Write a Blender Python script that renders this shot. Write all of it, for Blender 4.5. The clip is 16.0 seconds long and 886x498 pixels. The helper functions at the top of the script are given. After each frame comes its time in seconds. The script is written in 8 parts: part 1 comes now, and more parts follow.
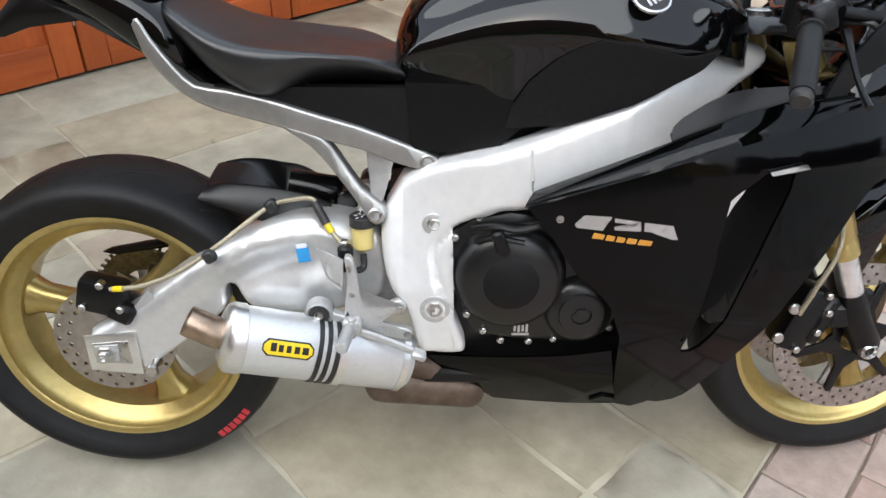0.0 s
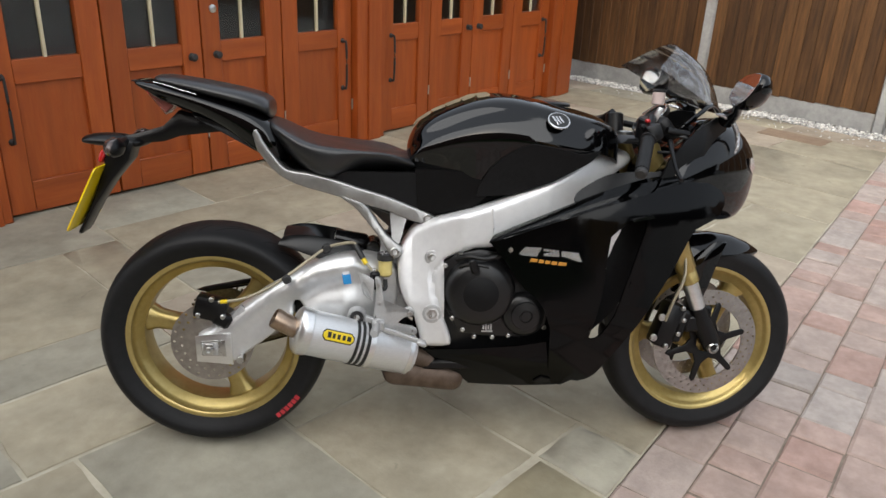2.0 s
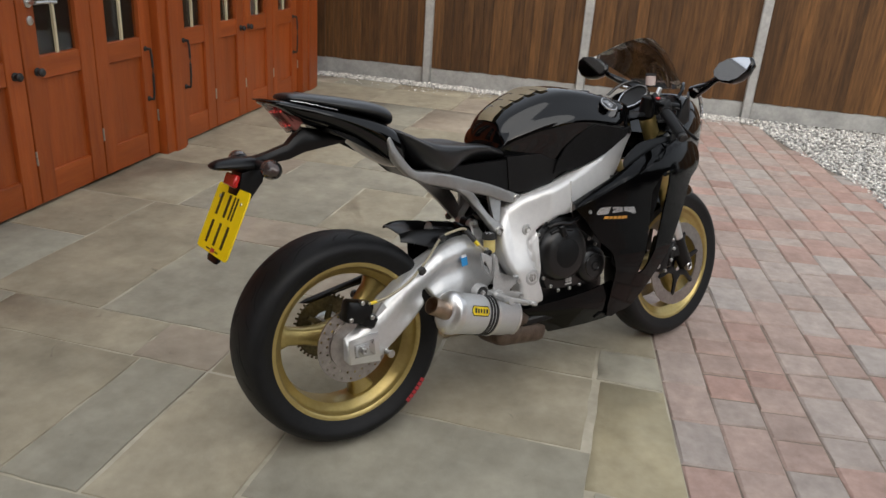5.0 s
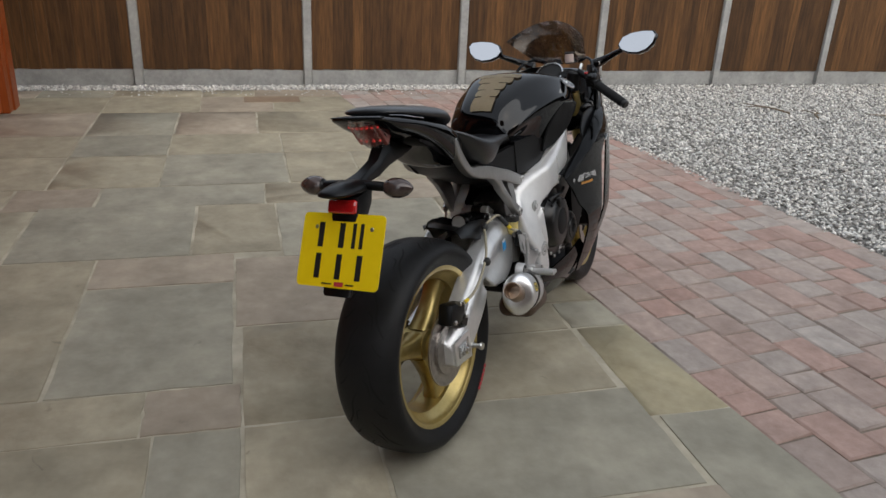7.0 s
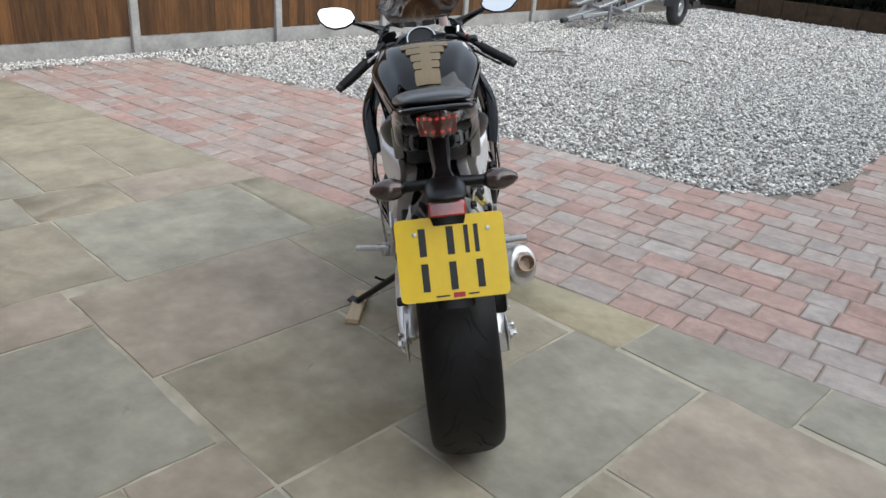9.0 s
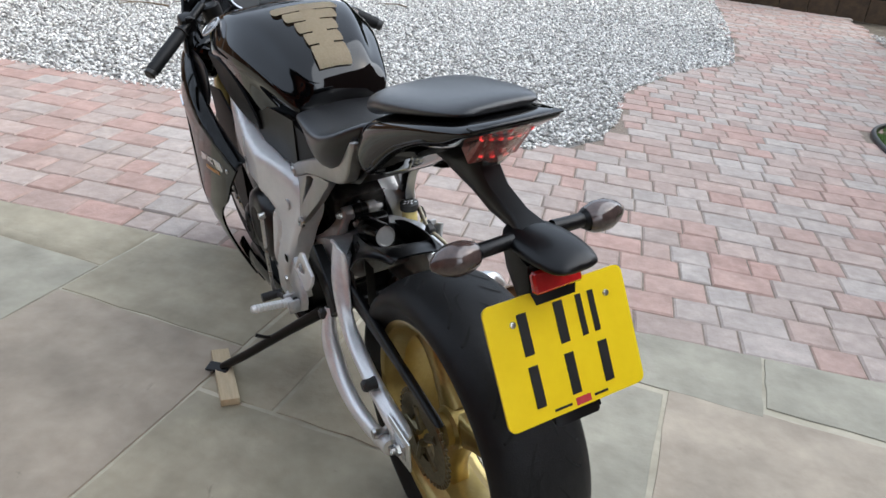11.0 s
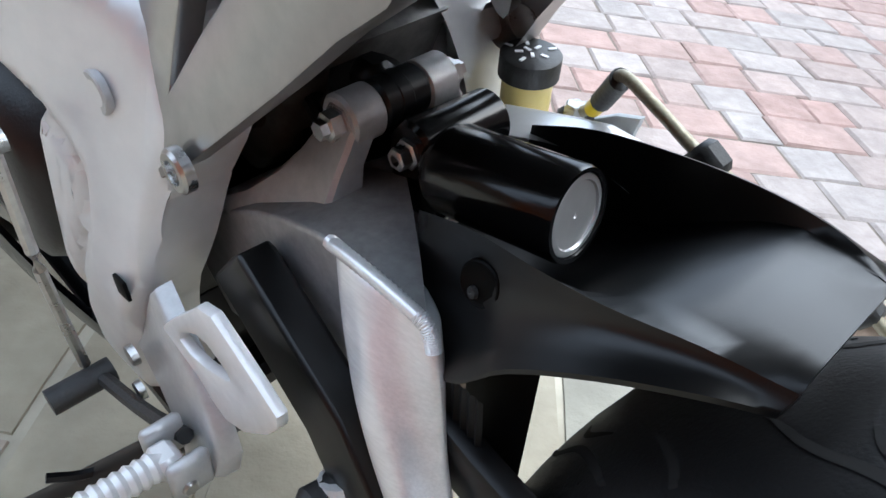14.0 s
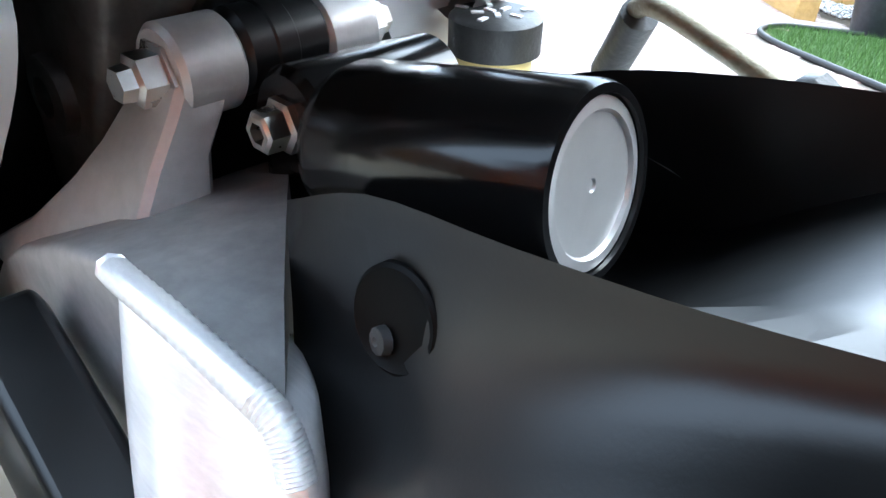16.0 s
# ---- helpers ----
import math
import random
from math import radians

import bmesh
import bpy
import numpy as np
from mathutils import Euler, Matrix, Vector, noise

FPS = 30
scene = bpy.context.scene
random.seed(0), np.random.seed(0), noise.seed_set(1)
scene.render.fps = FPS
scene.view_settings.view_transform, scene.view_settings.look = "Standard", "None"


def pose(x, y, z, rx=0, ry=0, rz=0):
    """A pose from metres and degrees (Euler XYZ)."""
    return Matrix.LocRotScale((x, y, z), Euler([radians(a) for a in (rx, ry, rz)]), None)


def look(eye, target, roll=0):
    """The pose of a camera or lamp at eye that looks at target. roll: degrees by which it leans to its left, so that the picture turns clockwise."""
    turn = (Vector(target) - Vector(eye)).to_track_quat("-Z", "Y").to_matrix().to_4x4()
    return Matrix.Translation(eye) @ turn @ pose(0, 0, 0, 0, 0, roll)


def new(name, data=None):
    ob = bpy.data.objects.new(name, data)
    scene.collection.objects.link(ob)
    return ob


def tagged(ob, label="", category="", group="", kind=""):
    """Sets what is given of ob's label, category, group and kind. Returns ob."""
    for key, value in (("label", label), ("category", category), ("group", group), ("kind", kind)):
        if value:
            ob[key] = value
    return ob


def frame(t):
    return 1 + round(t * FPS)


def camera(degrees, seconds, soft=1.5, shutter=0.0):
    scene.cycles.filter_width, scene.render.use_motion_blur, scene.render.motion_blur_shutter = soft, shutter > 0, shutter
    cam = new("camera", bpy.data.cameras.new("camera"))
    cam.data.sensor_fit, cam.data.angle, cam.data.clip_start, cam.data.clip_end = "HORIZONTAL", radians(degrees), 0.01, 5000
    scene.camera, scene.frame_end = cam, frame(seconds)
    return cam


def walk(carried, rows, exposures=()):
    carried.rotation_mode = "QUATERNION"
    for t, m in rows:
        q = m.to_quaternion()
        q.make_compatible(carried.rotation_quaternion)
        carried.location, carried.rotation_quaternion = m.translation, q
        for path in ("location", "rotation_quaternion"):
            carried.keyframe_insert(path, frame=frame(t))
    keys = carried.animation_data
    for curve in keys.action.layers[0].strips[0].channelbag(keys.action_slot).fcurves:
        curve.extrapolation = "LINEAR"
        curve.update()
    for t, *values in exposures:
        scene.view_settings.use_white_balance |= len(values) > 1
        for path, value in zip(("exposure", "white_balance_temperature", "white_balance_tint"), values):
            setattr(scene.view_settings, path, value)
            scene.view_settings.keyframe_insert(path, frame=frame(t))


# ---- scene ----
cam = camera(60.0, 16.0)
PATH = [
    (0, (0.926, -1.072, 1.279), (0.728, 0.566, 0.15), 1.0),
    (0.5, (0.954, -1.242, 1.354), (0.753, 0.484, 0.364), 1.7),
    (1, (0.956, -1.473, 1.393), (0.776, 0.308, 0.502), 1.4),
    (1.5, (0.935, -1.657, 1.423), (0.831, 0.158, 0.59), 2.9),
    (2, (0.9, -1.86, 1.417), (0.81, -0.026, 0.626), 2.7),
    (2.5, (0.772, -1.982, 1.444), (0.742, -0.136, 0.675), 4.7),
    (3, (0.511, -2.041, 1.461), (0.67, -0.186, 0.728), 4.7),
    (3.5, (0.289, -2.063, 1.45), (0.607, -0.232, 0.712), 6.5),
    (3.7, (0.193, -2.044, 1.439), (0.561, -0.225, 0.695), 4.5),
    (5.8, (-0.897, -1.706, 1.423), (0.255, -0.236, 0.709), 4.3),
    (6, (-1.019, -1.633, 1.417), (0.217, -0.228, 0.712), 3.5),
    (6.5, (-1.273, -1.439, 1.442), (0.13, -0.227, 0.693), 4.8),
    (7, (-1.418, -1.161, 1.426), (0.099, -0.102, 0.668), 2.7),
    (7.5, (-1.524, -0.898, 1.454), (0.118, -0.058, 0.681), 4.4),
    (8, (-1.666, -0.603, 1.465), (0.097, -0.031, 0.712), 3.5),
    (8.5, (-1.731, -0.328, 1.462), (0.082, -0.047, 0.666), 5.7),
    (8.7, (-1.719, -0.21, 1.441), (0.099, 0.007, 0.637), 5.1),
    (10.8, (-1.027, 0.579, 1.295), (0.656, -0.057, 0.421), 6.0),
    (11, (-0.935, 0.591, 1.289), (0.721, -0.114, 0.417), 6.9),
    (11.5, (-0.691, 0.621, 1.238), (0.877, -0.245, 0.349), 6.5),
    (12, (-0.45, 0.622, 1.173), (1.02, -0.371, 0.25), 6.9),
    (12.5, (-0.221, 0.551, 1.088), (1.183, -0.48, 0.107), 7.7),
    (13, (-0.017, 0.498, 1.022), (1.344, -0.542, -0.011), 8.1),
    (13.5, (0.173, 0.456, 0.912), (1.426, -0.637, -0.201), 8.7),
    (14, (0.29, 0.396, 0.785), (1.477, -0.695, -0.399), 11.7),
    (14.5, (0.35, 0.352, 0.694), (1.556, -0.854, -0.351), 11.0),
    (15, (0.36, 0.32, 0.657), (1.577, -0.918, -0.336), 10.3),
    (15.5, (0.364, 0.29, 0.65), (1.639, -0.919, -0.306), 9.5),
    (16, (0.38, 0.271, 0.643), (1.719, -0.92, -0.245), 8.7),
]
walk(cam, [(t, look(eye, target, roll)) for t, eye, target, roll in PATH], [(0, 1.42, 6150, 8), (0.5, 1.35, 6200, 8), (1, 1.14, 6300, 8), (1.5, 0.99, 6350, 8), (2.5, 0.79, 6450, 9), (3.5, 0.72, 6500, 9), (6, 0.32, 6450, 9), (7, 0.22, 6350, 9), (8.5, 0.57, 6100, 8), (11, 1.12, 5900, 8), (11.6, 1.17, 5880, 8), (12.5, 1.45, 5750, 6), (13.5, 1.65, 5700, 7), (14.5, 2.02, 5400, 4), (15.4, 2.5, 5290, 3), (16, 3.1, 5300, 2)])

# ---- light: an overcast sky over an open yard ----
world = bpy.data.worlds.new("overcast_sky")
scene.world = world
world.use_nodes = True
wn = world.node_tree
sky = wn.nodes.new("ShaderNodeTexSky")
sky.sky_type = "NISHITA"
sky.sun_disc = False
sky.sun_elevation = radians(36)
sky.sun_rotation = radians(206)
sky.air_density, sky.dust_density, sky.ozone_density = 1.0, 6.0, 1.0
wmix = wn.nodes.new("ShaderNodeMix")
wmix.data_type = "RGBA"
wmix.inputs["Factor"].default_value = 0.6
wmix.inputs["B"].default_value = (8.6, 9.0, 9.6, 1)
wn.links.new(sky.outputs[0], wmix.inputs["A"])
wn.links.new(wmix.outputs["Result"], wn.nodes["Background"].inputs["Color"])
wn.nodes["Background"].inputs["Strength"].default_value = 0.084

sun_data = bpy.data.lights.new("sun", "SUN")
sun_data.energy, sun_data.angle, sun_data.color = 2.2, radians(105), (1.0, 0.975, 0.94)
sun = new("sun", sun_data)
sun.rotation_euler = (radians(60), 0, radians(-26))


# ---- materials ----
def node(nt, kind, **values):
    n = nt.nodes.new(kind)
    for k, v in values.items():
        n.inputs[k].default_value = v
    return n


def surf(name, c1, c2, scale=20.0, rough=0.5, metal=0.0, bump=0.0, bump_scale=None, coat=0.0, shift=0.0,
         stain=0.0, stain_scale=2.5, rough_var=0.1, stretch=(1, 1, 1), island=False, spec=0.5, hue=0.0, coat_rough=0.04, spots=0.0):
    """A surface of two colours mixed by fine noise, with broader stains, uneven gloss and relief."""
    m = bpy.data.materials.new(name)
    m.use_nodes = True
    nt = m.node_tree
    p = nt.nodes["Principled BSDF"]
    tc = nt.nodes.new("ShaderNodeTexCoord")
    mp = nt.nodes.new("ShaderNodeMapping")
    mp.inputs["Scale"].default_value = stretch
    nt.links.new(tc.outputs["Object"], mp.inputs["Vector"])
    co = mp.outputs["Vector"]
    if shift or hue:
        oi = nt.nodes.new("ShaderNodeNewGeometry" if island else "ShaderNodeObjectInfo")
        rnd = oi.outputs["Random Per Island" if island else "Random"]
        add = nt.nodes.new("ShaderNodeVectorMath")
        add.operation = "MULTIPLY_ADD"
        add.inputs[1].default_value = (1, 1, 1)
        cmb = nt.nodes.new("ShaderNodeMath")
        cmb.operation = "MULTIPLY"
        cmb.inputs[1].default_value = 37.0
        nt.links.new(rnd, cmb.inputs[0])
        nt.links.new(co, add.inputs[0])
        nt.links.new(cmb.outputs[0], add.inputs[2])
        co = add.outputs[0]
    n1 = node(nt, "ShaderNodeTexNoise", Scale=scale, Detail=6.0, Roughness=0.6)
    nt.links.new(co, n1.inputs["Vector"])
    mix = nt.nodes.new("ShaderNodeMix")
    mix.data_type = "RGBA"
    mix.inputs["A"].default_value, mix.inputs["B"].default_value = (*c1, 1), (*c2, 1)
    ramp = nt.nodes.new("ShaderNodeMapRange")
    ramp.inputs[1].default_value, ramp.inputs[2].default_value = 0.3, 0.7
    nt.links.new(n1.outputs["Fac"], ramp.inputs[0])
    nt.links.new(ramp.outputs[0], mix.inputs["Factor"])
    col = mix.outputs["Result"]
    if stain:
        n2 = node(nt, "ShaderNodeTexNoise", Scale=stain_scale, Detail=4.0, Roughness=0.65)
        nt.links.new(co, n2.inputs["Vector"])
        r2 = nt.nodes.new("ShaderNodeMapRange")
        r2.inputs[1].default_value, r2.inputs[2].default_value = 0.35, 0.7
        r2.inputs[3].default_value, r2.inputs[4].default_value = 1.0 + stain * 0.4, 1.0 - stain
        nt.links.new(n2.outputs["Fac"], r2.inputs[0])
        hs = nt.nodes.new("ShaderNodeHueSaturation")
        nt.links.new(r2.outputs[0], hs.inputs["Value"])
        nt.links.new(col, hs.inputs["Color"])
        col = hs.outputs["Color"]
    if shift or hue:
        r3 = nt.nodes.new("ShaderNodeMapRange")
        r3.inputs[3].default_value, r3.inputs[4].default_value = 1.0 - shift, 1.0 + shift
        nt.links.new(rnd, r3.inputs[0])
        hs = nt.nodes.new("ShaderNodeHueSaturation")
        nt.links.new(r3.outputs[0], hs.inputs["Value"])
        if hue:
            wn2 = nt.nodes.new("ShaderNodeTexWhiteNoise")
            wn2.noise_dimensions = "1D"
            nt.links.new(cmb.outputs[0], wn2.inputs["W"])
            r4 = nt.nodes.new("ShaderNodeMapRange")
            r4.inputs[3].default_value, r4.inputs[4].default_value = 0.5 - hue, 0.5 + hue
            nt.links.new(wn2.outputs["Value"], r4.inputs[0])
            nt.links.new(r4.outputs[0], hs.inputs["Hue"])
            r5 = nt.nodes.new("ShaderNodeMapRange")
            r5.inputs[3].default_value, r5.inputs[4].default_value = 1.12, 0.5
            nt.links.new(wn2.outputs["Value"], r5.inputs[0])
            nt.links.new(r5.outputs[0], hs.inputs["Saturation"])
        nt.links.new(col, hs.inputs["Color"])
        col = hs.outputs["Color"]
    if spots:
        n3 = node(nt, "ShaderNodeTexNoise", Scale=7.0, Detail=5.0, Roughness=0.7, Distortion=0.6)
        nt.links.new(co, n3.inputs["Vector"])
        r6 = nt.nodes.new("ShaderNodeMapRange")
        r6.inputs[1].default_value, r6.inputs[2].default_value = 0.66, 0.76
        r6.inputs[3].default_value, r6.inputs[4].default_value = 1.0, 1.0 - spots
        nt.links.new(n3.outputs["Fac"], r6.inputs[0])
        hs = nt.nodes.new("ShaderNodeHueSaturation")
        nt.links.new(r6.outputs[0], hs.inputs["Value"])
        nt.links.new(col, hs.inputs["Color"])
        col = hs.outputs["Color"]
    nt.links.new(col, p.inputs["Base Color"])
    p.inputs["Metallic"].default_value = metal
    p.inputs["Specular IOR Level"].default_value = spec
    p.inputs["Coat Weight"].default_value = coat
    p.inputs["Coat Roughness"].default_value = coat_rough
    rr = nt.nodes.new("ShaderNodeMapRange")
    rr.inputs[3].default_value, rr.inputs[4].default_value = max(0.02, rough - rough_var * rough), min(1, rough + rough_var * rough)
    nt.links.new(n1.outputs["Fac"], rr.inputs[0])
    nt.links.new(rr.outputs[0], p.inputs["Roughness"])
    if bump:
        nb = node(nt, "ShaderNodeTexNoise", Scale=bump_scale or scale * 4, Detail=5.0, Roughness=0.6)
        nt.links.new(co, nb.inputs["Vector"])
        bp = node(nt, "ShaderNodeBump", Strength=1.0, Distance=bump)
        nt.links.new(nb.outputs["Fac"], bp.inputs["Height"])
        nt.links.new(bp.outputs["Normal"], p.inputs["Normal"])
    return m


M = {}
# yard
M["slab_buff"] = surf("sandstone_buff", (0.315, 0.275, 0.195), (0.40, 0.355, 0.26), 11, 0.72, bump=0.004, bump_scale=26, shift=0.06, stain=0.26, stain_scale=3.4, spots=0.45)
M["slab_grey"] = surf("sandstone_grey", (0.290, 0.268, 0.207), (0.365, 0.340, 0.268), 11, 0.72, bump=0.004, bump_scale=26, shift=0.06, stain=0.26, stain_scale=3.4, spots=0.45)
M["slab_pink"] = surf("sandstone_pink", (0.325, 0.270, 0.205), (0.405, 0.342, 0.265), 11, 0.72, bump=0.004, bump_scale=26, shift=0.06, stain=0.26, stain_scale=3.4, spots=0.45)
M["slab_gold"] = surf("sandstone_gold", (0.36, 0.31, 0.195), (0.43, 0.38, 0.255), 11, 0.72, bump=0.004, bump_scale=26, shift=0.06, stain=0.26, stain_scale=3.4, spots=0.45)
M["slab_brown"] = surf("sandstone_brown", (0.22, 0.15, 0.10), (0.30, 0.22, 0.15), 9, 0.75, bump=0.004, bump_scale=22, stain=0.2)
M["mortar"] = surf("joint_sand", (0.58, 0.53, 0.42), (0.30, 0.265, 0.195), 4, 0.9, bump=0.003, stain=0.3)
M["paver"] = surf("tumbled_paver", (0.36, 0.255, 0.205), (0.44, 0.325, 0.27), 28, 0.8, bump=0.003, bump_scale=90, shift=0.08, stain=0.20, stain_scale=9, hue=0.015)
M["paver_far"] = surf("tumbled_paver_far", (0.36, 0.255, 0.205), (0.44, 0.325, 0.27), 28, 0.8, bump=0.003, bump_scale=90, shift=0.08, stain=0.20, stain_scale=9, hue=0.015, island=True)
M["paver_joint"] = surf("paver_joint_sand", (0.17, 0.135, 0.105), (0.27, 0.22, 0.175), 70, 0.95, bump=0.004)
M["gravel"] = surf("pale_gravel", (0.50, 0.48, 0.435), (0.72, 0.70, 0.66), 60, 0.75, shift=0.55, island=True, hue=0.02)
M["gravel_bed"] = surf("gravel_bed", (0.16, 0.15, 0.135), (0.34, 0.33, 0.31), 55, 0.95, bump=0.02, bump_scale=45)
M["soil"] = surf("soil", (0.10, 0.08, 0.055), (0.17, 0.14, 0.10), 6, 0.95, bump=0.02, stain=0.3)
M["grass"] = surf("grass_blades", (0.055, 0.12, 0.02), (0.12, 0.21, 0.04), 3, 0.6, shift=0.3, island=True)
M["concrete"] = surf("concrete", (0.33, 0.33, 0.32), (0.42, 0.42, 0.40), 30, 0.85, bump=0.003, stain=0.25, stain_scale=4)
M["fence_wood"] = surf("fence_wood", (0.064, 0.028, 0.0075), (0.158, 0.074, 0.023), 14, 0.8, bump=0.003, bump_scale=60, shift=0.38, stain=0.3, stain_scale=3, stretch=(3, 3, 0.25))
M["door_wood"] = surf("stained_door_wood", (0.28, 0.052, 0.008), (0.41, 0.092, 0.015), 16, 0.42, bump=0.0012, bump_scale=60, shift=0.10, stain=0.25, stain_scale=4, stretch=(3, 3, 0.3))
M["door_rail"] = surf("stained_rail_wood", (0.28, 0.052, 0.008), (0.41, 0.092, 0.015), 16, 0.42, bump=0.0012, bump_scale=60, shift=0.10, stain=0.25, stain_scale=4, stretch=(0.3, 3, 3))
M["muntin"] = surf("pale_muntin", (0.60, 0.52, 0.34), (0.66, 0.58, 0.40), 40, 0.5)
M["iron"] = surf("black_iron", (0.012, 0.012, 0.012), (0.03, 0.03, 0.03), 60, 0.5, bump=0.0005)
M["steel"] = surf("satin_steel", (0.55, 0.55, 0.54), (0.66, 0.66, 0.65), 60, 0.3, metal=1.0, rough_var=0.3)
M["dark_room"] = surf("unlit_interior", (0.015, 0.015, 0.016), (0.05, 0.05, 0.05), 2, 0.8)
M["sleeper"] = surf("golden_sleeper", (0.42, 0.25, 0.07), (0.52, 0.33, 0.11), 12, 0.7, bump=0.003, bump_scale=50, stain=0.2, stretch=(3, 0.4, 3))
# brown board darkened in its colour for the shade below the hedge
M["edging"] = surf("shaded_edging_board", (0.030, 0.017, 0.008), (0.070, 0.042, 0.020), 14, 0.85, bump=0.003, bump_scale=60, stain=0.3, stain_scale=3)
M["pot"] = surf("black_pot", (0.02, 0.02, 0.022), (0.035, 0.035, 0.04), 30, 0.45, bump=0.001)
M["galv"] = surf("galvanised_steel", (0.34, 0.36, 0.38), (0.46, 0.48, 0.50), 35, 0.45, metal=0.8, stain=0.2)
# leaf colour taken near black to hold the hedge's shade
M["leaf"] = surf("shaded_hedge_leaf", (0.006, 0.008, 0.005), (0.014, 0.018, 0.009), 5, 0.7, shift=0.4, island=True, spec=0.2)
M["twig"] = surf("dry_twig", (0.16, 0.12, 0.08), (0.24, 0.19, 0.13), 40, 0.9)
M["block_wood"] = surf("raw_softwood", (0.50, 0.39, 0.24), (0.60, 0.49, 0.33), 30, 0.8, bump=0.001, stretch=(0.4, 3, 3), stain=0.2, stain_scale=12)
M["unseen_roof"] = surf("unseen_roof", (0.06, 0.06, 0.06), (0.10, 0.10, 0.10), 60, 0.9, bump=0.003)


def glass_mat(name, tint, rough=0.02):
    m = bpy.data.materials.new(name)
    m.use_nodes = True
    p = m.node_tree.nodes["Principled BSDF"]
    p.inputs["Base Color"].default_value = (*tint, 1)
    p.inputs["Roughness"].default_value = rough
    p.inputs["Transmission Weight"].default_value = 1.0
    p.inputs["IOR"].default_value = 1.45
    return m


M["pane"] = glass_mat("window_glass", (0.75, 0.8, 0.8))


# ---- mesh helpers ----
def finish(name, bm, mat, parent=None, label="", sharp=40, xf=None, side=1):
    """Links a bmesh as one mesh object. side -1 mirrors it across the bike's middle plane."""
    if xf is not None:
        bm.transform(xf)
    if side == -1:
        bm.transform(Matrix.Diagonal((1, -1, 1, 1)))
    bmesh.ops.recalc_face_normals(bm, faces=bm.faces)
    lim = radians(sharp)
    for f in bm.faces:
        f.smooth = True
    for e in bm.edges:
        e.smooth = len(e.link_faces) == 2 and e.calc_face_angle(0.0) < lim
    me = bpy.data.meshes.new(name)
    bm.to_mesh(me)
    bm.free()
    me.materials.append(mat)
    ob = new(name, me)
    if parent is not None:
        ob.parent = parent
    if label:
        ob["label"] = label
    return ob


def part(name, bm, material, parent, label="", **kw):
    return finish(name, bm, material, parent, label, **kw)


def add_box(bm, c, s, bevel=0.0, rot=None, seg=1):
    t = bmesh.new()
    bmesh.ops.create_cube(t, size=1.0)
    t.transform(Matrix.Diagonal((*s, 1)))
    if bevel:
        bmesh.ops.bevel(t, geom=list(t.edges), offset=bevel, segments=seg, affect="EDGES", profile=0.5)
    m = Matrix.Translation(c)
    if rot is not None:
        m = m @ Euler([radians(a) for a in rot]).to_matrix().to_4x4()
    t.transform(m)
    join(bm, t)
    return bm


def join(bm, t):
    me = bpy.data.meshes.new("tmp")
    t.to_mesh(me)
    t.free()
    bm.from_mesh(me)
    bpy.data.meshes.remove(me)


def box(c, s, bevel=0.0, rot=None, seg=1):
    return add_box(bmesh.new(), c, s, bevel, rot, seg)


def along(p, q):
    """A matrix that takes the z axis onto the way from p to q, at p."""
    d = Vector(q) - Vector(p)
    return Matrix.Translation(p) @ d.to_track_quat("Z", "Y").to_matrix().to_4x4(), d.length


def add_lathe(bm, p, q, profile, seg=32, closed=False):
    """Turns a profile of (along, radius) about the line from p towards q; along is in metres from p."""
    m, _ = along(p, q)
    rings = []
    for h, r in profile:
        if r < 1e-5:
            rings.append([bm.verts.new(m @ Vector((0, 0, h)))])
        else:
            rings.append([bm.verts.new(m @ Vector((r * math.cos(a), r * math.sin(a), h))) for a in (2 * math.pi * i / seg for i in range(seg))])
    pairs = list(zip(rings, rings[1:])) + ([(rings[-1], rings[0])] if closed else [])
    for a, b in pairs:
        for i in range(seg):
            j = (i + 1) % seg
            if len(a) == 1 and len(b) == 1:
                continue
            if len(a) == 1:
                bm.faces.new((a[0], b[j], b[i]))
            elif len(b) == 1:
                bm.faces.new((a[i], a[j], b[0]))
            else:
                bm.faces.new((a[i], a[j], b[j], b[i]))
    return bm


def lathe(p, q, profile, seg=32, closed=False):
    return add_lathe(bmesh.new(), p, q, profile, seg, closed)


def add_rod(bm, p, q, r, seg=12, r2=None, ch=0.0):
    n = (Vector(q) - Vector(p)).length
    r2 = r if r2 is None else r2
    ch = min(ch, r * 0.9, n * 0.4)
    prof = [(0, 0), (0, r - ch), (ch, r), (n - ch, r2), (n, r2 - ch), (n, 0)] if ch else [(0, 0), (0, r), (n, r2), (n, 0)]
    return add_lathe(bm, p, q, prof, seg)


def rod(p, q, r, seg=12, r2=None, ch=0.0):
    return add_rod(bmesh.new(), p, q, r, seg, r2, ch)


def spline(pts, n=6):
    """A smooth line through the points."""
    P = [Vector(p) for p in pts]
    P = [2 * P[0] - P[1]] + P + [2 * P[-1] - P[-2]]
    out = []
    for i in range(1, len(P) - 2):
        a, b, c, d = P[i - 1:i + 3]
        for k in range(n):
            t = k / n
            out.append(0.5 * ((2 * b) + (c - a) * t + (2 * a - 5 * b + 4 * c - d) * t * t + (3 * b - a - 3 * c + d) * t ** 3))
    out.append(P[-2])
    return out


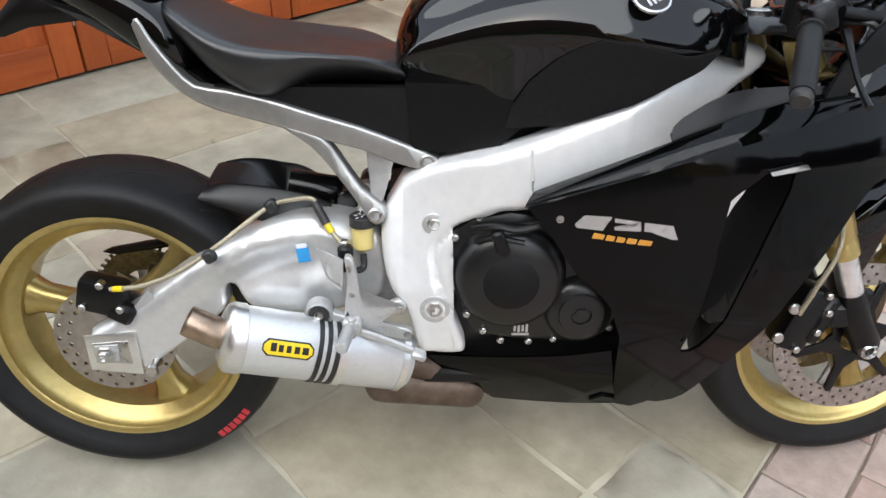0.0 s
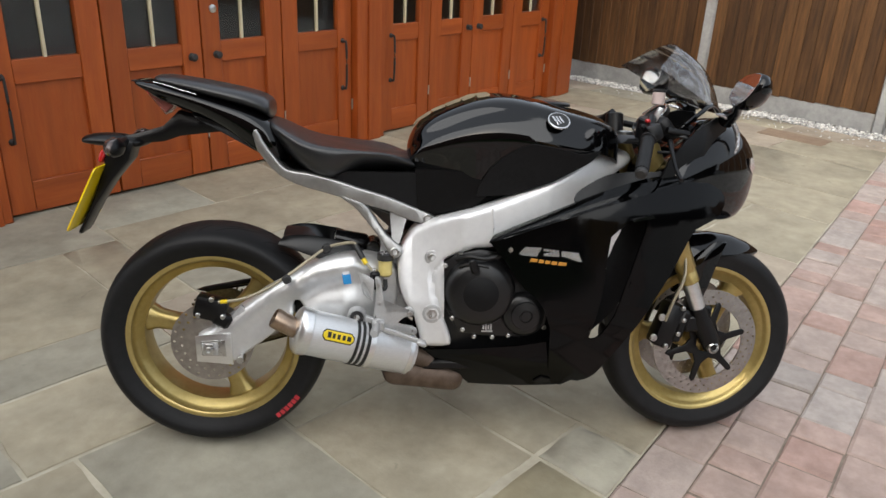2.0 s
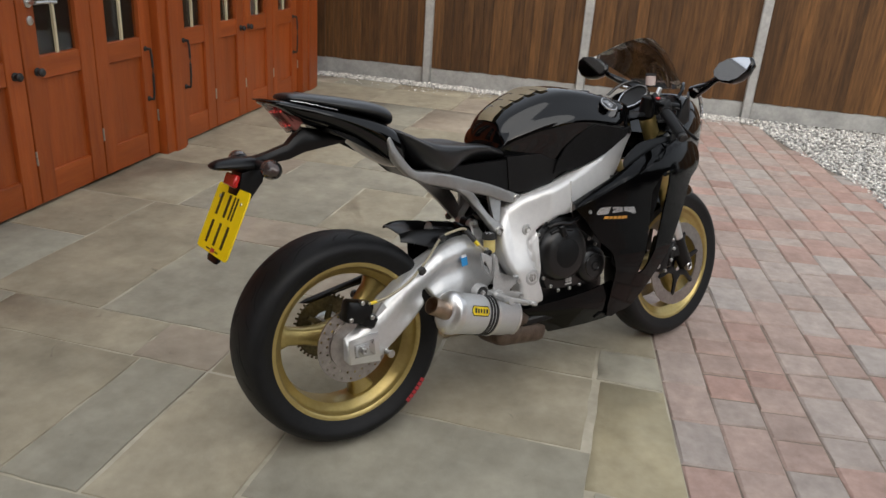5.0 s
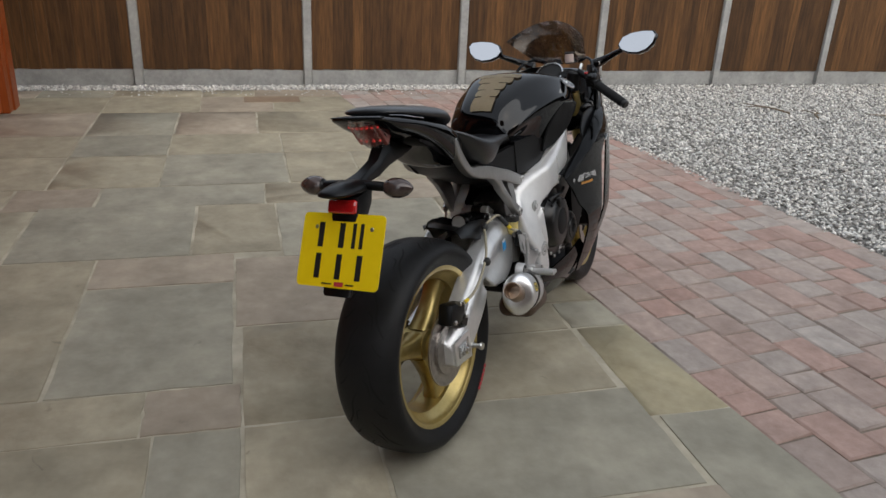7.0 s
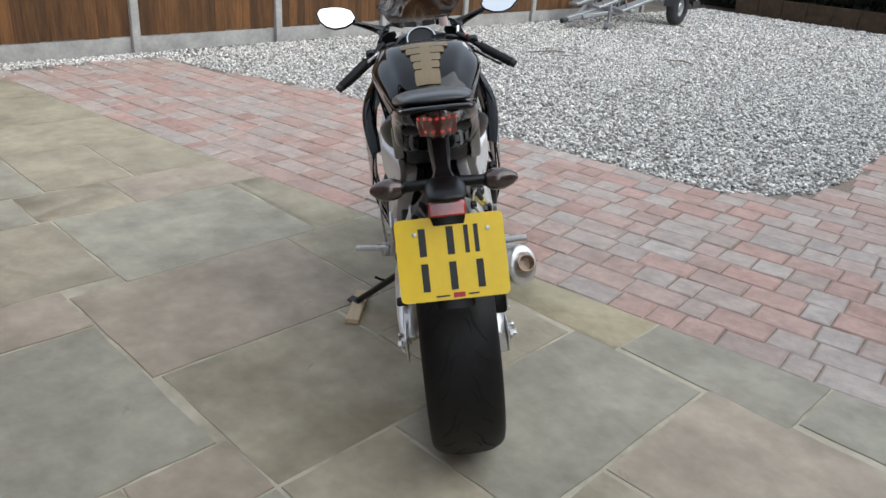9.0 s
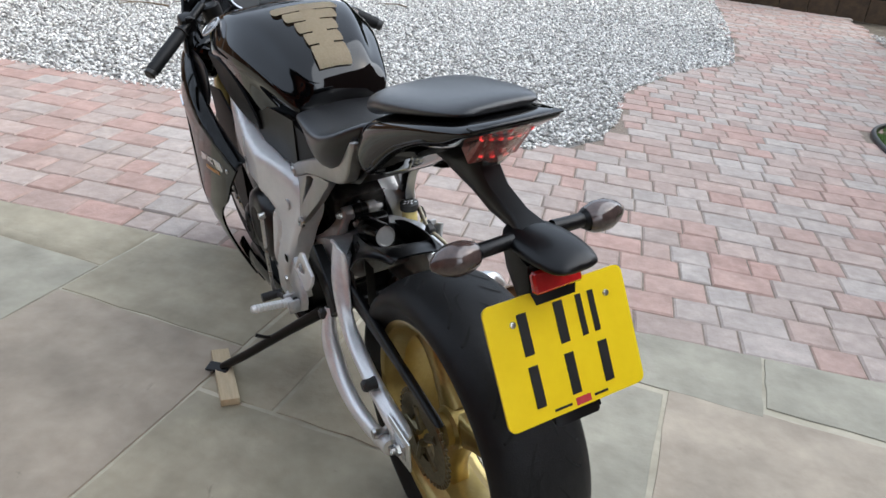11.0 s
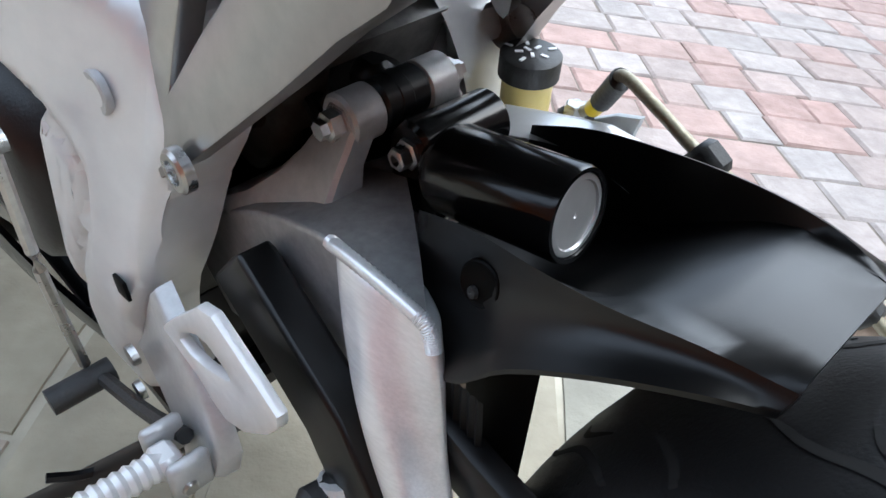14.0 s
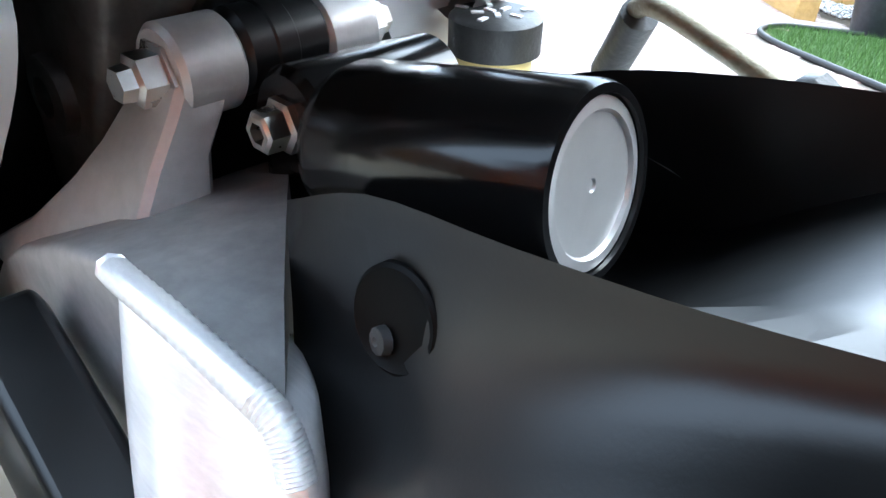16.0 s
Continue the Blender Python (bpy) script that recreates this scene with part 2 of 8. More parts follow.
def add_tube(bm, pts, r, seg=10, n=6, radii=None, flat=1.0):
    L = spline(pts, n) if n > 1 else [Vector(p) for p in pts]
    N = len(L)
    up = Vector((0, 0, 1))
    rings = []
    for i, p in enumerate(L):
        d = (L[min(i + 1, N - 1)] - L[max(i - 1, 0)]).normalized()
        x = d.cross(up)
        if x.length < 1e-3:
            x = d.cross(Vector((0, 1, 0)))
        x.normalize()
        y = x.cross(d)
        rr = r if radii is None else float(np.interp(i / (N - 1), np.linspace(0, 1, len(radii)), radii))
        rings.append([bm.verts.new(p + rr * (math.cos(a) * x + flat * math.sin(a) * y)) for a in (2 * math.pi * k / seg for k in range(seg))])
    for a, b in zip(rings, rings[1:]):
        for k in range(seg):
            bm.faces.new((a[k], a[(k + 1) % seg], b[(k + 1) % seg], b[k]))
    bm.faces.new(rings[0][::-1])
    bm.faces.new(rings[-1])
    return bm


def tube(pts, r, seg=10, n=6, radii=None, flat=1.0):
    return add_tube(bmesh.new(), pts, r, seg, n, radii, flat)


def add_prism(bm, outline, y0, y1, bevel=0.0, seg=2):
    """A plate cut to an outline of (x, z), from y0 to y1, with rounded edges."""
    t = bmesh.new()
    a = [t.verts.new((x, y0, z)) for x, z in outline]
    b = [t.verts.new((x, y1, z)) for x, z in outline]
    n = len(a)
    fa, fb = t.faces.new(a), t.faces.new(b[::-1])
    for i in range(n):
        t.faces.new((a[i], b[i], b[(i + 1) % n], a[(i + 1) % n]))
    bmesh.ops.recalc_face_normals(t, faces=t.faces)
    if bevel:
        bmesh.ops.bevel(t, geom=list(fa.edges) + list(fb.edges), offset=bevel, segments=seg, affect="EDGES", profile=0.5)
    bmesh.ops.triangulate(t, faces=[f for f in t.faces if len(f.verts) > 4])
    join(bm, t)
    return bm


def prism(outline, y0, y1, bevel=0.0, seg=2):
    return add_prism(bmesh.new(), outline, y0, y1, bevel, seg)


def shell(outline, yf, thick, cell=0.03):
    """A curved panel: an outline of (x, z) bent to y = yf(x, z), with thickness inwards."""
    bm = bmesh.new()
    vs = [bm.verts.new((x, 0, z)) for x, z in outline]
    f = bm.faces.new(vs)
    bmesh.ops.triangulate(bm, faces=[f])
    xs, zs = [p[0] for p in outline], [p[1] for p in outline]
    for k, (lo, hi) in ((0, (min(xs), max(xs))), (2, (min(zs), max(zs)))):
        v = lo + cell
        while v < hi:
            co, no = [0, 0, 0], [0, 0, 0]
            co[k], no[k] = v, 1
            bmesh.ops.bisect_plane(bm, geom=list(bm.verts) + list(bm.edges) + list(bm.faces), plane_co=co, plane_no=no)
            v += cell
    bmesh.ops.remove_doubles(bm, verts=bm.verts, dist=1e-4)
    base = list(bm.faces)
    boundary = [e for e in bm.edges if len(e.link_faces) == 1]
    twin = {}
    for v in list(bm.verts):
        x, z = v.co.x, v.co.z
        y = float(yf(x, z))
        v.co.y = y
        e = 0.004
        nx, nz = (yf(x + e, z) - yf(x - e, z)) / (2 * e), (yf(x, z + e) - yf(x, z - e)) / (2 * e)
        s = -1 if y < 0 else 1
        nrm = Vector((-float(nx), 1, -float(nz))).normalized() * s
        twin[v] = bm.verts.new(v.co - nrm * thick)
    for f in base:
        bm.faces.new([twin[v] for v in reversed(f.verts)])
    for e in boundary:
        a, b = e.verts
        bm.faces.new((a, b, twin[b], twin[a]))
    return bm


def cushion(outline, yf, thick, r, cell=0.03, rings=4):
    """A cast part: an outline of (x, z) bent to y = yf(x, z), its face rolling over into the sides with radius r."""
    P = np.array(outline, float)
    if (P[:, 0] * np.roll(P[:, 1], -1) - np.roll(P[:, 0], -1) * P[:, 1]).sum() < 0:
        P = P[::-1]
    d = np.roll(P, -1, 0) - np.roll(P, 1, 0)
    n = np.stack([-d[:, 1], d[:, 0]], 1) / np.maximum(1e-9, np.hypot(d[:, 0], d[:, 1]))[:, None]
    bm = bmesh.new()
    loops = []
    for k in range(rings + 1):
        q = P + n * r * (1 - math.cos(math.pi / 2 * k / max(1, rings)))
        loops.append([bm.verts.new((x, 0, z)) for x, z in q])
    m = len(P)
    for a, b in zip(loops, loops[1:]):
        for i in range(m):
            bm.faces.new((a[i], a[(i + 1) % m], b[(i + 1) % m], b[i]))
    bmesh.ops.triangulate(bm, faces=[bm.faces.new(loops[-1])])
    for k, lo, hi in ((0, P[:, 0].min(), P[:, 0].max()), (2, P[:, 1].min(), P[:, 1].max())):
        v = lo + cell
        while v < hi:
            co, no = [0, 0, 0], [0, 0, 0]
            co[k], no[k] = v, 1
            bmesh.ops.bisect_plane(bm, geom=list(bm.verts) + list(bm.edges) + list(bm.faces), plane_co=co, plane_no=no)
            v += cell
    bmesh.ops.remove_doubles(bm, verts=bm.verts, dist=1e-4)
    A, D = P, np.roll(P, -1, 0) - P
    L = np.maximum(1e-12, (D ** 2).sum(1))
    for v in bm.verts:
        q = np.array((v.co.x, v.co.z))
        t = np.clip(((q - A) * D).sum(1) / L, 0, 1)
        dist = np.hypot(*(A + D * t[:, None] - q).T).min()
        f = max(0.0, 1 - dist / r)
        y = float(yf(v.co.x, v.co.z))
        v.co.y = y - math.copysign(r * (1 - math.sqrt(max(0.0, 1 - f * f))), y)
    back = [e for e in bm.edges if len(e.link_faces) == 1]
    made = bmesh.ops.extrude_edge_only(bm, edges=back)
    for v in made["geom"]:
        if isinstance(v, bmesh.types.BMVert):
            v.co.y -= math.copysign(max(0.001, thick - r), v.co.y)
    return bm


def loft(sections, caps=True):
    """Joins closed loops of equal length."""
    bm = bmesh.new()
    rings = [[bm.verts.new(p) for p in s] for s in sections]
    n = len(rings[0])
    for a, b in zip(rings, rings[1:]):
        for i in range(n):
            bm.faces.new((a[i], a[(i + 1) % n], b[(i + 1) % n], b[i]))
    if caps:
        bm.faces.new(rings[0][::-1])
        bm.faces.new(rings[-1])
    return bm


def half_loft(stations):
    """Stations of (x, [(y, z) from the top middle down the side to the bottom middle]); the other side is mirrored."""
    secs = []
    for x, half in stations:
        loop = [Vector((x[i] if isinstance(x, (list, tuple)) else x, -y, z)) for i, (y, z) in enumerate(half)]
        loop += [Vector((p.x, -p.y, p.z)) for p in loop[-2:0:-1]]
        secs.append(loop)
    return loft(secs)


def crease_lines(bm, n_half, lines):
    """Sharpens the lengthwise edges of a half_loft: lines gives the point's number in a half and how sharp it stays."""
    lay = bm.edges.layers.float.get("crease_edge") or bm.edges.layers.float.new("crease_edge")
    n = 2 * n_half - 2
    bm.verts.ensure_lookup_table()
    for e in bm.edges:
        i, j = sorted(v.index for v in e.verts)
        if j - i == n:
            k = i % n
            k = k if k < n_half else n - k
            if k in lines:
                e[lay] = lines[k]
    return bm


def smooth_mod(ob, levels=2, crease=None):
    m = ob.modifiers.new("smooth", "SUBSURF")
    m.levels = m.render_levels = levels
    return ob


def interp(xs, ys):
    return lambda x: float(np.interp(x, xs, ys))


def text_mesh(text, size, extrude=0.0):
    """A bmesh of lettering in the xy plane, centred, from the built-in font."""
    cu = bpy.data.curves.new("tmp_text", "FONT")
    cu.body, cu.size, cu.extrude = text, size, extrude
    cu.align_x, cu.align_y = "CENTER", "CENTER"
    ob = bpy.data.objects.new("tmp_text", cu)
    me = ob.to_mesh()
    bm = bmesh.new()
    bm.from_mesh(me)
    ob.to_mesh_clear()
    bpy.data.objects.remove(ob)
    bpy.data.curves.remove(cu)
    return bm


# ---- the yard: x runs along the garage towards the fence, y away from the gravel ----
YARD = pose(0, 0, 0, 0, 0, 50)


def structure(name, bm, mat, label, category, m=YARD, **kw):
    ob = finish(name, bm, mat, **kw)
    ob.matrix_basis = m
    return tagged(ob, label, category, kind="structure")


def edge_v(u):
    return 1.2 - 0.125 * u


# ground sheet to the horizon
bm = bmesh.new()
bmesh.ops.create_grid(bm, x_segments=8, y_segments=8, size=600)
bm.transform(Matrix.Translation((0, 0, -0.075)))
structure("ground", bm, M["soil"], "bare brown earth reaching to the horizon", "ground")

# patio: natural stone slabs over a sand and mortar bed
bm = bmesh.new()
vs = [bm.verts.new((u, -v, -0.0035)) for u, v in ((-5, -3.0), (-5, edge_v(-5)), (5.62, edge_v(5.62)), (5.62, -3.0))]
bm.faces.new(vs)
patio = structure("pavement", bm, M["mortar"], "patio of mixed sandstone slabs with sandy mortar joints", "patio")

SLABS = [
    # u0, u1, v0, v1 (None: up to the paver edge), stone
    (0.50, 1.33, -1.02, -0.42, "grey"), (0.50, 1.65, -1.55, -1.02, "buff"), (0.50, 1.10, -2.2, -1.55, "grey"), (1.10, 1.65, -2.2, -1.55, "buff"),
    (1.33, 1.65, -1.02, -0.42, "pink"), (1.65, 2.40, -1.42, -0.62, "grey"), (1.65, 2.40, -2.2, -1.42, "buff"), (1.65, 2.35, -0.62, -0.20, "buff"),
    (1.58, 2.35, -0.20, 0.70, "grey"), (1.58, 2.35, 0.70, None, "buff"), (0.91, 1.58, -0.42, 0.52, "pink"), (0.91, 1.58, 0.52, None, "buff"),
    (0.25, 0.91, -0.40, 0.30, "buff"), (0.25, 0.68, 0.30, 0.87, "buff"), (0.68, 0.91, 0.30, 0.87, "buff"), (0.25, 0.50, -0.70, -0.40, "pink"), (-0.27, 0.25, 0.00, 0.90, "grey"),
    (-0.40, 0.25, -0.40, 0.00, "buff"), (-0.40, 0.25, -0.66, -0.40, "grey"), (-0.40, 0.25, -1.40, -0.66, "buff"), (0.25, 0.50, -1.40, -0.70, "buff"),
    (0.07, 0.68, 0.89, None, "gold"), (0.68, 0.91, 0.87, None, "grey"), (-0.55, 0.07, 0.92, None, "grey"), (-1.20, -0.55, 0.97, None, "grey"),
    (-1.00, -0.27, 0.32, 0.95, "pink"), (-1.00, -0.27, 0.00, 0.32, "buff"), (-1.05, -0.40, -0.75, 0.00, "grey"), (-1.05, -0.40, -1.40, -0.75, "pink"),
    (-0.40, 0.50, -2.2, -1.40, "grey"), (-1.05, -0.40, -2.2, -1.40, "buff"),
]
rng = random.Random(4)
for a, b in ((2.35, 2.72), (2.72, 3.40), (3.40, 3.95), (3.95, 4.70), (4.70, 5.30), (5.30, 5.62), (-1.75, -1.05), (-2.3, -1.75), (-3.1, -2.3), (-3.7, -3.1), (-4.6, -3.7)):
    v = -2.95 if a > 5.2 else -2.2
    while v < edge_v(b) - 0.35:
        w = rng.choice((0.45, 0.6, 0.75, 0.9))
        nv = v + w
        last = nv > edge_v(b) - 0.4
        SLABS.append((a, b, v, None if last else nv, rng.choice(("buff", "grey", "buff", "pink"))))
        v = nv
        if last:
            break


def slab(u0, u1, v0, v1, stone):
    g = rng.choice((0.005, 0.007, 0.009))
    e0, e1 = (v1, v1) if v1 is not None else (edge_v(u0), edge_v(u1))
    bm = bmesh.new()
    jit = lambda: rng.uniform(-0.004, 0.004)
    n = 6
    corners = [(u0 + g, v0 + g), (u1 - g, v0 + g), (u1 - g, e1 - g), (u0 + g, e0 - g)]
    loop = []
    for i in range(4):
        (a, b), (c, d) = corners[i], corners[(i + 1) % 4]
        for k in range(n):
            t = k / n
            loop.append((a + (c - a) * t + (jit() if k else 0), b + (d - b) * t + (jit() if k else 0)))
    h = rng.uniform(-0.0015, 0.0015)
    top = [bm.verts.new((u, -v, h)) for u, v in loop]
    cx, cy = sum(p[0] for p in loop) / len(loop), sum(p[1] for p in loop) / len(loop)
    low = [bm.verts.new((u + (0.004 if u > cx else -0.004), -(v + (0.004 if v > cy else -0.004)), -0.012)) for u, v in loop]
    bm.faces.new(top)
    for i in range(len(loop)):
        j = (i + 1) % len(loop)
        bm.faces.new((top[i], low[i], low[j], top[j]))
    return part("slab", bm, M["slab_" + stone], patio, sharp=70)


for row in SLABS:
    slab(*row)
slab(5.05, 5.30, -0.35, 0.15, "brown").location.z = 0.004

# gravel outline, in yard coordinates
GRAVEL = [(5.62, 1.88), (4.56, 2.17), (3.89, 2.42), (2.39, 2.58), (1.85, 2.69), (1.02, 2.80), (0.70, 2.86), (0.47, 3.05), (0.32, 3.35), (0.29, 3.9), (0.36, 4.7), (0.10, 5.67), (-0.40, 6.7), (-0.37, 8.3), (0.0, 12.4), (5.84, 12.4), (5.84, -2.9), (5.62, -2.9)]


def inside(poly, x, y):
    x, y = np.asarray(x), np.asarray(y)
    c = np.zeros(x.shape, bool)
    for (x0, y0), (x1, y1) in zip(poly, poly[1:] + poly[:1]):
        hit = (y0 > y) != (y1 > y)
        with np.errstate(divide="ignore", invalid="ignore"):
            xx = (x1 - x0) * (y - y0) / (y1 - y0 if y1 != y0 else 1e-9) + x0
        c ^= hit & (x < xx)
    return c


bm = bmesh.new()
f = bm.faces.new([bm.verts.new((u, -v, -0.018)) for u, v in GRAVEL])
bmesh.ops.triangulate(bm, faces=[f])
structure("gravel_bed", bm, M["gravel_bed"], "dark sandy bed under the loose gravel", "ground")


def stones(name, count, poly, size, box_uv, seed):
    """Loose stones, each a squashed and jittered octahedron, in one mesh."""
    r = np.random.RandomState(seed)
    u = r.uniform(box_uv[0], box_uv[1], count * 3)
    v = r.uniform(box_uv[2], box_uv[3], count * 3)
    ok = inside(poly, u, v)
    u, v = u[ok][:count], v[ok][:count]
    n = len(u)
    base = np.array([(1, 0, 0), (0, 1, 0), (-1, 0, 0), (0, -1, 0), (0, 0, 1), (0, 0, -1)], float)
    tri = np.array([(0, 1, 4), (1, 2, 4), (2, 3, 4), (3, 0, 4), (1, 0, 5), (2, 1, 5), (3, 2, 5), (0, 3, 5)])
    s = r.uniform(size[0], size[1], n)[:, None, None] * r.uniform(0.6, 1.3, (n, 6, 1))
    p = base[None] * s * np.array([1.1, 0.8, 0.62])
    p += r.uniform(-0.25, 0.25, (n, 6, 3)) * s
    a = r.uniform(0, 6.283, n)
    ca, sa = np.cos(a)[:, None], np.sin(a)[:, None]
    tilt = r.uniform(-0.6, 0.6, n)[:, None]
    x, y, z = p[..., 0], p[..., 1], p[..., 2]
    z2 = z + tilt * x * 0.8
    q = np.stack([x * ca - y * sa + u[:, None], x * sa + y * ca - v[:, None], z2 + r.uniform(-0.012, 0.006, n)[:, None]], -1)
    me = bpy.data.meshes.new(name)
    me.vertices.add(n * 6)
    me.vertices.foreach_set("co", q.ravel())
    t = (tri[None] + 6 * np.arange(n)[:, None, None]).reshape(-1, 3)
    me.loops.add(t.size)
    me.loops.foreach_set("vertex_index", t.ravel())
    me.polygons.add(len(t))
    me.polygons.foreach_set("loop_start", np.arange(0, t.size, 3))
    me.polygons.foreach_set("loop_total", np.full(len(t), 3))
    me.update()
    me.materials.append(M["gravel"])
    ob = new(name, me)
    ob.matrix_basis = YARD
    return tagged(ob, "loose pale grey and white gravel stones", "gravel", kind="stuff")


stones("gravel", 62000, GRAVEL, (0.009, 0.019), (-0.5, 5.84, 1.8, 7.5), 3)
stones("gravel_far", 26000, GRAVEL, (0.012, 0.024), (-0.5, 5.84, 7.5, 12.4), 5)
stones("gravel_strip", 5200, GRAVEL, (0.009, 0.018), (5.62, 5.84, -2.9, 1.9), 7)
# stones strayed onto the paving beside the fence
stones("stray_gravel", 260, [(5.35, -2.0), (5.35, 1.6), (5.62, 1.6), (5.62, -2.0)], (0.007, 0.014), (5.35, 5.62, -2.0, 1.6), 9)


# lawn corner with a dark edging, a raised sleeper bed, and a pot
LAWN = [(-1.36, 4.86), (-1.50, 5.15), (-1.75, 5.38), (-2.28, 5.48), (-5.5, 5.6), (-5.5, 1.0), (-2.35, 1.0), (-1.62, 3.25), (-1.42, 4.1), (-1.35, 4.5)]
bm = bmesh.new()
f = bm.faces.new([bm.verts.new((u, -v, -0.004)) for u, v in LAWN])
bmesh.ops.triangulate(bm, faces=[f])
structure("lawn", bm, surf("lawn_ground", (0.05, 0.10, 0.02), (0.09, 0.15, 0.03), 40, 0.9, bump=0.01), "short green lawn beside the block paving", "lawn")
r = np.random.RandomState(11)
n = 26000
gu, gv = r.uniform(-3.6, -1.33, n * 2), r.uniform(2.2, 5.6, n * 2)
ok = inside(LAWN, gu, gv)
gu, gv = gu[ok][:n], gv[ok][:n]
n = len(gu)
ang, hh, ln = r.uniform(0, 6.28, n), r.uniform(0.02, 0.05, n), r.uniform(-0.02, 0.02, (n, 2))
w = 0.0025
q = np.zeros((n, 3, 3))
q[:, 0] = np.stack([gu - w * np.cos(ang), -gv - w * np.sin(ang), np.full(n, -0.004)], -1)
q[:, 1] = np.stack([gu + w * np.cos(ang), -gv + w * np.sin(ang), np.full(n, -0.004)], -1)
q[:, 2] = np.stack([gu + ln[:, 0], -gv + ln[:, 1], hh], -1)
me = bpy.data.meshes.new("grass")
me.from_pydata(q.reshape(-1, 3).tolist(), [], np.arange(3 * n).reshape(-1, 3).tolist())
me.materials.append(M["grass"])
ob = new("grass", me)
ob.matrix_basis = YARD
tagged(ob, "short green lawn grass", "grass", kind="stuff")
bm = tube([(u, -v, 0.012) for u, v in ((-1.62, 3.25), (-1.42, 4.1), (-1.35, 4.5), (-1.36, 4.86), (-1.50, 5.15), (-1.75, 5.38), (-2.28, 5.48))], 0.018, 8, 5)
structure("lawn_edging", bm, M["iron"], "thin dark edging strip round the lawn", "edging", sharp=60)

bm = box((-2.26, -8.15, 0.06), (0.16, 4.5, 0.2), 0.012, (0, 0, -5.5))
ob = finish("sleeper", bm, M["sleeper"])
ob.matrix_basis = YARD
tagged(ob, "golden timber sleeper edging a raised bed", "sleeper")
stones("bed_gravel", 3500, [(-2.0, 10.2), (-2.95, 10.2), (-2.95, 6.0), (-2.35, 6.0)], (0.010, 0.02), (-3.0, -2.0, 6.0, 10.2), 13).location.z = 0.05
bm = bmesh.new()
add_box(bm, (-3.02, -8.6, 0.62), (0.5, 3.2, 1.16), 0.01)
ob = finish("timber_planter", bm, M["sleeper"])
ob.matrix_basis = YARD
tagged(ob, "large golden timber planter box on gravel", "planter")
bm = bmesh.new()
add_lathe(bm, W0 := YARD @ Vector((-2.42, -5.62, 0)), W0 + Vector((0, 0, 1)), [(0, 0), (0, 0.15), (0.02, 0.165), (0.27, 0.2), (0.28, 0.215), (0.31, 0.215), (0.31, 0.195), (0.29, 0.185), (0.28, 0)], 28)
tagged(finish("plant_pot", bm, M["pot"]), "round black plastic plant pot beside the lawn", "plant pot")

# ---- garage with folding timber doors ----
GAR = YARD @ pose(0, 1.93, 0, 0, 0, 2.6)
garage = new("garage")
garage.matrix_basis = GAR
tagged(garage, "timber garage with orange-stained folding doors and glazed tops", "garage")
TOP = 2.02
bm = bmesh.new()
add_box(bm, (1.85, 0.10, 2.13), (6.7, 0.16, 0.20), 0.006)
part("lintel_wall", bm, M["door_rail"], garage)
bm = bmesh.new()
add_box(bm, (5.12, 1.9, 1.11), (0.10, 3.6, 2.22), 0.004)
part("side_wall", bm, M["door_wood"], garage)
bm = bmesh.new()
add_box(bm, (-1.45, 1.9, 1.11), (0.10, 3.6, 2.22), 0.004)
part("side_wall", bm, M["door_wood"], garage)
bm = bmesh.new()
add_box(bm, (1.85, 3.72, 1.11), (6.6, 0.10, 2.22), 0.004)
part("back_wall", bm, M["door_wood"], garage)
# unseen pitched roof and gables, added to cut sky light on the doors and yard
for sy in (-1, 1):
    part("roof_slope", box((1.85, 1.9 + sy * 1.14, 2.86), (7.1, 2.70, 0.07), 0.008, (-sy * 29, 0, 0)), M["unseen_roof"], garage, "unseen roof slope, added to hold back sky light")
for x in (-1.45, 5.12):
    bm = bmesh.new()
    ends = [[bm.verts.new((x + d, y, z)) for y, z in ((0.05, 2.2), (3.75, 2.2), (1.9, 3.36))] for d in (-0.05, 0.05)]
    bm.faces.new(ends[0]), bm.faces.new(ends[1][::-1])
    for j in range(3):
        bm.faces.new((ends[0][j], ends[1][j], ends[1][(j + 1) % 3], ends[0][(j + 1) % 3]))
    part("gable", bm, M["door_wood"], garage)
bm = bmesh.new()
add_box(bm, (1.85, 1.9, -0.03), (6.5, 3.5, 0.06))
part("floor_slab", bm, M["concrete"], garage)
# near-black sheet standing in for the unlit room behind the panes
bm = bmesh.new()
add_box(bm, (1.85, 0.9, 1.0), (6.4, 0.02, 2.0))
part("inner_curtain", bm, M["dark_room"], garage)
for x, w in ((2.565, 0.25), (4.88, 0.36), (0.11, 0.24)):
    bm = bmesh.new()
    add_box(bm, (x, 0.03, 1.02), (w, 0.16, 2.04), 0.006)
    add_box(bm, (x + 0.02, -0.056, 1.02), (w * 0.45, 0.02, 2.04), 0.004)
    part("door_post", bm, M["door_wood"], garage, "square stained timber post")


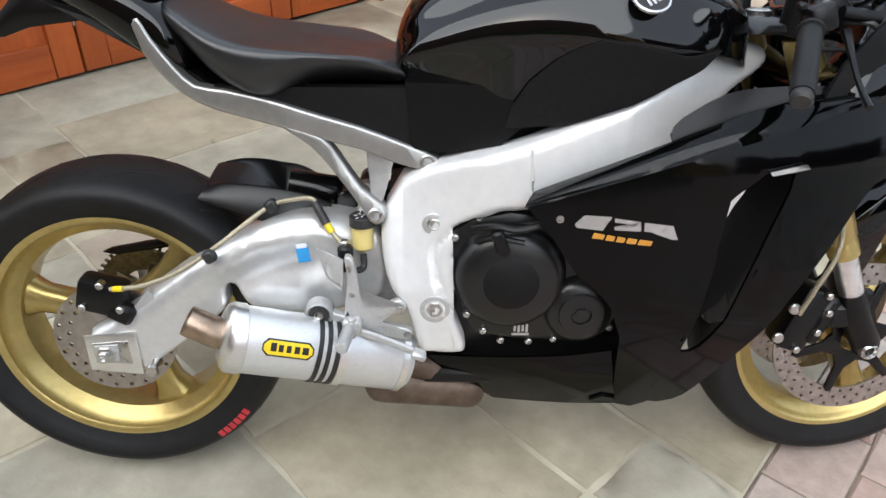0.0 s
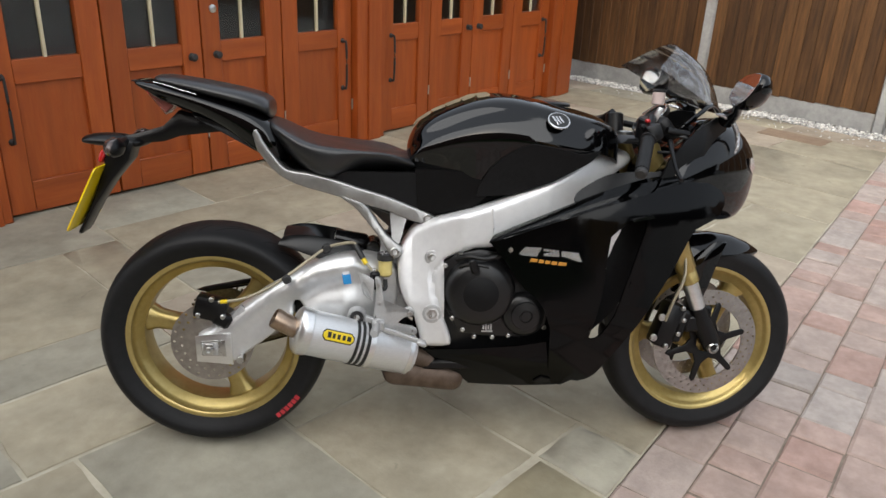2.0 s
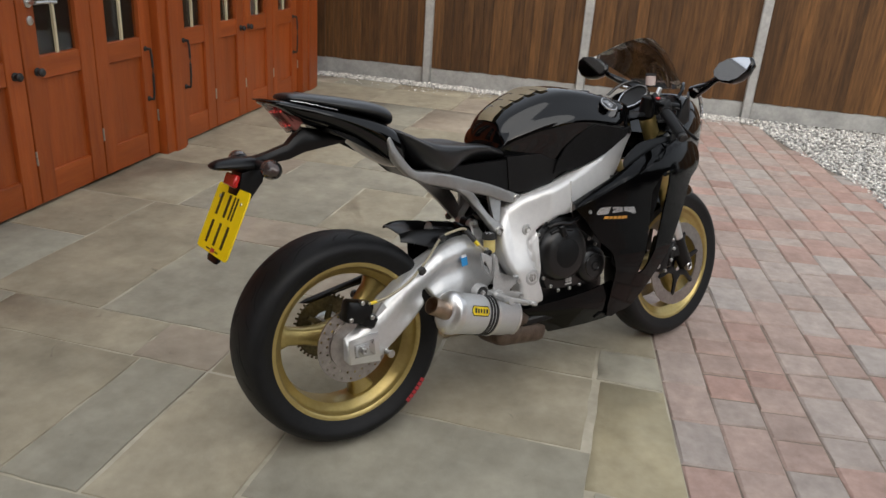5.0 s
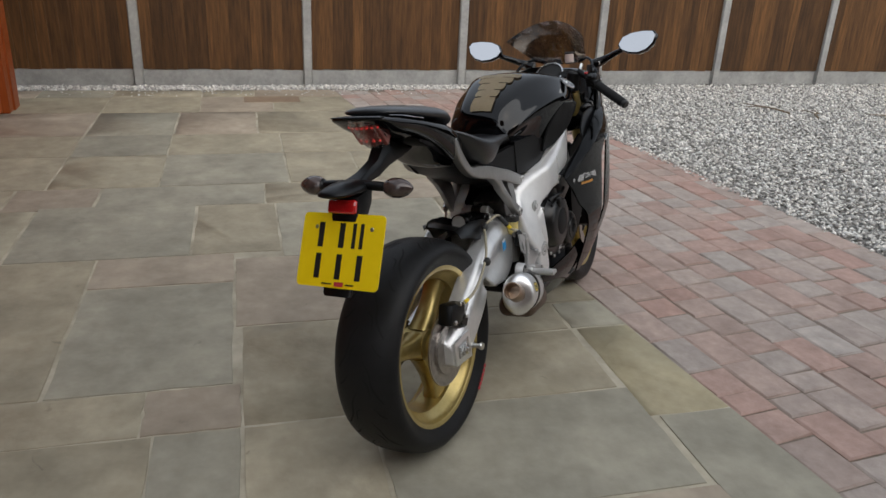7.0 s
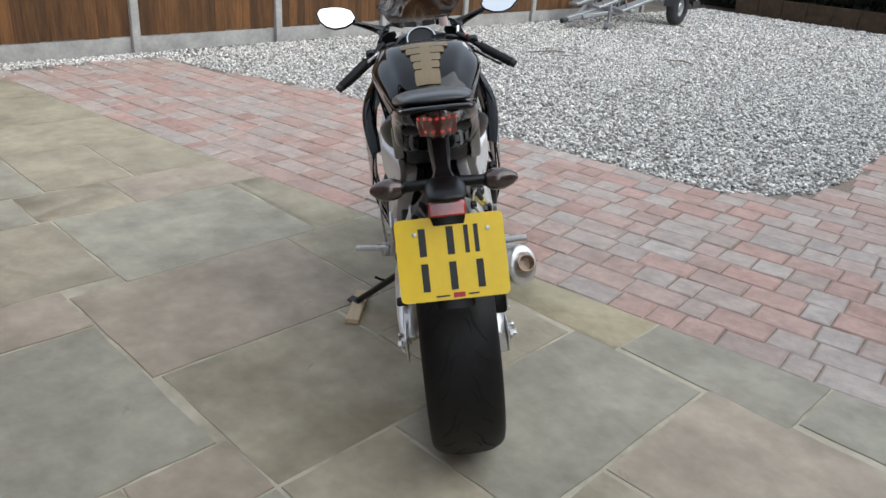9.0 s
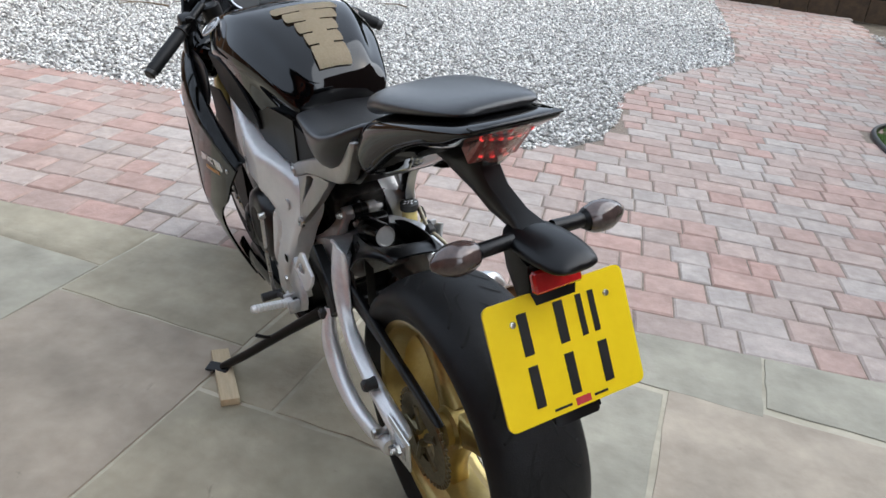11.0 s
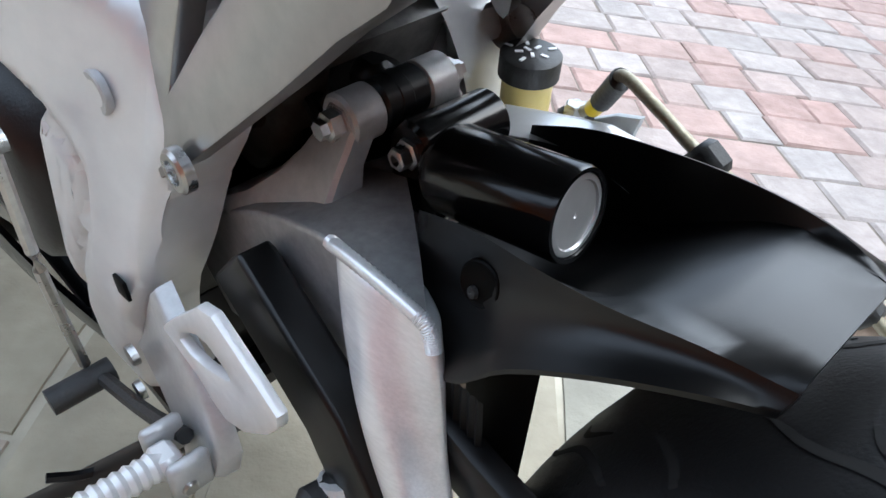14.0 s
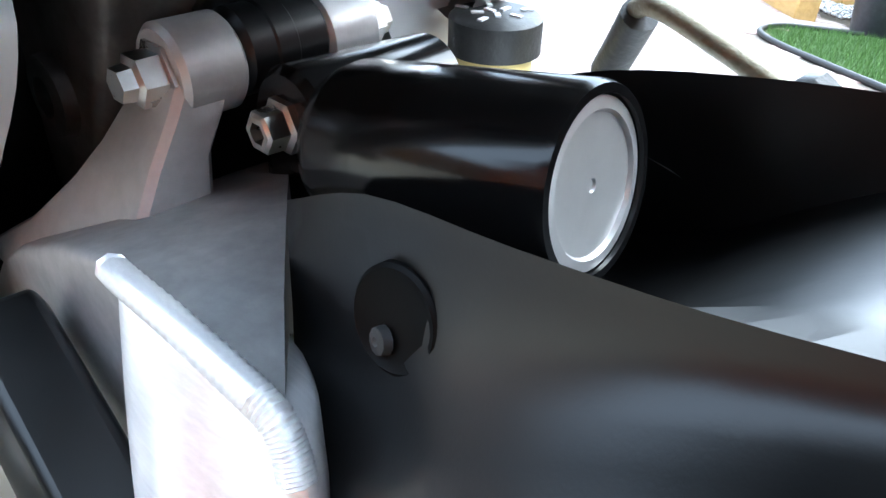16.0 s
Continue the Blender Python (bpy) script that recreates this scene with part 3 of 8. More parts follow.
def door_leaf(x0, x1):
    """A stile-and-rail leaf: raised lower panel, two by three panes above."""
    leaf = finish("door_leaf", box(((x0 + x1) / 2, 0.030, 0.40), (x1 - x0 - 0.21, 0.018, 0.50), 0.003), M["door_wood"], garage)
    g, st = 0.004, 0.115
    for x in (x0 + g + st / 2, x1 - g - st / 2):
        part("stile", box((x, 0.022, TOP / 2 + 0.008), (st, 0.046, TOP - 0.016), 0.004), M["door_wood"], leaf)
    w = x1 - x0 - 2 * (g + st)
    xm = (x0 + x1) / 2
    for z0, z1 in ((0.012, 0.165), (0.630, 0.742), (1.80, TOP - 0.005)):
        part("rail", box((xm, 0.024, (z0 + z1) / 2), (w, 0.040, z1 - z0), 0.004), M["door_rail"], leaf)
    bm = bmesh.new()
    add_box(bm, (xm, 0.018, 1.264), (0.017, 0.016, 1.07), 0.002)
    for z in (1.082, 1.44):
        add_box(bm, (xm, 0.0175, z), (w, 0.013, 0.017), 0.002)
    add_box(bm, (xm, 0.017, 0.734), (w, 0.014, 0.010), 0.001)
    part("glazing_bar", bm, M["muntin"], leaf, "thin pale cream glazing bars")
    pane = part("pane", box((xm, 0.028, 1.264), (w, 0.004, 1.07)), M["pane"], leaf)
    pane.visible_shadow = False
    for z in (0.22, 1.75):
        part("hinge", rod((x1 - 0.002, -0.004, z), (x1 - 0.002, -0.004, z + 0.07), 0.005, 8), M["steel"], leaf)
    return leaf


LEAVES = [(0.24, 0.795), (0.795, 1.340), (1.340, 1.880), (1.880, 2.435), (2.695, 3.190), (3.190, 3.670), (3.670, 4.180), (4.180, 4.690)]
leaves = [door_leaf(a, b) for a, b in LEAVES]


def pull(leaf, x):
    bm = bmesh.new()
    for z in (0.372, 0.672):
        add_lathe(bm, (x, 0.0, z), (x, -1, z), [(0, 0), (0, 0.016), (0.006, 0.016), (0.012, 0.009), (0.035, 0.008), (0.042, 0.0)], 12)
    add_tube(bm, [(x, -0.036, 0.372), (x, -0.042, 0.45), (x, -0.042, 0.6), (x, -0.036, 0.672)], 0.007, 8, 4)
    part("pull_handle", bm, M["iron"], leaf, "black iron pull handle")


def knob(leaf, x):
    bm = lathe((x, 0.0, 0.672), (x, -1, 0.672), [(0, 0), (0, 0.021), (0.005, 0.021), (0.009, 0.012), (0.016, 0.011), (0.022, 0.019), (0.032, 0.021), (0.040, 0.014), (0.042, 0.0)], 16)
    part("knob", bm, M["iron"], leaf, "black iron door knob")


pull(leaves[0], 0.30), knob(leaves[1], 1.272), knob(leaves[2], 1.425), pull(leaves[3], 2.352), pull(leaves[4], 2.79), knob(leaves[5], 3.610), knob(leaves[6], 3.735), pull(leaves[7], 4.60)
bm = lathe((1.42, 0, 1.0), (1.42, -1, 1.0), [(0, 0), (0, 0.025), (0.008, 0.025), (0.010, 0.010), (0.045, 0.010), (0.045, 0.0)], 16)
add_tube(bm, [(1.42, -0.045, 1.0), (1.49, -0.05, 1.0), (1.56, -0.048, 0.995)], 0.009, 8, 4)
part("lever_handle", bm, M["steel"], leaves[2], "satin steel lever handle")
part("lock_rose", lathe((1.42, 0, 0.915), (1.42, -1, 0.915), [(0, 0), (0, 0.022), (0.006, 0.022), (0.009, 0.012), (0.010, 0.0)], 16), M["steel"], leaves[2])
# unseen plain house wall, added to close the yard and its light behind the walk
house = M["unseen_house"] = surf("unseen_house_brick", (0.10, 0.055, 0.04), (0.17, 0.095, 0.07), 9, 0.85, bump=0.002, bump_scale=60)
structure("wall_house", box((-5.2, -3.0, 2.6), (0.3, 13.0, 5.2), 0.01), house, "plain brown wall, unseen, added to close the yard", "wall")

# ---- fence: concrete posts and gravel boards with upright feather-edge boards ----
POSTS = [-4.42, -2.85, -1.28, 0.28, 1.84, 3.36, 4.80, 6.17, 7.55, 8.95, 10.4]
FU = 5.93
fence = new("fence")
fence.matrix_basis = YARD
tagged(fence, "brown feather-edge timber fence with concrete posts and gravel boards", "fence")
for v in POSTS:
    bm = bmesh.new()
    add_box(bm, (FU, -v, 0.93), (0.11, 0.085, 1.9), 0.010)
    part("post", bm, M["concrete"], fence, "grey concrete fence post")
for a, b in zip(POSTS, POSTS[1:]):
    w = b - a - 0.085
    mid = (a + b) / 2
    part("gravel_board", box((FU + 0.01, -mid, 0.06), (0.045, w, 0.15), 0.004), M["concrete"], fence, "grey concrete gravel board")
    bm = bmesh.new()
    for z in (0.4, 1.0, 1.6):
        add_box(bm, (FU + 0.045, -mid, z), (0.03, w, 0.07))
    part("back_rail", bm, M["fence_wood"], fence)
    nb = int(round(w / 0.098))
    bw = w / nb
    me = None
    for i in range(nb):
        y = -(a + 0.0425 + (i + 0.5) * bw)
        if me is None:
            bm = bmesh.new()
            t0, t1 = 0.004, 0.024
            h = (bw + 0.018) / 2
            pts = [(-t1, -h), (-t0, h), (0.004, h), (0.004, -h)]
            lo = [bm.verts.new((x, yy, 0.14)) for x, yy in pts]
            hi = [bm.verts.new((x, yy, 1.80)) for x, yy in pts]
            bm.faces.new(lo[::-1]), bm.faces.new(hi)
            for k in range(4):
                bm.faces.new((lo[k], lo[(k + 1) % 4], hi[(k + 1) % 4], hi[k]))
            ob = part("board", bm, M["fence_wood"], fence)
            me = ob.data
        else:
            ob = new("board", me)
            ob.parent = fence
        ob.location = (FU + rng.uniform(-0.002, 0.002), y, rng.uniform(-0.004, 0.004))
        ob.rotation_euler = (rng.uniform(-0.002, 0.002), 0, 0)

# hedge at the far side with a low board fence before it, both coloured as shaded
bm = bmesh.new()
for i in range(20):
    add_box(bm, (5.1 - i * 0.42, -12.55, 0.13), (0.41, 0.03, 0.34), 0.004)
ob = finish("low_board_fence", bm, M["edging"])
ob.matrix_basis = YARD
tagged(ob, "low brown board edging before the hedge, its shade put into the colour", "edging", kind="structure")
r = np.random.RandomState(21)
n = 30000
hx, hy, hz = r.uniform(-3.5, 6.6, n), r.uniform(-14.6, -12.8, n), r.uniform(0.05, 2.6, n)
hy += 0.35 * np.sin(hx * 2.1) + 0.2 * np.sin(hz * 4 + hx)
dirs = r.normal(size=(n, 3, 3)) * 0.05
q = np.stack([hx, hy, hz], -1)[:, None] + dirs
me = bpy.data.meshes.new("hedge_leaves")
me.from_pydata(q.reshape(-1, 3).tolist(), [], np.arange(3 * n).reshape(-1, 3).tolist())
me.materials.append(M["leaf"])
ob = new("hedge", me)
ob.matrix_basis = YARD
tagged(ob, "dense hedge behind the gravel, its shade put into near-black leaves", "hedge", kind="stuff")
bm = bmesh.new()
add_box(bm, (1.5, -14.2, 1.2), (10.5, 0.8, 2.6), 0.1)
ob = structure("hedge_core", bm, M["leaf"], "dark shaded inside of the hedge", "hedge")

# galvanised trailer by the fence
trailer = new("trailer")
trailer.matrix_basis = YARD @ pose(5.30, -9.15, 0, 0, 0, 4)
tagged(trailer, "galvanised steel motorcycle trailer parked on gravel", "trailer")
for x in (-0.36, 0.0, 0.36):
    part("rail", box((x, 0.05, 0.40), (0.15, 2.1, 0.045), 0.008, (-8, 0, 0)), M["galv"], trailer)
    part("wheel_chock", tube([(x - 0.06, 0.98, 0.29), (x - 0.04, 1.0, 0.40), (x + 0.04, 1.0, 0.40), (x + 0.06, 0.98, 0.29)], 0.012, 8, 4), M["galv"], trailer)
for y, z in ((-0.85, 0.48), (0.0, 0.36), (0.85, 0.25)):
    part("cross_member", box((0, y, z), (0.90, 0.06, 0.05), 0.005), M["galv"], trailer)
part("drawbar", box((0, 1.30, 0.19), (0.07, 1.0, 0.06), 0.006, (-6, 0, 0)), M["galv"], trailer)
for sx in (-1, 1):
    part("drawbar_brace", box((sx * 0.18, 1.12, 0.20), (0.05, 0.75, 0.05), 0.006, (-6, 0, sx * 22)), M["galv"], trailer)
bm = rod((0, 1.70, 0.14), (0, 1.90, 0.12), 0.035, 10)
part("coupling", bm, M["iron"], trailer)
part("light_board", box((0, -1.05, 0.58), (1.15, 0.03, 0.16), 0.006), M["galv"], trailer)
for sx in (-1, 1):
    bm = lathe((sx * 0.47, -0.35, 0.26), (sx * 9, -0.35, 0.26), [(0, 0.13), (0, 0.22), (0.02, 0.25), (0.05, 0.26), (0.09, 0.26), (0.12, 0.25), (0.14, 0.22), (0.14, 0.13)], 24, closed=True)
    wh = part("wheel", bm, M["pot"], trailer, "small black trailer tyre")
    part("hub", lathe((sx * 0.49, -0.35, 0.26), (sx * 9, -0.35, 0.26), [(0, 0), (0.02, 0.13), (0.09, 0.13), (0.07, 0.08), (0.10, 0.05), (0.10, 0)], 20), M["galv"], wh)
    bm = bmesh.new()
    rows = []
    for k in range(9):
        a0 = radians(5 + k * 21)
        rows.append([bm.verts.new((sx * x, -0.35 + r * math.cos(a0), 0.26 + r * math.sin(a0))) for x, r in ((0.46, 0.31), (0.64, 0.31), (0.64, 0.30), (0.46, 0.30))])
    for p, q in zip(rows, rows[1:]):
        for j in range(4):
            bm.faces.new((p[j], p[(j + 1) % 4], q[(j + 1) % 4], q[j]))
    part("mudguard", bm, M["pot"], trailer, "black plastic mudguard")
bm = rod((-0.3, 1.2, 0.06), (-0.3, 1.2, 0.34), 0.02, 8)
add_rod(bm, (-0.34, 1.2, 0.05), (-0.26, 1.2, 0.05), 0.05, 12)
part("jockey_wheel", bm, M["galv"], trailer)

# dry sticks lying on the gravel
for u, v, a, l in ((4.3, 4.6, 20, 0.5), (4.1, 4.75, -35, 0.35), (4.0, 5.8, 60, 0.45), (2.9, 6.6, 10, 0.3)):
    bm = tube([(0, 0, 0.02), (l * 0.3, 0.03, 0.035), (l * 0.7, -0.02, 0.02), (l, 0.04, 0.025)], 0.008, 6, 4, radii=[0.009, 0.006, 0.003])
    add_tube(bm, [(l * 0.4, 0.0, 0.03), (l * 0.6, 0.1, 0.035), (l * 0.75, 0.14, 0.02)], 0.004, 5, 3)
    ob = finish("dry_stick", bm, M["twig"])
    ob.matrix_basis = YARD @ pose(u, -v, 0, 0, 0, a)
    tagged(ob, "dry forked stick lying on the gravel", "stick")


# ---- motorcycle, in its own axes: x forwards, y left, z up; it leans on its side stand ----
M["gloss_black"] = surf("gloss_black_paint", (0.0010, 0.0010, 0.0012), (0.0018, 0.0018, 0.002), 8, 0.05, spec=0.5)
M["panel_black"] = surf("black_panel_paint", (0.0010, 0.0010, 0.0012), (0.0018, 0.0018, 0.002), 8, 0.09, spec=0.2)
M["matt_black"] = surf("matt_black_plastic", (0.004, 0.004, 0.0043), (0.008, 0.008, 0.0085), 90, 0.52, spec=0.18, bump=0.0001, bump_scale=900)
M["satin_black"] = surf("satin_black_plastic", (0.0020, 0.0020, 0.0023), (0.0035, 0.0035, 0.004), 60, 0.35, spec=0.33, bump=0.00004, bump_scale=900)
M["hugger"] = surf("semi_gloss_black_plastic", (0.0012, 0.0012, 0.0014), (0.002, 0.002, 0.0022), 60, 0.36, spec=0.46, bump=0.00003, bump_scale=900)
M["anodised"] = surf("black_anodised_alloy", (0.004, 0.004, 0.0042), (0.006, 0.006, 0.0064), 40, 0.17, spec=0.4)
# near-black that stands in for shade inside holes and recesses
M["pit"] = surf("recess_shade", (0.001, 0.001, 0.001), (0.002, 0.002, 0.002), 50, 0.5, spec=0.1)
M["vinyl"] = surf("black_seat_vinyl", (0.006, 0.0064, 0.0075), (0.010, 0.0105, 0.012), 50, 0.36, spec=0.5, bump=0.0002, bump_scale=700, coat=0.4, coat_rough=0.26)
M["rubber"] = surf("tyre_rubber", (0.007, 0.007, 0.0075), (0.012, 0.012, 0.0125), 35, 0.5, spec=0.24, bump=0.0004, bump_scale=350, stain=0.2, stain_scale=9)
M["groove"] = surf("tread_groove", (0.003, 0.003, 0.003), (0.005, 0.005, 0.005), 50, 0.95)
M["gold"] = surf("gold_wheel_paint", (0.44, 0.335, 0.115), (0.51, 0.395, 0.15), 70, 0.33, metal=0.75, coat=0.25, stain=0.1, stain_scale=10)
M["frame_silver"] = surf("silver_frame_paint", (0.70, 0.70, 0.70), (0.76, 0.76, 0.755), 40, 0.33, metal=0.36, stain=0.05, stain_scale=8)
M["sub_silver"] = surf("subframe_aluminium", (0.37, 0.365, 0.355), (0.43, 0.423, 0.41), 60, 0.34, metal=0.85, stain=0.08, stain_scale=9)
M["arm_silver"] = surf("satin_swingarm_aluminium", (0.62, 0.62, 0.615), (0.70, 0.70, 0.695), 60, 0.32, metal=0.62, bump=0.00004, bump_scale=300, stain=0.06, stain_scale=7)
M["polished"] = surf("polished_beam_aluminium", (0.78, 0.785, 0.79), (0.90, 0.905, 0.91), 220, 0.33, metal=0.5, bump=0.00006, bump_scale=260, stretch=(0.25, 3, 3), stain=0.12, stain_scale=14)
M["heel_silver"] = surf("bright_heel_plate", (0.80, 0.80, 0.80), (0.88, 0.88, 0.88), 90, 0.32, metal=0.3, stain=0.05, stain_scale=12)
M["cast_silver"] = surf("cast_aluminium", (0.44, 0.44, 0.44), (0.52, 0.52, 0.515), 140, 0.40, metal=0.5, bump=0.0001, bump_scale=500)
M["cast_dark"] = surf("dull_cast_aluminium", (0.34, 0.335, 0.33), (0.44, 0.435, 0.43), 140, 0.45, metal=0.6, bump=0.0001, bump_scale=500, stain=0.25, stain_scale=18)
# mottled cast aluminium, darkened to carry the shade behind the shock
M["cast_shaded"] = surf("shaded_cast_aluminium", (0.10, 0.095, 0.09), (0.20, 0.19, 0.18), 60, 0.5, metal=0.6, bump=0.0002, bump_scale=300, stain=0.4, stain_scale=20)
M["brushed"] = surf("brushed_aluminium", (0.76, 0.76, 0.755), (0.86, 0.86, 0.855), 120, 0.30, metal=0.95, bump=0.0001, bump_scale=160, stretch=(0.3, 3, 3), stain=0.12, stain_scale=10)
M["silencer"] = surf("silencer_aluminium", (0.66, 0.67, 0.68), (0.74, 0.75, 0.76), 90, 0.42, metal=0.7, bump=0.0001, bump_scale=200, stretch=(0.3, 3, 3))
M["titanium"] = surf("heat_tinted_steel", (0.30, 0.20, 0.13), (0.46, 0.36, 0.28), 30, 0.35, metal=1.0, stain=0.4, stain_scale=14)
M["exhaust_brown"] = surf("grimy_exhaust_steel", (0.10, 0.07, 0.05), (0.20, 0.15, 0.12), 25, 0.55, metal=0.8, stain=0.3, stain_scale=12)
M["disc"] = surf("brake_disc_steel", (0.36, 0.33, 0.31), (0.48, 0.45, 0.42), 60, 0.36, metal=1.0, stain=0.12, stain_scale=12)
M["engine"] = surf("black_engine_cover", (0.004, 0.004, 0.0043), (0.008, 0.008, 0.0085), 90, 0.30, spec=0.5, bump=0.0002, bump_scale=500)
M["bolt"] = surf("bolt_steel", (0.45, 0.44, 0.43), (0.6, 0.6, 0.58), 80, 0.28, metal=1.0)
M["chrome"] = surf("chrome", (0.78, 0.78, 0.79), (0.84, 0.84, 0.85), 30, 0.07, metal=1.0)
M["mirror"] = surf("mirror_glass", (0.90, 0.90, 0.91), (0.92, 0.92, 0.93), 5, 0.03, metal=1.0)
M["plate"] = surf("yellow_number_plate", (0.80, 0.56, 0.003), (0.86, 0.62, 0.006), 20, 0.30, spec=0.5)
M["ink"] = surf("black_ink", (0.008, 0.008, 0.008), (0.014, 0.014, 0.014), 40, 0.4)
M["label_yellow"] = surf("yellow_enamel", (0.75, 0.55, 0.01), (0.80, 0.60, 0.02), 30, 0.3)
M["blue"] = surf("blue_sticker", (0.02, 0.25, 0.60), (0.05, 0.32, 0.68), 30, 0.35)
M["white"] = surf("white_print", (0.72, 0.74, 0.76), (0.8, 0.8, 0.82), 30, 0.4)
M["orange"] = surf("orange_decal", (0.45, 0.20, 0.03), (0.55, 0.26, 0.04), 30, 0.35)
M["decal_silver"] = surf("silver_decal", (0.55, 0.55, 0.56), (0.65, 0.65, 0.66), 30, 0.25, metal=0.8)
M["red"] = surf("red_lens", (0.45, 0.008, 0.010), (0.55, 0.015, 0.015), 60, 0.15, coat=1.0)
M["red_print"] = surf("red_tyre_print", (0.40, 0.02, 0.03), (0.48, 0.04, 0.05), 60, 0.5)
M["fluid"] = surf("brake_fluid_bottle", (0.62, 0.50, 0.16), (0.70, 0.58, 0.24), 30, 0.35)
M["bottle_pink"] = surf("pink_fluid_bottle", (0.50, 0.40, 0.37), (0.58, 0.47, 0.44), 30, 0.4)
M["hose"] = surf("braided_hose", (0.30, 0.26, 0.17), (0.44, 0.40, 0.30), 300, 0.4, metal=0.4, bump=0.0004, bump_scale=900)
M["pad_tan"] = surf("tan_tank_pad", (0.40, 0.32, 0.20), (0.48, 0.39, 0.26), 200, 0.5, bump=0.0004, bump_scale=900, stain=0.1)
M["chain"] = surf("oily_chain", (0.10, 0.085, 0.05), (0.2, 0.17, 0.10), 120, 0.4, metal=0.9)
M["lamp_back"] = surf("lamp_bowl", (0.30, 0.08, 0.07), (0.42, 0.15, 0.13), 60, 0.25, metal=0.3)
M["lens_clear"] = glass_mat("lens_cover", (0.9, 0.88, 0.86), 0.05)
M["lens_red"] = glass_mat("red_lens_cover", (0.85, 0.10, 0.08), 0.05)
M["amber"] = surf("smoky_amber_lens", (0.045, 0.034, 0.032), (0.11, 0.075, 0.065), 55, 0.14, metal=0.2, coat=0.6)
smoke = bpy.data.materials.new("smoked_screen")
smoke.use_nodes = True
nt = smoke.node_tree
pb = nt.nodes["Principled BSDF"]
nt.nodes.remove(pb)
gl = nt.nodes.new("ShaderNodeBsdfGlossy")
gl.inputs["Roughness"].default_value = 0.04
tr = nt.nodes.new("ShaderNodeBsdfTransparent")
tr.inputs["Color"].default_value = (0.70, 0.62, 0.56, 1)
fr = nt.nodes.new("ShaderNodeFresnel")
fr.inputs["IOR"].default_value = 2.8
ms = nt.nodes.new("ShaderNodeMixShader")
nt.links.new(fr.outputs[0], ms.inputs[0])
nt.links.new(tr.outputs[0], ms.inputs[1])
nt.links.new(gl.outputs[0], ms.inputs[2])
nt.links.new(ms.outputs[0], nt.nodes["Material Output"].inputs["Surface"])
M["smoke"] = smoke
led = bpy.data.materials.new("tail_light_led")
led.use_nodes = True
pb = led.node_tree.nodes["Principled BSDF"]
pb.inputs["Base Color"].default_value = (0.6, 0.02, 0.02, 1)
pb.inputs["Emission Color"].default_value = (1.0, 0.06, 0.05, 1)
pb.inputs["Emission Strength"].default_value = 0.45
M["led"] = led

bike = new("motorcycle")
bike.matrix_basis = pose(0.185, -0.024, 0, -9.0, 0, 8.45)
tagged(bike, "black sports motorcycle with gold wheels on its side stand", "motorcycle")


def bp(name, bm, mat, label="", parent=None, **kw):
    return finish(name, bm, M[mat], parent or bike, label, **kw)


def both(name, make, mat, label="", parent=None, **kw):
    """The same part on both sides; make() builds the right-hand one."""
    return [bp(name, make(), mat, label, parent, side=s, **kw) for s in (1, -1)]


def ring_plate(outer, inner, y0, y1, yf=None):
    """A plate with a hole: two outlines of as many points, bent by yf where it is given."""
    bm = bmesh.new()
    n = len(outer)
    V4 = [[[bm.verts.new((x, y + (float(yf(x, z)) if yf else 0.0), z)) for x, z in L] for L in (outer, inner)] for y in (y0, y1)]
    for i in range(n):
        j = (i + 1) % n
        bm.faces.new((V4[0][0][i], V4[0][0][j], V4[0][1][j], V4[0][1][i]))
        bm.faces.new((V4[1][0][j], V4[1][0][i], V4[1][1][i], V4[1][1][j]))
        bm.faces.new((V4[0][0][j], V4[0][0][i], V4[1][0][i], V4[1][0][j]))
        bm.faces.new((V4[0][1][i], V4[0][1][j], V4[1][1][j], V4[1][1][i]))
    bmesh.ops.recalc_face_normals(bm, faces=bm.faces)
    loops = {v for side in V4 for L in side for v in L}
    bmesh.ops.bevel(bm, geom=[e for e in bm.edges if e.verts[0] in loops and len(e.link_faces) == 2 and e.calc_face_angle() > 0.9 and abs(e.verts[0].co.y - e.verts[1].co.y) < 0.6 * abs(y1 - y0)], offset=0.0022, segments=2, affect="EDGES", profile=0.5)
    return bm


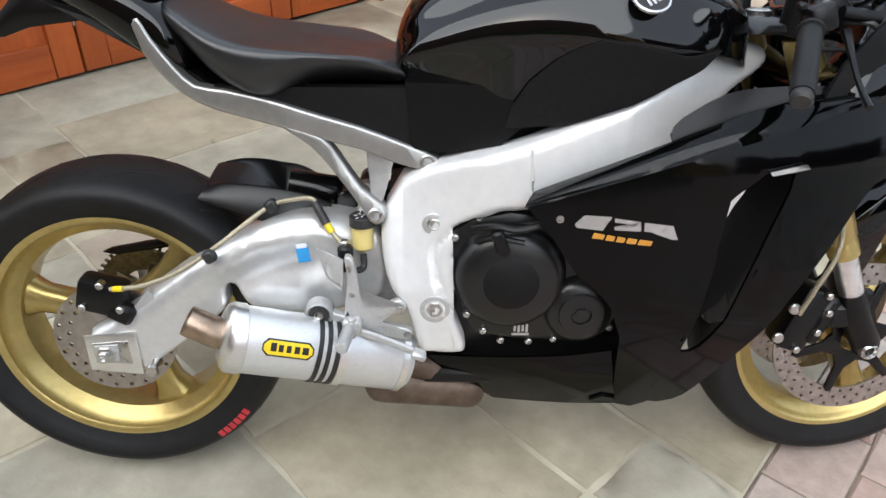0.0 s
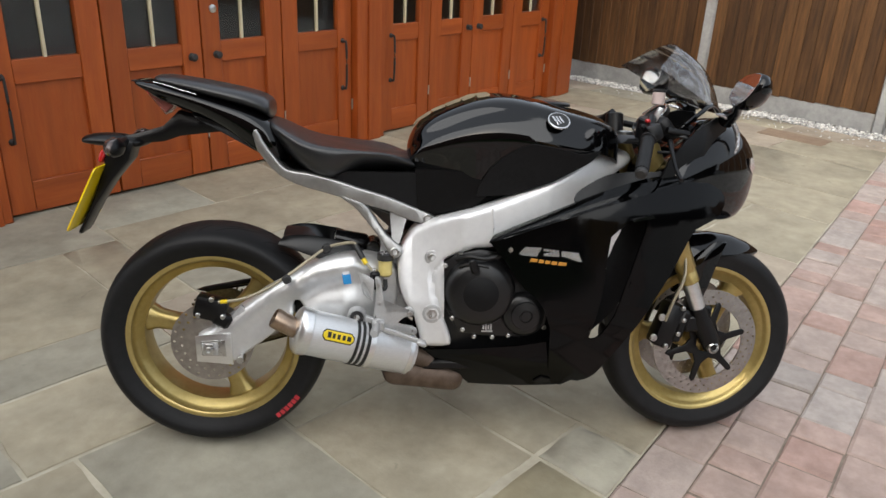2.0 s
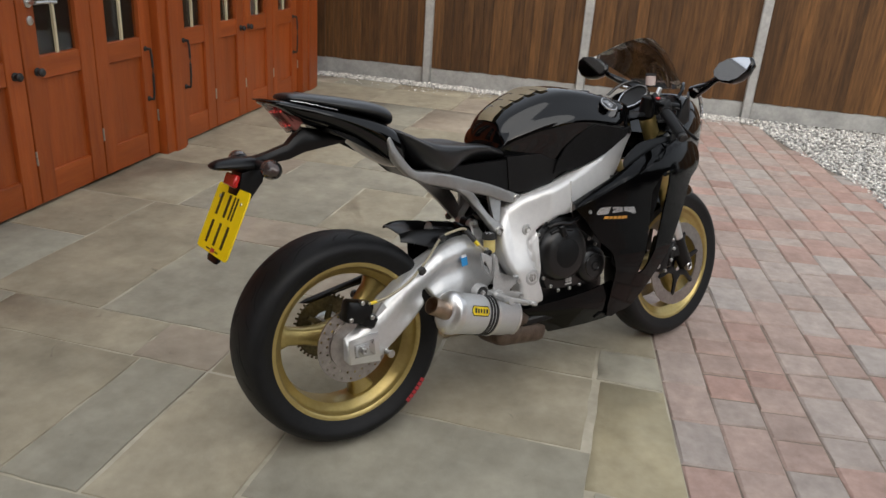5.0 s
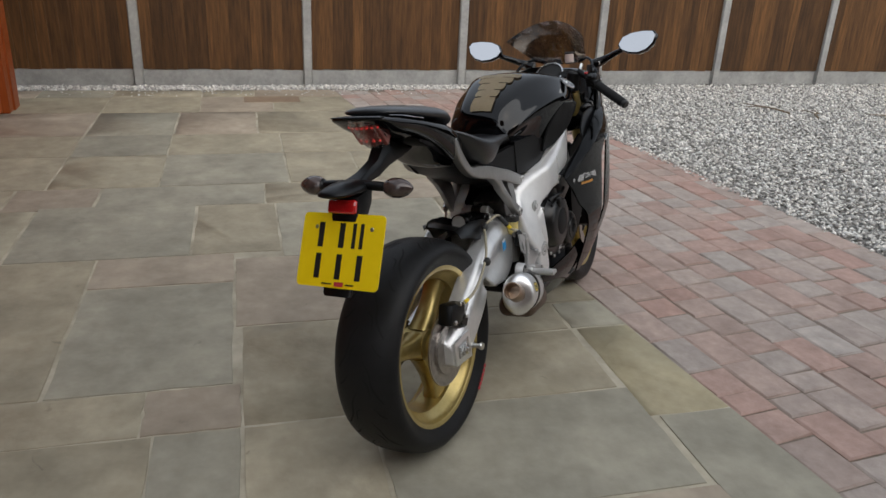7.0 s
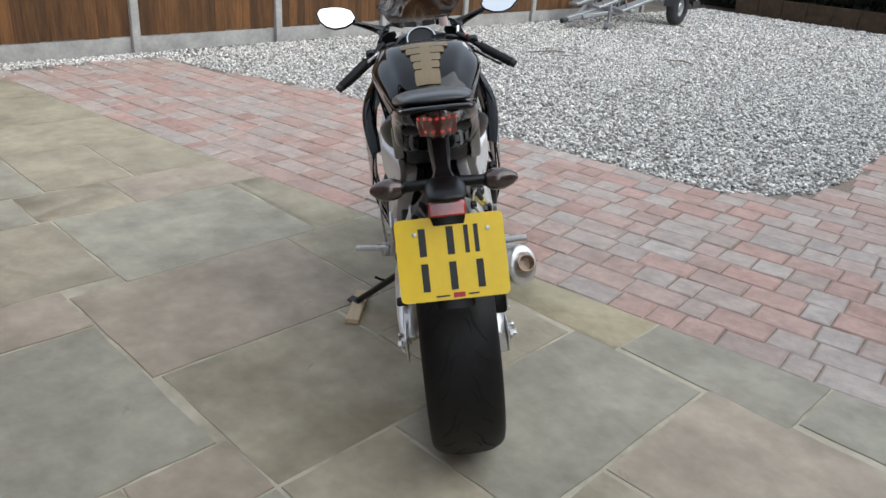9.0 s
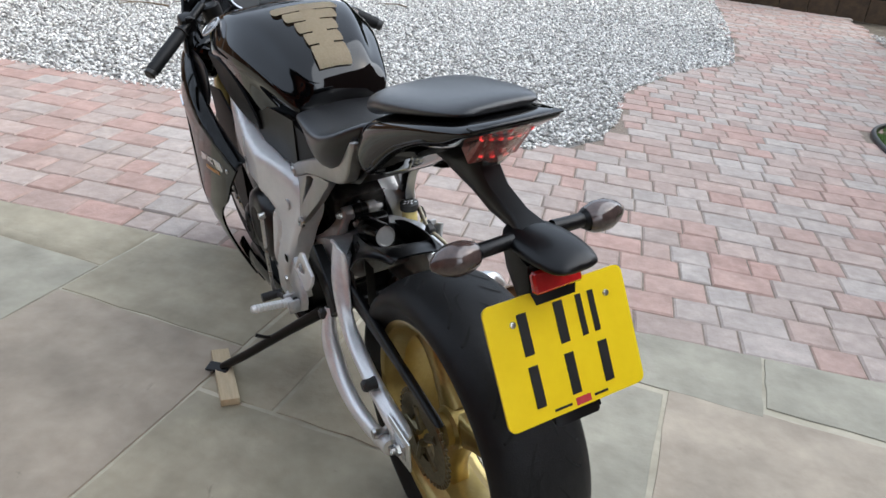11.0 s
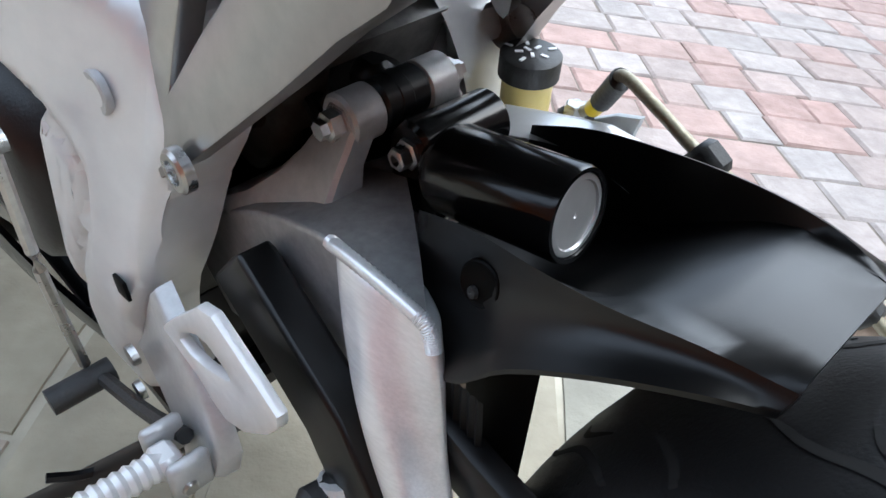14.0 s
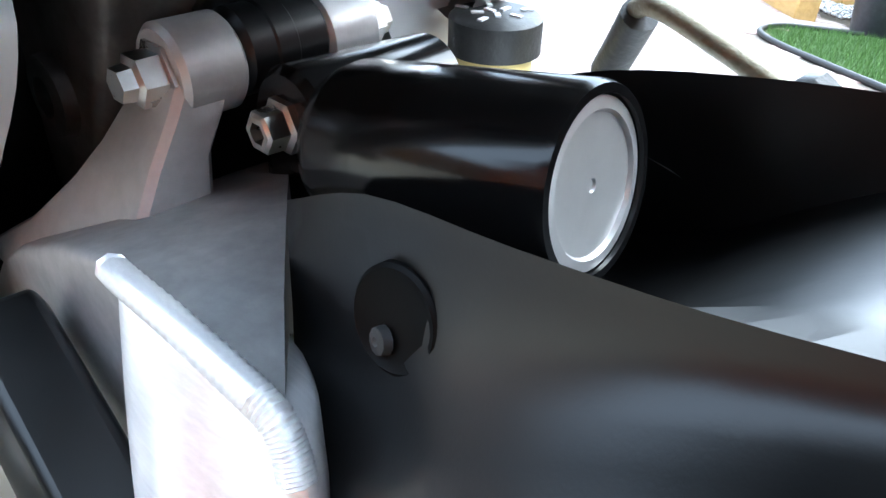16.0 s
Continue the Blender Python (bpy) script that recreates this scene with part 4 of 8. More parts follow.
# -- wheels --
def disc_mesh(bm, c, y0, y1, r0, r1, rows, cols):
    """A flat ring bored with rows of holes."""
    for y, flip in ((y0, False), (y1, True)):
        for i in range(rows):
            ra, rb = r0 + (r1 - r0) * i / rows, r0 + (r1 - r0) * (i + 1) / rows
            off = 0.5 * (i % 2)
            for j in range(cols):
                a0, a1 = 2 * math.pi * (j + off) / cols, 2 * math.pi * (j + 1 + off) / cols
                am, rm = (a0 + a1) / 2, (ra + rb) / 2
                hr = min((rb - ra), rm * (a1 - a0)) * 0.22
                P = lambda r, a, y=y: bm.verts.new((c[0] + r * math.cos(a), y, c[2] + r * math.sin(a)))
                outer = [P(ra, a0), P(ra, am), P(ra, a1), P(rm, a1), P(rb, a1), P(rb, am), P(rb, a0), P(rm, a0)]
                inner = []
                for k in range(8):
                    t = -3 * math.pi / 4 + k * math.pi / 4
                    dr, da = hr * math.sin(t), hr * math.cos(t) / rm
                    inner.append(P(rm + dr, am + da))
                for k in range(8):
                    q = (outer[k], outer[(k + 1) % 8], inner[(k + 1) % 8], inner[k])
                    bm.faces.new(q[::-1] if flip else q)
    for r in (r0, r1):
        n = cols * 2
        ring = [[bm.verts.new((c[0] + r * math.cos(2 * math.pi * k / n), y, c[2] + r * math.sin(2 * math.pi * k / n))) for k in range(n)] for y in (y0, y1)]
        for k in range(n):
            bm.faces.new((ring[0][k], ring[0][(k + 1) % n], ring[1][(k + 1) % n], ring[1][k]))
    bmesh.ops.remove_doubles(bm, verts=bm.verts, dist=1e-5)
    return bm


def wheel(name, c, R, hw, rim_r, rim_w, angles, label, xf=None, grooves=()):
    cx, _, cz = c
    k = R - rim_r
    half = [(rim_w - 0.004, rim_r - 0.012), (rim_w + 0.003, rim_r + 0.004), (hw * 0.90, rim_r + 0.22 * k), (hw * 0.985, rim_r + 0.40 * k), (hw, rim_r + 0.52 * k), (hw * 0.97, rim_r + 0.64 * k), (hw * 0.88, rim_r + 0.77 * k), (hw * 0.70, rim_r + 0.89 * k), (hw * 0.45, rim_r + 0.965 * k), (hw * 0.22, rim_r + 0.993 * k), (0, R)]
    prof = [(-y + hw, r) for y, r in half] + [(y + hw, r) for y, r in half[-2::-1]]
    # rim: a deep-lipped barrel
    rw = rim_w
    rp = [(-rw, rim_r - 0.010), (-rw, rim_r), (-rw + 0.005, rim_r + 0.003), (-rw + 0.009, rim_r - 0.002), (-rw + 0.012, rim_r - 0.016), (-rw * 0.55, rim_r - 0.022), (-rw * 0.45, rim_r - 0.040), (0, rim_r - 0.044), (rw * 0.45, rim_r - 0.040), (rw * 0.55, rim_r - 0.022), (rw - 0.012, rim_r - 0.016), (rw - 0.009, rim_r - 0.002), (rw - 0.005, rim_r + 0.003), (rw, rim_r), (rw, rim_r - 0.010), (rw - 0.004, rim_r - 0.016), (rw * 0.8, rim_r - 0.019), (rw * 0.72, rim_r - 0.026), (rw * 0.5, rim_r - 0.043), (0, rim_r - 0.048), (-rw * 0.5, rim_r - 0.043), (-rw * 0.72, rim_r - 0.026), (-rw * 0.8, rim_r - 0.019), (-rw + 0.004, rim_r - 0.016)]
    bm = lathe((cx, -rw, cz), (cx, 9, cz), [(y + rw, r) for y, r in rp], 96, closed=True)
    rim = bp(name, bm, "gold", label, sharp=35, xf=xf)
    bm = lathe((cx, -hw, cz), (cx, 9, cz), prof, 128)
    tyre = bp("tyre", bm, "rubber", "black sport tyre with sparse grooves", rim, sharp=60, xf=xf)
    rprof = sorted((abs(y), r) for y, r in half)
    rad = interp([p[0] for p in rprof], [p[1] for p in rprof])
    if grooves:
        bm = bmesh.new()
        reps = 11
        for i in range(reps):
            for sgn in (-1, 1):
                for pts, w in grooves:
                    a_off = 2 * math.pi * (i + (0.5 if sgn > 0 else 0)) / reps
                    rows = []
                    pl = spline([(a, y, 0) for a, y in pts], 6)
                    for j, p in enumerate(pl):
                        d = (pl[min(j + 1, len(pl) - 1)] - pl[max(j - 1, 0)])
                        d = Vector((d.x * R, d.y, 0)).normalized()
                        nx = Vector((-d.y, d.x, 0))
                        ww = w * math.sin(math.pi * min(0.97, max(0.06, j / (len(pl) - 1)))) ** 0.5
                        r2 = []
                        for s in (-1, 1):
                            a, y = p.x + s * ww * nx.x / R, p.y + s * ww * nx.y
                            rr = rad(abs(y)) + 0.0006
                            ang = a_off + a
                            r2.append(bm.verts.new((cx + rr * math.cos(ang), sgn * y, cz + rr * math.sin(ang))))
                        rows.append(r2)
                    for a, b in zip(rows, rows[1:]):
                        bm.faces.new((a[0], a[1], b[1], b[0]))
        bp("tread_groove", bm, "groove", "", tyre, sharp=180, xf=xf)
    # three broad hollow spokes on a hub
    for ang in angles:
        a = radians(ang)
        e, t = Vector((math.cos(a), 0, math.sin(a))), Vector((-math.sin(a), 0, math.cos(a)))
        secs = []
        for f, w, d in ((0.030, 0.042, 0.036), (0.07, 0.030, 0.032), (0.12, 0.024, 0.027), (0.165, 0.027, 0.026), (rim_r - 0.040, 0.046, 0.030)):
            cc = Vector((cx, 0, cz)) + e * f
            loop = []
            for q in range(12):
                an = 2 * math.pi * q / 12
                sx, sy = math.cos(an), math.sin(an)
                sx, sy = abs(sx) ** 0.6 * (1 if sx > 0 else -1), abs(sy) ** 0.6 * (1 if sy > 0 else -1)
                loop.append(cc + t * sx * w + Vector((0, 1, 0)) * sy * d)
            secs.append(loop)
        bm = loft(secs)
        bp("spoke", bm, "gold", "", rim, sharp=50, xf=xf)
    bm = lathe((cx, -0.055, cz), (cx, 9, cz), [(0, 0.012), (0, 0.034), (0.012, 0.036), (0.018, 0.046), (0.092, 0.046), (0.098, 0.036), (0.11, 0.034), (0.11, 0.012)], 32, closed=True)
    bp("hub", bm, "gold", "", rim, xf=xf)
    return rim, tyre


GR = [([(0.00, 0.012), (0.10, 0.030), (0.22, 0.038), (0.34, 0.060), (0.40, 0.078)], 0.0030), ([(0.16, 0.010), (0.20, 0.024), (0.30, 0.030)], 0.0026), ([(0.42, 0.034), (0.50, 0.055), (0.53, 0.076)], 0.0028), ([(0.30, 0.066), (0.33, 0.080)], 0.0022)]
rear, rear_tyre = wheel("rear_wheel", (0, 0, 0.312), 0.314, 0.097, 0.240, 0.078, (168, 48, -72), "gold three-spoke rear wheel", grooves=GR)
bm = bmesh.new()
disc_mesh(bm, (0, 0, 0.312), -0.098, -0.093, 0.074, 0.112, 2, 22)
bp("brake_disc", bm, "disc", "drilled steel rear brake disc", rear)
bm = lathe((0, -0.104, 0.312), (0, 9, 0.312), [(0, 0.03), (0, 0.076), (0.010, 0.076), (0.014, 0.03)], 32, closed=True)
bp("disc_carrier", bm, "disc", "", rear)
bm = lathe((0, 0.088, 0.312), (0, 9, 0.312), [(0, 0.05), (0, 0.094), (0.004, 0.098), (0.008, 0.094), (0.008, 0.05)], 44, closed=True)
for i in range(42):
    a = 2 * math.pi * i / 42
    add_box(bm, (0.101 * math.cos(a), 0.092, 0.312 + 0.101 * math.sin(a)), (0.010, 0.006, 0.006), 0.001, (0, -math.degrees(a), 0))
for i in range(5):
    a = 2 * math.pi * i / 5
    add_rod(bm, (0.02 * math.cos(a), 0.092, 0.312 + 0.02 * math.sin(a)), (0.07 * math.cos(a), 0.092, 0.312 + 0.07 * math.sin(a)), 0.010, 8)
bp("sprocket", bm, "chain", "oily rear sprocket", rear)
# red print on the tyre wall, lettering too small to read
bm = bmesh.new()
for k in range(6):
    a = radians(-52 + k * 3.0)
    x, z = 0.282 * math.cos(a), 0.312 + 0.282 * math.sin(a)
    add_box(bm, (x, -0.0965, z), (0.011, 0.0016, 0.014), 0, (0, 90 - math.degrees(a), 0))
bp("sidewall_print", bm, "red_print", "red marking on the tyre wall", rear_tyre)

STEER = Matrix.Translation((1.13, 0, 0.86)) @ Matrix.Rotation(radians(4.0), 4, Vector((-0.39, 0, 0.92))) @ Matrix.Translation((-1.13, 0, -0.86))
FC = (1.407, 0, 0.295)
front, front_tyre = wheel("front_wheel", FC, 0.294, 0.060, 0.226, 0.050, (174, 54, -66), "gold three-spoke front wheel", xf=STEER, grooves=[([(0.05, 0.006), (0.2, 0.024), (0.36, 0.046)], 0.0024), ([(0.3, 0.010), (0.38, 0.030)], 0.002)])
for sy in (-1, 1):
    bm = bmesh.new()
    disc_mesh(bm, FC, sy * 0.073 - 0.0025, sy * 0.073 + 0.0025, 0.115, 0.160, 3, 34)
    bp("brake_disc", bm, "disc", "drilled steel front brake disc", front, xf=STEER)
    star = [(FC[0] + r * math.cos(radians(60 * i + 15 + da)), FC[2] + r * math.sin(radians(60 * i + 15 + da))) for i in range(6) for da, r in ((-30, 0.050), (-9, 0.066), (-4, 0.118), (0, 0.125), (4, 0.118), (9, 0.066))]
    core = [(FC[0] + 0.028 * math.cos(radians(10 * i - 15)), FC[2] + 0.028 * math.sin(radians(10 * i - 15))) for i in range(36)]
    bm = ring_plate(star, core, sy * 0.076 - 0.004, sy * 0.076 + 0.004)
    bp("disc_carrier", bm, "satin_black", "black spidered disc carrier", front, xf=STEER)

# -- front fork, mudguard, brakes --
FD = Vector((-0.385, 0, 0.923))
for sy in (-1, 1):
    ax = Vector((1.398, sy * 0.103, 0.315))
    bm = lathe(ax + FD * 0.08, ax + FD * 9, [(0, 0), (0, 0.0225), (0.17, 0.0225), (0.17, 0.0)], 24)
    leg = bp("fork_slider", bm, "brushed", "bright steel fork tube", xf=STEER)
    bm = lathe(ax + FD * 0.185, ax + FD * 9, [(0, 0), (0, 0.024), (0.003, 0.0275), (0.03, 0.0275), (0.034, 0.026), (0.04, 0.026), (0.044, 0.029), (0.42, 0.029), (0.42, 0.0)], 28)
    bp("fork_tube", bm, "gold", "gold anodised upper fork tube", xf=STEER)
    bm = bmesh.new()
    add_tube(bm, [ax + FD * 0.105, ax + FD * 0.05, ax + Vector((0.010, 0, -0.008)), ax + Vector((0.014, 0, -0.034))], 0.03, 12, 4, radii=[0.025, 0.028, 0.028, 0.021])
    add_box(bm, ax + Vector((-0.045, 0, 0.05)), (0.07, 0.03, 0.05), 0.008)
    add_box(bm, ax + FD * 0.085 + Vector((0.02, 0, 0)), (0.03, 0.02, 0.045), 0.006)
    bp("fork_foot", bm, "satin_black", "", xf=STEER)
    bm = lathe(Vector((FC[0], sy * 0.088, FC[2])), Vector((FC[0], sy * 9, FC[2])), [(0, 0), (0, 0.017), (0.040, 0.017), (0.044, 0.012), (0.036, 0.008), (0.036, 0)], 16)
    bp("axle_end", bm, "bolt", "", xf=STEER)
    bm = bmesh.new()
    cc = ax + Vector((-0.125, -sy * 0.012, 0.045))
    add_box(bm, cc, (0.062, 0.062, 0.135), 0.014, (0, 20, 0), 2)
    add_box(bm, cc + Vector((0.032, sy * 0.02, 0.0)), (0.03, 0.03, 0.10), 0.008, (0, 20, 0))
    cal = bp("front_caliper", bm, "satin_black", "black radial brake caliper", xf=STEER)
    for dz, dx, r, h in ((0.055, 0.03, 0.007, 0.012), (-0.055, -0.012, 0.007, 0.012), (0.02, 0.036, 0.007, 0.012), (-0.02, 0.022, 0.007, 0.012), (0.03, -0.03, 0.011, 0.008), (-0.03, -0.05, 0.011, 0.008)):
        q = cc + Vector((dx, sy * 0.028, dz))
        bp("caliper_bolt", rod(q, q + Vector((0, sy * h, 0)), r, 10, ch=0.002), "bolt", "", cal, xf=STEER)
    bm = tube([cc + Vector((-0.02, sy * 0.034, 0.02)), cc + Vector((-0.01, sy * 0.05, 0.08)), cc + Vector((0.02, sy * 0.045, 0.16)), cc + Vector((0.015, sy * 0.02, 0.28))], 0.0045, 8, 5)
    bp("brake_hose", bm, "hose", "braided brake hose", xf=STEER)

secs = []
for a, w, r in ((140, 0.050, 0.310), (122, 0.062, 0.313), (104, 0.068, 0.316), (88, 0.070, 0.318), (76, 0.064, 0.319), (66, 0.048, 0.318), (59, 0.026, 0.316), (56, 0.010, 0.315)):
    loop = []
    an = radians(a)
    e = Vector((math.cos(an), 0, math.sin(an)))
    for off, rr in ((0, 0), (-0.004, 1)):
        pts = []
        for q in range(-6, 7):
            s = q / 6
            pts.append(Vector(FC) + e * (r + off - 0.055 * abs(s) ** 2.6 * (w / 0.07)) + Vector((0, s * w, 0)))
        loop += pts if rr == 0 else pts[::-1]
    secs.append(loop)
bp("front_mudguard", loft(secs), "gloss_black", "glossy black front mudguard", sharp=50, xf=STEER)
both("mudguard_bracket", lambda: prism([(1.32, 0.52), (1.40, 0.60), (1.44, 0.60), (1.42, 0.54), (1.40, 0.47), (1.375, 0.40), (1.35, 0.41), (1.35, 0.47)], -0.078, -0.070, 0.003), "gloss_black", xf=None)

# -- frame --
def spar_y(x, z):
    y = np.interp(x, [0.5, 0.62, 0.75, 0.9, 1.0, 1.08, 1.16], [0.172, 0.180, 0.182, 0.165, 0.135, 0.10, 0.065])
    y -= min(1.0, max(0.0, (0.67 - x) / 0.13)) * 0.30 * max(0, z - 0.45)
    return -(y - 0.35 * max(0, z - 0.78) ** 1.2 - 0.10 * max(0, 0.40 - z))


SPAR = [(0.54, 0.637), (0.58, 0.662), (0.633, 0.683), (0.741, 0.717), (0.875, 0.768), (0.95, 0.805), (1.006, 0.839), (1.059, 0.862), (1.13, 0.85), (1.14, 0.82), (1.065, 0.775), (0.99, 0.70), (0.87, 0.635), (0.746, 0.604), (0.70, 0.600), (0.664, 0.588), (0.632, 0.570), (0.610, 0.552), (0.597, 0.535), (0.594, 0.515), (0.598, 0.49), (0.606, 0.464), (0.628, 0.404), (0.645, 0.36), (0.650, 0.338), (0.642, 0.324), (0.60, 0.322), (0.572, 0.326), (0.562, 0.356), (0.544, 0.418), (0.522, 0.45), (0.508, 0.49), (0.503, 0.536), (0.506, 0.57), (0.518, 0.605)]


def rounded(outline, n=3):
    """A closed outline drawn through its corners as a smooth line."""
    q = spline([(x, 0, z) for x, z in outline[-2:] + outline + outline[:2]], n)
    k = 2 * n
    return [(v.x, v.z) for v in q[k:len(q) - 1 - k]] if len(q) > 2 * k + 4 else outline


# the left spar is narrower above the pivot
SPAR_L = SPAR[:-7] + [(0.566, 0.356), (0.556, 0.418), (0.545, 0.45), (0.534, 0.49), (0.527, 0.536), (0.514, 0.575), (0.518, 0.605)]
for s in (1, -1):
    bp("frame_spar", cushion(rounded(SPAR if s > 0 else SPAR_L), spar_y, 0.055, 0.014, 0.009, 0), "frame_silver", "silver painted aluminium twin-spar frame", sharp=60, side=s)
# cast seam across the spar
both("frame_seam", lambda: tube([(0.748, spar_y(0.748, 0.60) - 0.0015, 0.612), (0.750, spar_y(0.75, 0.66) - 0.0015, 0.66), (0.745, spar_y(0.745, 0.71) - 0.0015, 0.712)], 0.0026, 6, 3), "frame_silver", "raised weld seam")


def boss(x, z, r, hole=0.6):
    y = spar_y(x, z)
    return lathe((x, y + 0.004, z), (x, -9, z), [(0, 0), (0, r), (0.0042, r), (0.0052, r * 0.92), (0.0048, r * hole), (-0.002, r * hole * 0.9), (-0.002, 0)], 24)


bp("pivot_cap", boss(0.592, 0.572, 0.019), "cast_silver", "recess for an engine bolt")
bp("pivot_cap", boss(0.573, 0.592, 0.014), "cast_silver", "round recess in the frame", side=-1)
bp("pivot_cap", boss(0.595, 0.421, 0.026, hole=0.7), "cast_silver", "round swingarm pivot cap")
bp("frame_socket", box((0.551, spar_y(0.551, 0.466) - 0.0005, 0.466), (0.017, 0.004, 0.017), 0.003, (0, 10, 0), 2), "pit", "square socket in the frame, its shade made as a dark box", side=-1)
bp("pivot_bolt", lathe((0.595, spar_y(0.595, 0.421) + 0.002, 0.421), (0.595, -9, 0.421), [(0, 0), (0, 0.015), (0.006, 0.014), (0.006, 0.009), (0.002, 0.008), (0.002, 0)], 6), "bolt")
bp("pivot_bolt", lathe((0.592, spar_y(0.592, 0.572) + 0.003, 0.572), (0.592, -9, 0.572), [(0, 0), (0, 0.011), (0.006, 0.011), (0.007, 0.009), (0.003, 0.006), (0.003, 0)], 12), "bolt")

# -- subframe and tail --
RAIL_R = [(0.126, 0.885), (0.138, 0.897), (0.154, 0.866), (0.184, 0.824), (0.214, 0.794), (0.261, 0.787), (0.331, 0.771), (0.402, 0.748), (0.474, 0.726), (0.547, 0.697), (0.596, 0.676), (0.605, 0.662), (0.592, 0.650), (0.529, 0.664), (0.473, 0.687), (0.409, 0.705), (0.364, 0.719), (0.302, 0.737), (0.241, 0.754), (0.191, 0.780), (0.152, 0.822), (0.128, 0.862)]
RAIL_L = [(0.180, 0.870), (0.188, 0.877), (0.197, 0.869), (0.220, 0.843), (0.258, 0.806), (0.30, 0.796), (0.392, 0.770), (0.489, 0.729), (0.560, 0.698), (0.605, 0.680), (0.610, 0.664), (0.592, 0.652), (0.555, 0.664), (0.488, 0.697), (0.42, 0.718), (0.36, 0.736), (0.292, 0.753), (0.255, 0.766), (0.228, 0.783), (0.208, 0.811), (0.192, 0.845)]
STRUT_R = [(0.335, 0.733), (0.36, 0.728), (0.409, 0.710), (0.436, 0.677), (0.471, 0.627), (0.508, 0.597), (0.514, 0.578), (0.500, 0.564), (0.484, 0.570), (0.460, 0.606), (0.434, 0.640), (0.408, 0.672), (0.386, 0.697), (0.360, 0.715)]
# the left side is one plate with a three-cornered hole below the rail
PLATE_L = [(0.34, 0.735), (0.42, 0.718), (0.50, 0.690), (0.575, 0.655), (0.575, 0.62), (0.555, 0.58), (0.525, 0.555), (0.500, 0.575), (0.46, 0.615), (0.42, 0.655), (0.38, 0.695), (0.35, 0.72)]
HOLE_L = [(0.452, 0.697), (0.468, 0.696), (0.487, 0.690), (0.505, 0.683), (0.512, 0.665), (0.516, 0.640), (0.519, 0.612), (0.510, 0.625), (0.500, 0.640), (0.488, 0.657), (0.475, 0.673), (0.462, 0.687)]


def tail_y(x, z):
    return -np.interp(x, [-0.2, -0.1, 0.05, 0.2, 0.35, 0.6], [0.080, 0.098, 0.112, 0.120, 0.122, 0.114]) + 0.25 * min(0, z - 0.67)


def mk(outline, yf, th, cell=0.04):
    return lambda: shell(outline, yf, th, cell)


for s, nm, o in ((1, "subframe_rail", RAIL_R), (1, "subframe_strut", STRUT_R), (-1, "subframe_rail", RAIL_L)):
    bp(nm, cushion(rounded(o, 2), tail_y, 0.026, 0.0055, 0.04, 3), "sub_silver", "cast aluminium subframe", sharp=60, side=s)
bp("subframe_plate", ring_plate(PLATE_L, HOLE_L, 0.006, 0.024, tail_y), "sub_silver", "cast plate with a three-cornered hole", sharp=40, side=-1)
bp("subframe_web", mk(rounded([(0.478, 0.702), (0.505, 0.702), (0.528, 0.685), (0.520, 0.65), (0.508, 0.605), (0.496, 0.592), (0.486, 0.612), (0.488, 0.65)], 2), lambda x, z: tail_y(x, z) + 0.010, 0.012)(), "sub_silver", "cast web of the subframe")
for x, z in ((0.582, 0.667), (0.494, 0.580)):
    both("subframe_bolt", lambda: lathe((x, tail_y(x, z) + 0.004, z), (x, -9, z), [(0, 0), (0, 0.0135), (0.006, 0.0135), (0.008, 0.0115), (0.008, 0.0075), (0.002, 0.0065), (0.002, 0)], 20), "bolt")

TAIL = [
    (-0.178, [(0, 1.013), (0.035, 1.012), (0.058, 1.012), (0.080, 1.006), (0.076, 1.001), (0.04, 1.000), (0, 1.000)]),
    (-0.150, [(0, 1.009), (0.040, 1.009), (0.064, 1.0085), (0.091, 1.001), (0.086, 0.988), (0.05, 0.985), (0, 0.985)]),
    (-0.105, [(0, 1.001), (0.045, 1.001), (0.072, 1.0005), (0.101, 0.992), (0.094, 0.964), (0.062, 0.951), (0, 0.946)]),
    (-0.060, [(0, 0.991), (0.05, 0.991), (0.078, 0.9905), (0.108, 0.981), (0.101, 0.959), (0.080, 0.942), (0, 0.932)]),
    (0.000, [(0, 0.976), (0.05, 0.976), (0.082, 0.9755), (0.113, 0.966), (0.105, 0.935), (0.085, 0.919), (0, 0.908)]),
    (0.060, [(0, 0.959), (0.05, 0.959), (0.084, 0.9585), (0.116, 0.949), (0.109, 0.903), (0.092, 0.889), (0, 0.878)]),
    (0.110, [(0, 0.945), (0.05, 0.945), (0.086, 0.9435), (0.120, 0.934), (0.111, 0.867), (0.095, 0.851), (0, 0.842)]),
    (0.155, [(0, 0.926), (0.05, 0.926), (0.084, 0.9235), (0.119, 0.911), (0.112, 0.832), (0.09, 0.816), (0, 0.806)]),
    (0.215, [(0, 0.885), (0.05, 0.883), (0.085, 0.876), (0.113, 0.850), (0.112, 0.793), (0.07, 0.782), (0, 0.778)]),
]
tail = smooth_mod(bp("tail_cowl", crease_lines(half_loft(TAIL), 7, {2: 0.6, 3: 0.85, 4: 0.7}), "gloss_black", "glossy black tail cowl", sharp=180), 2)
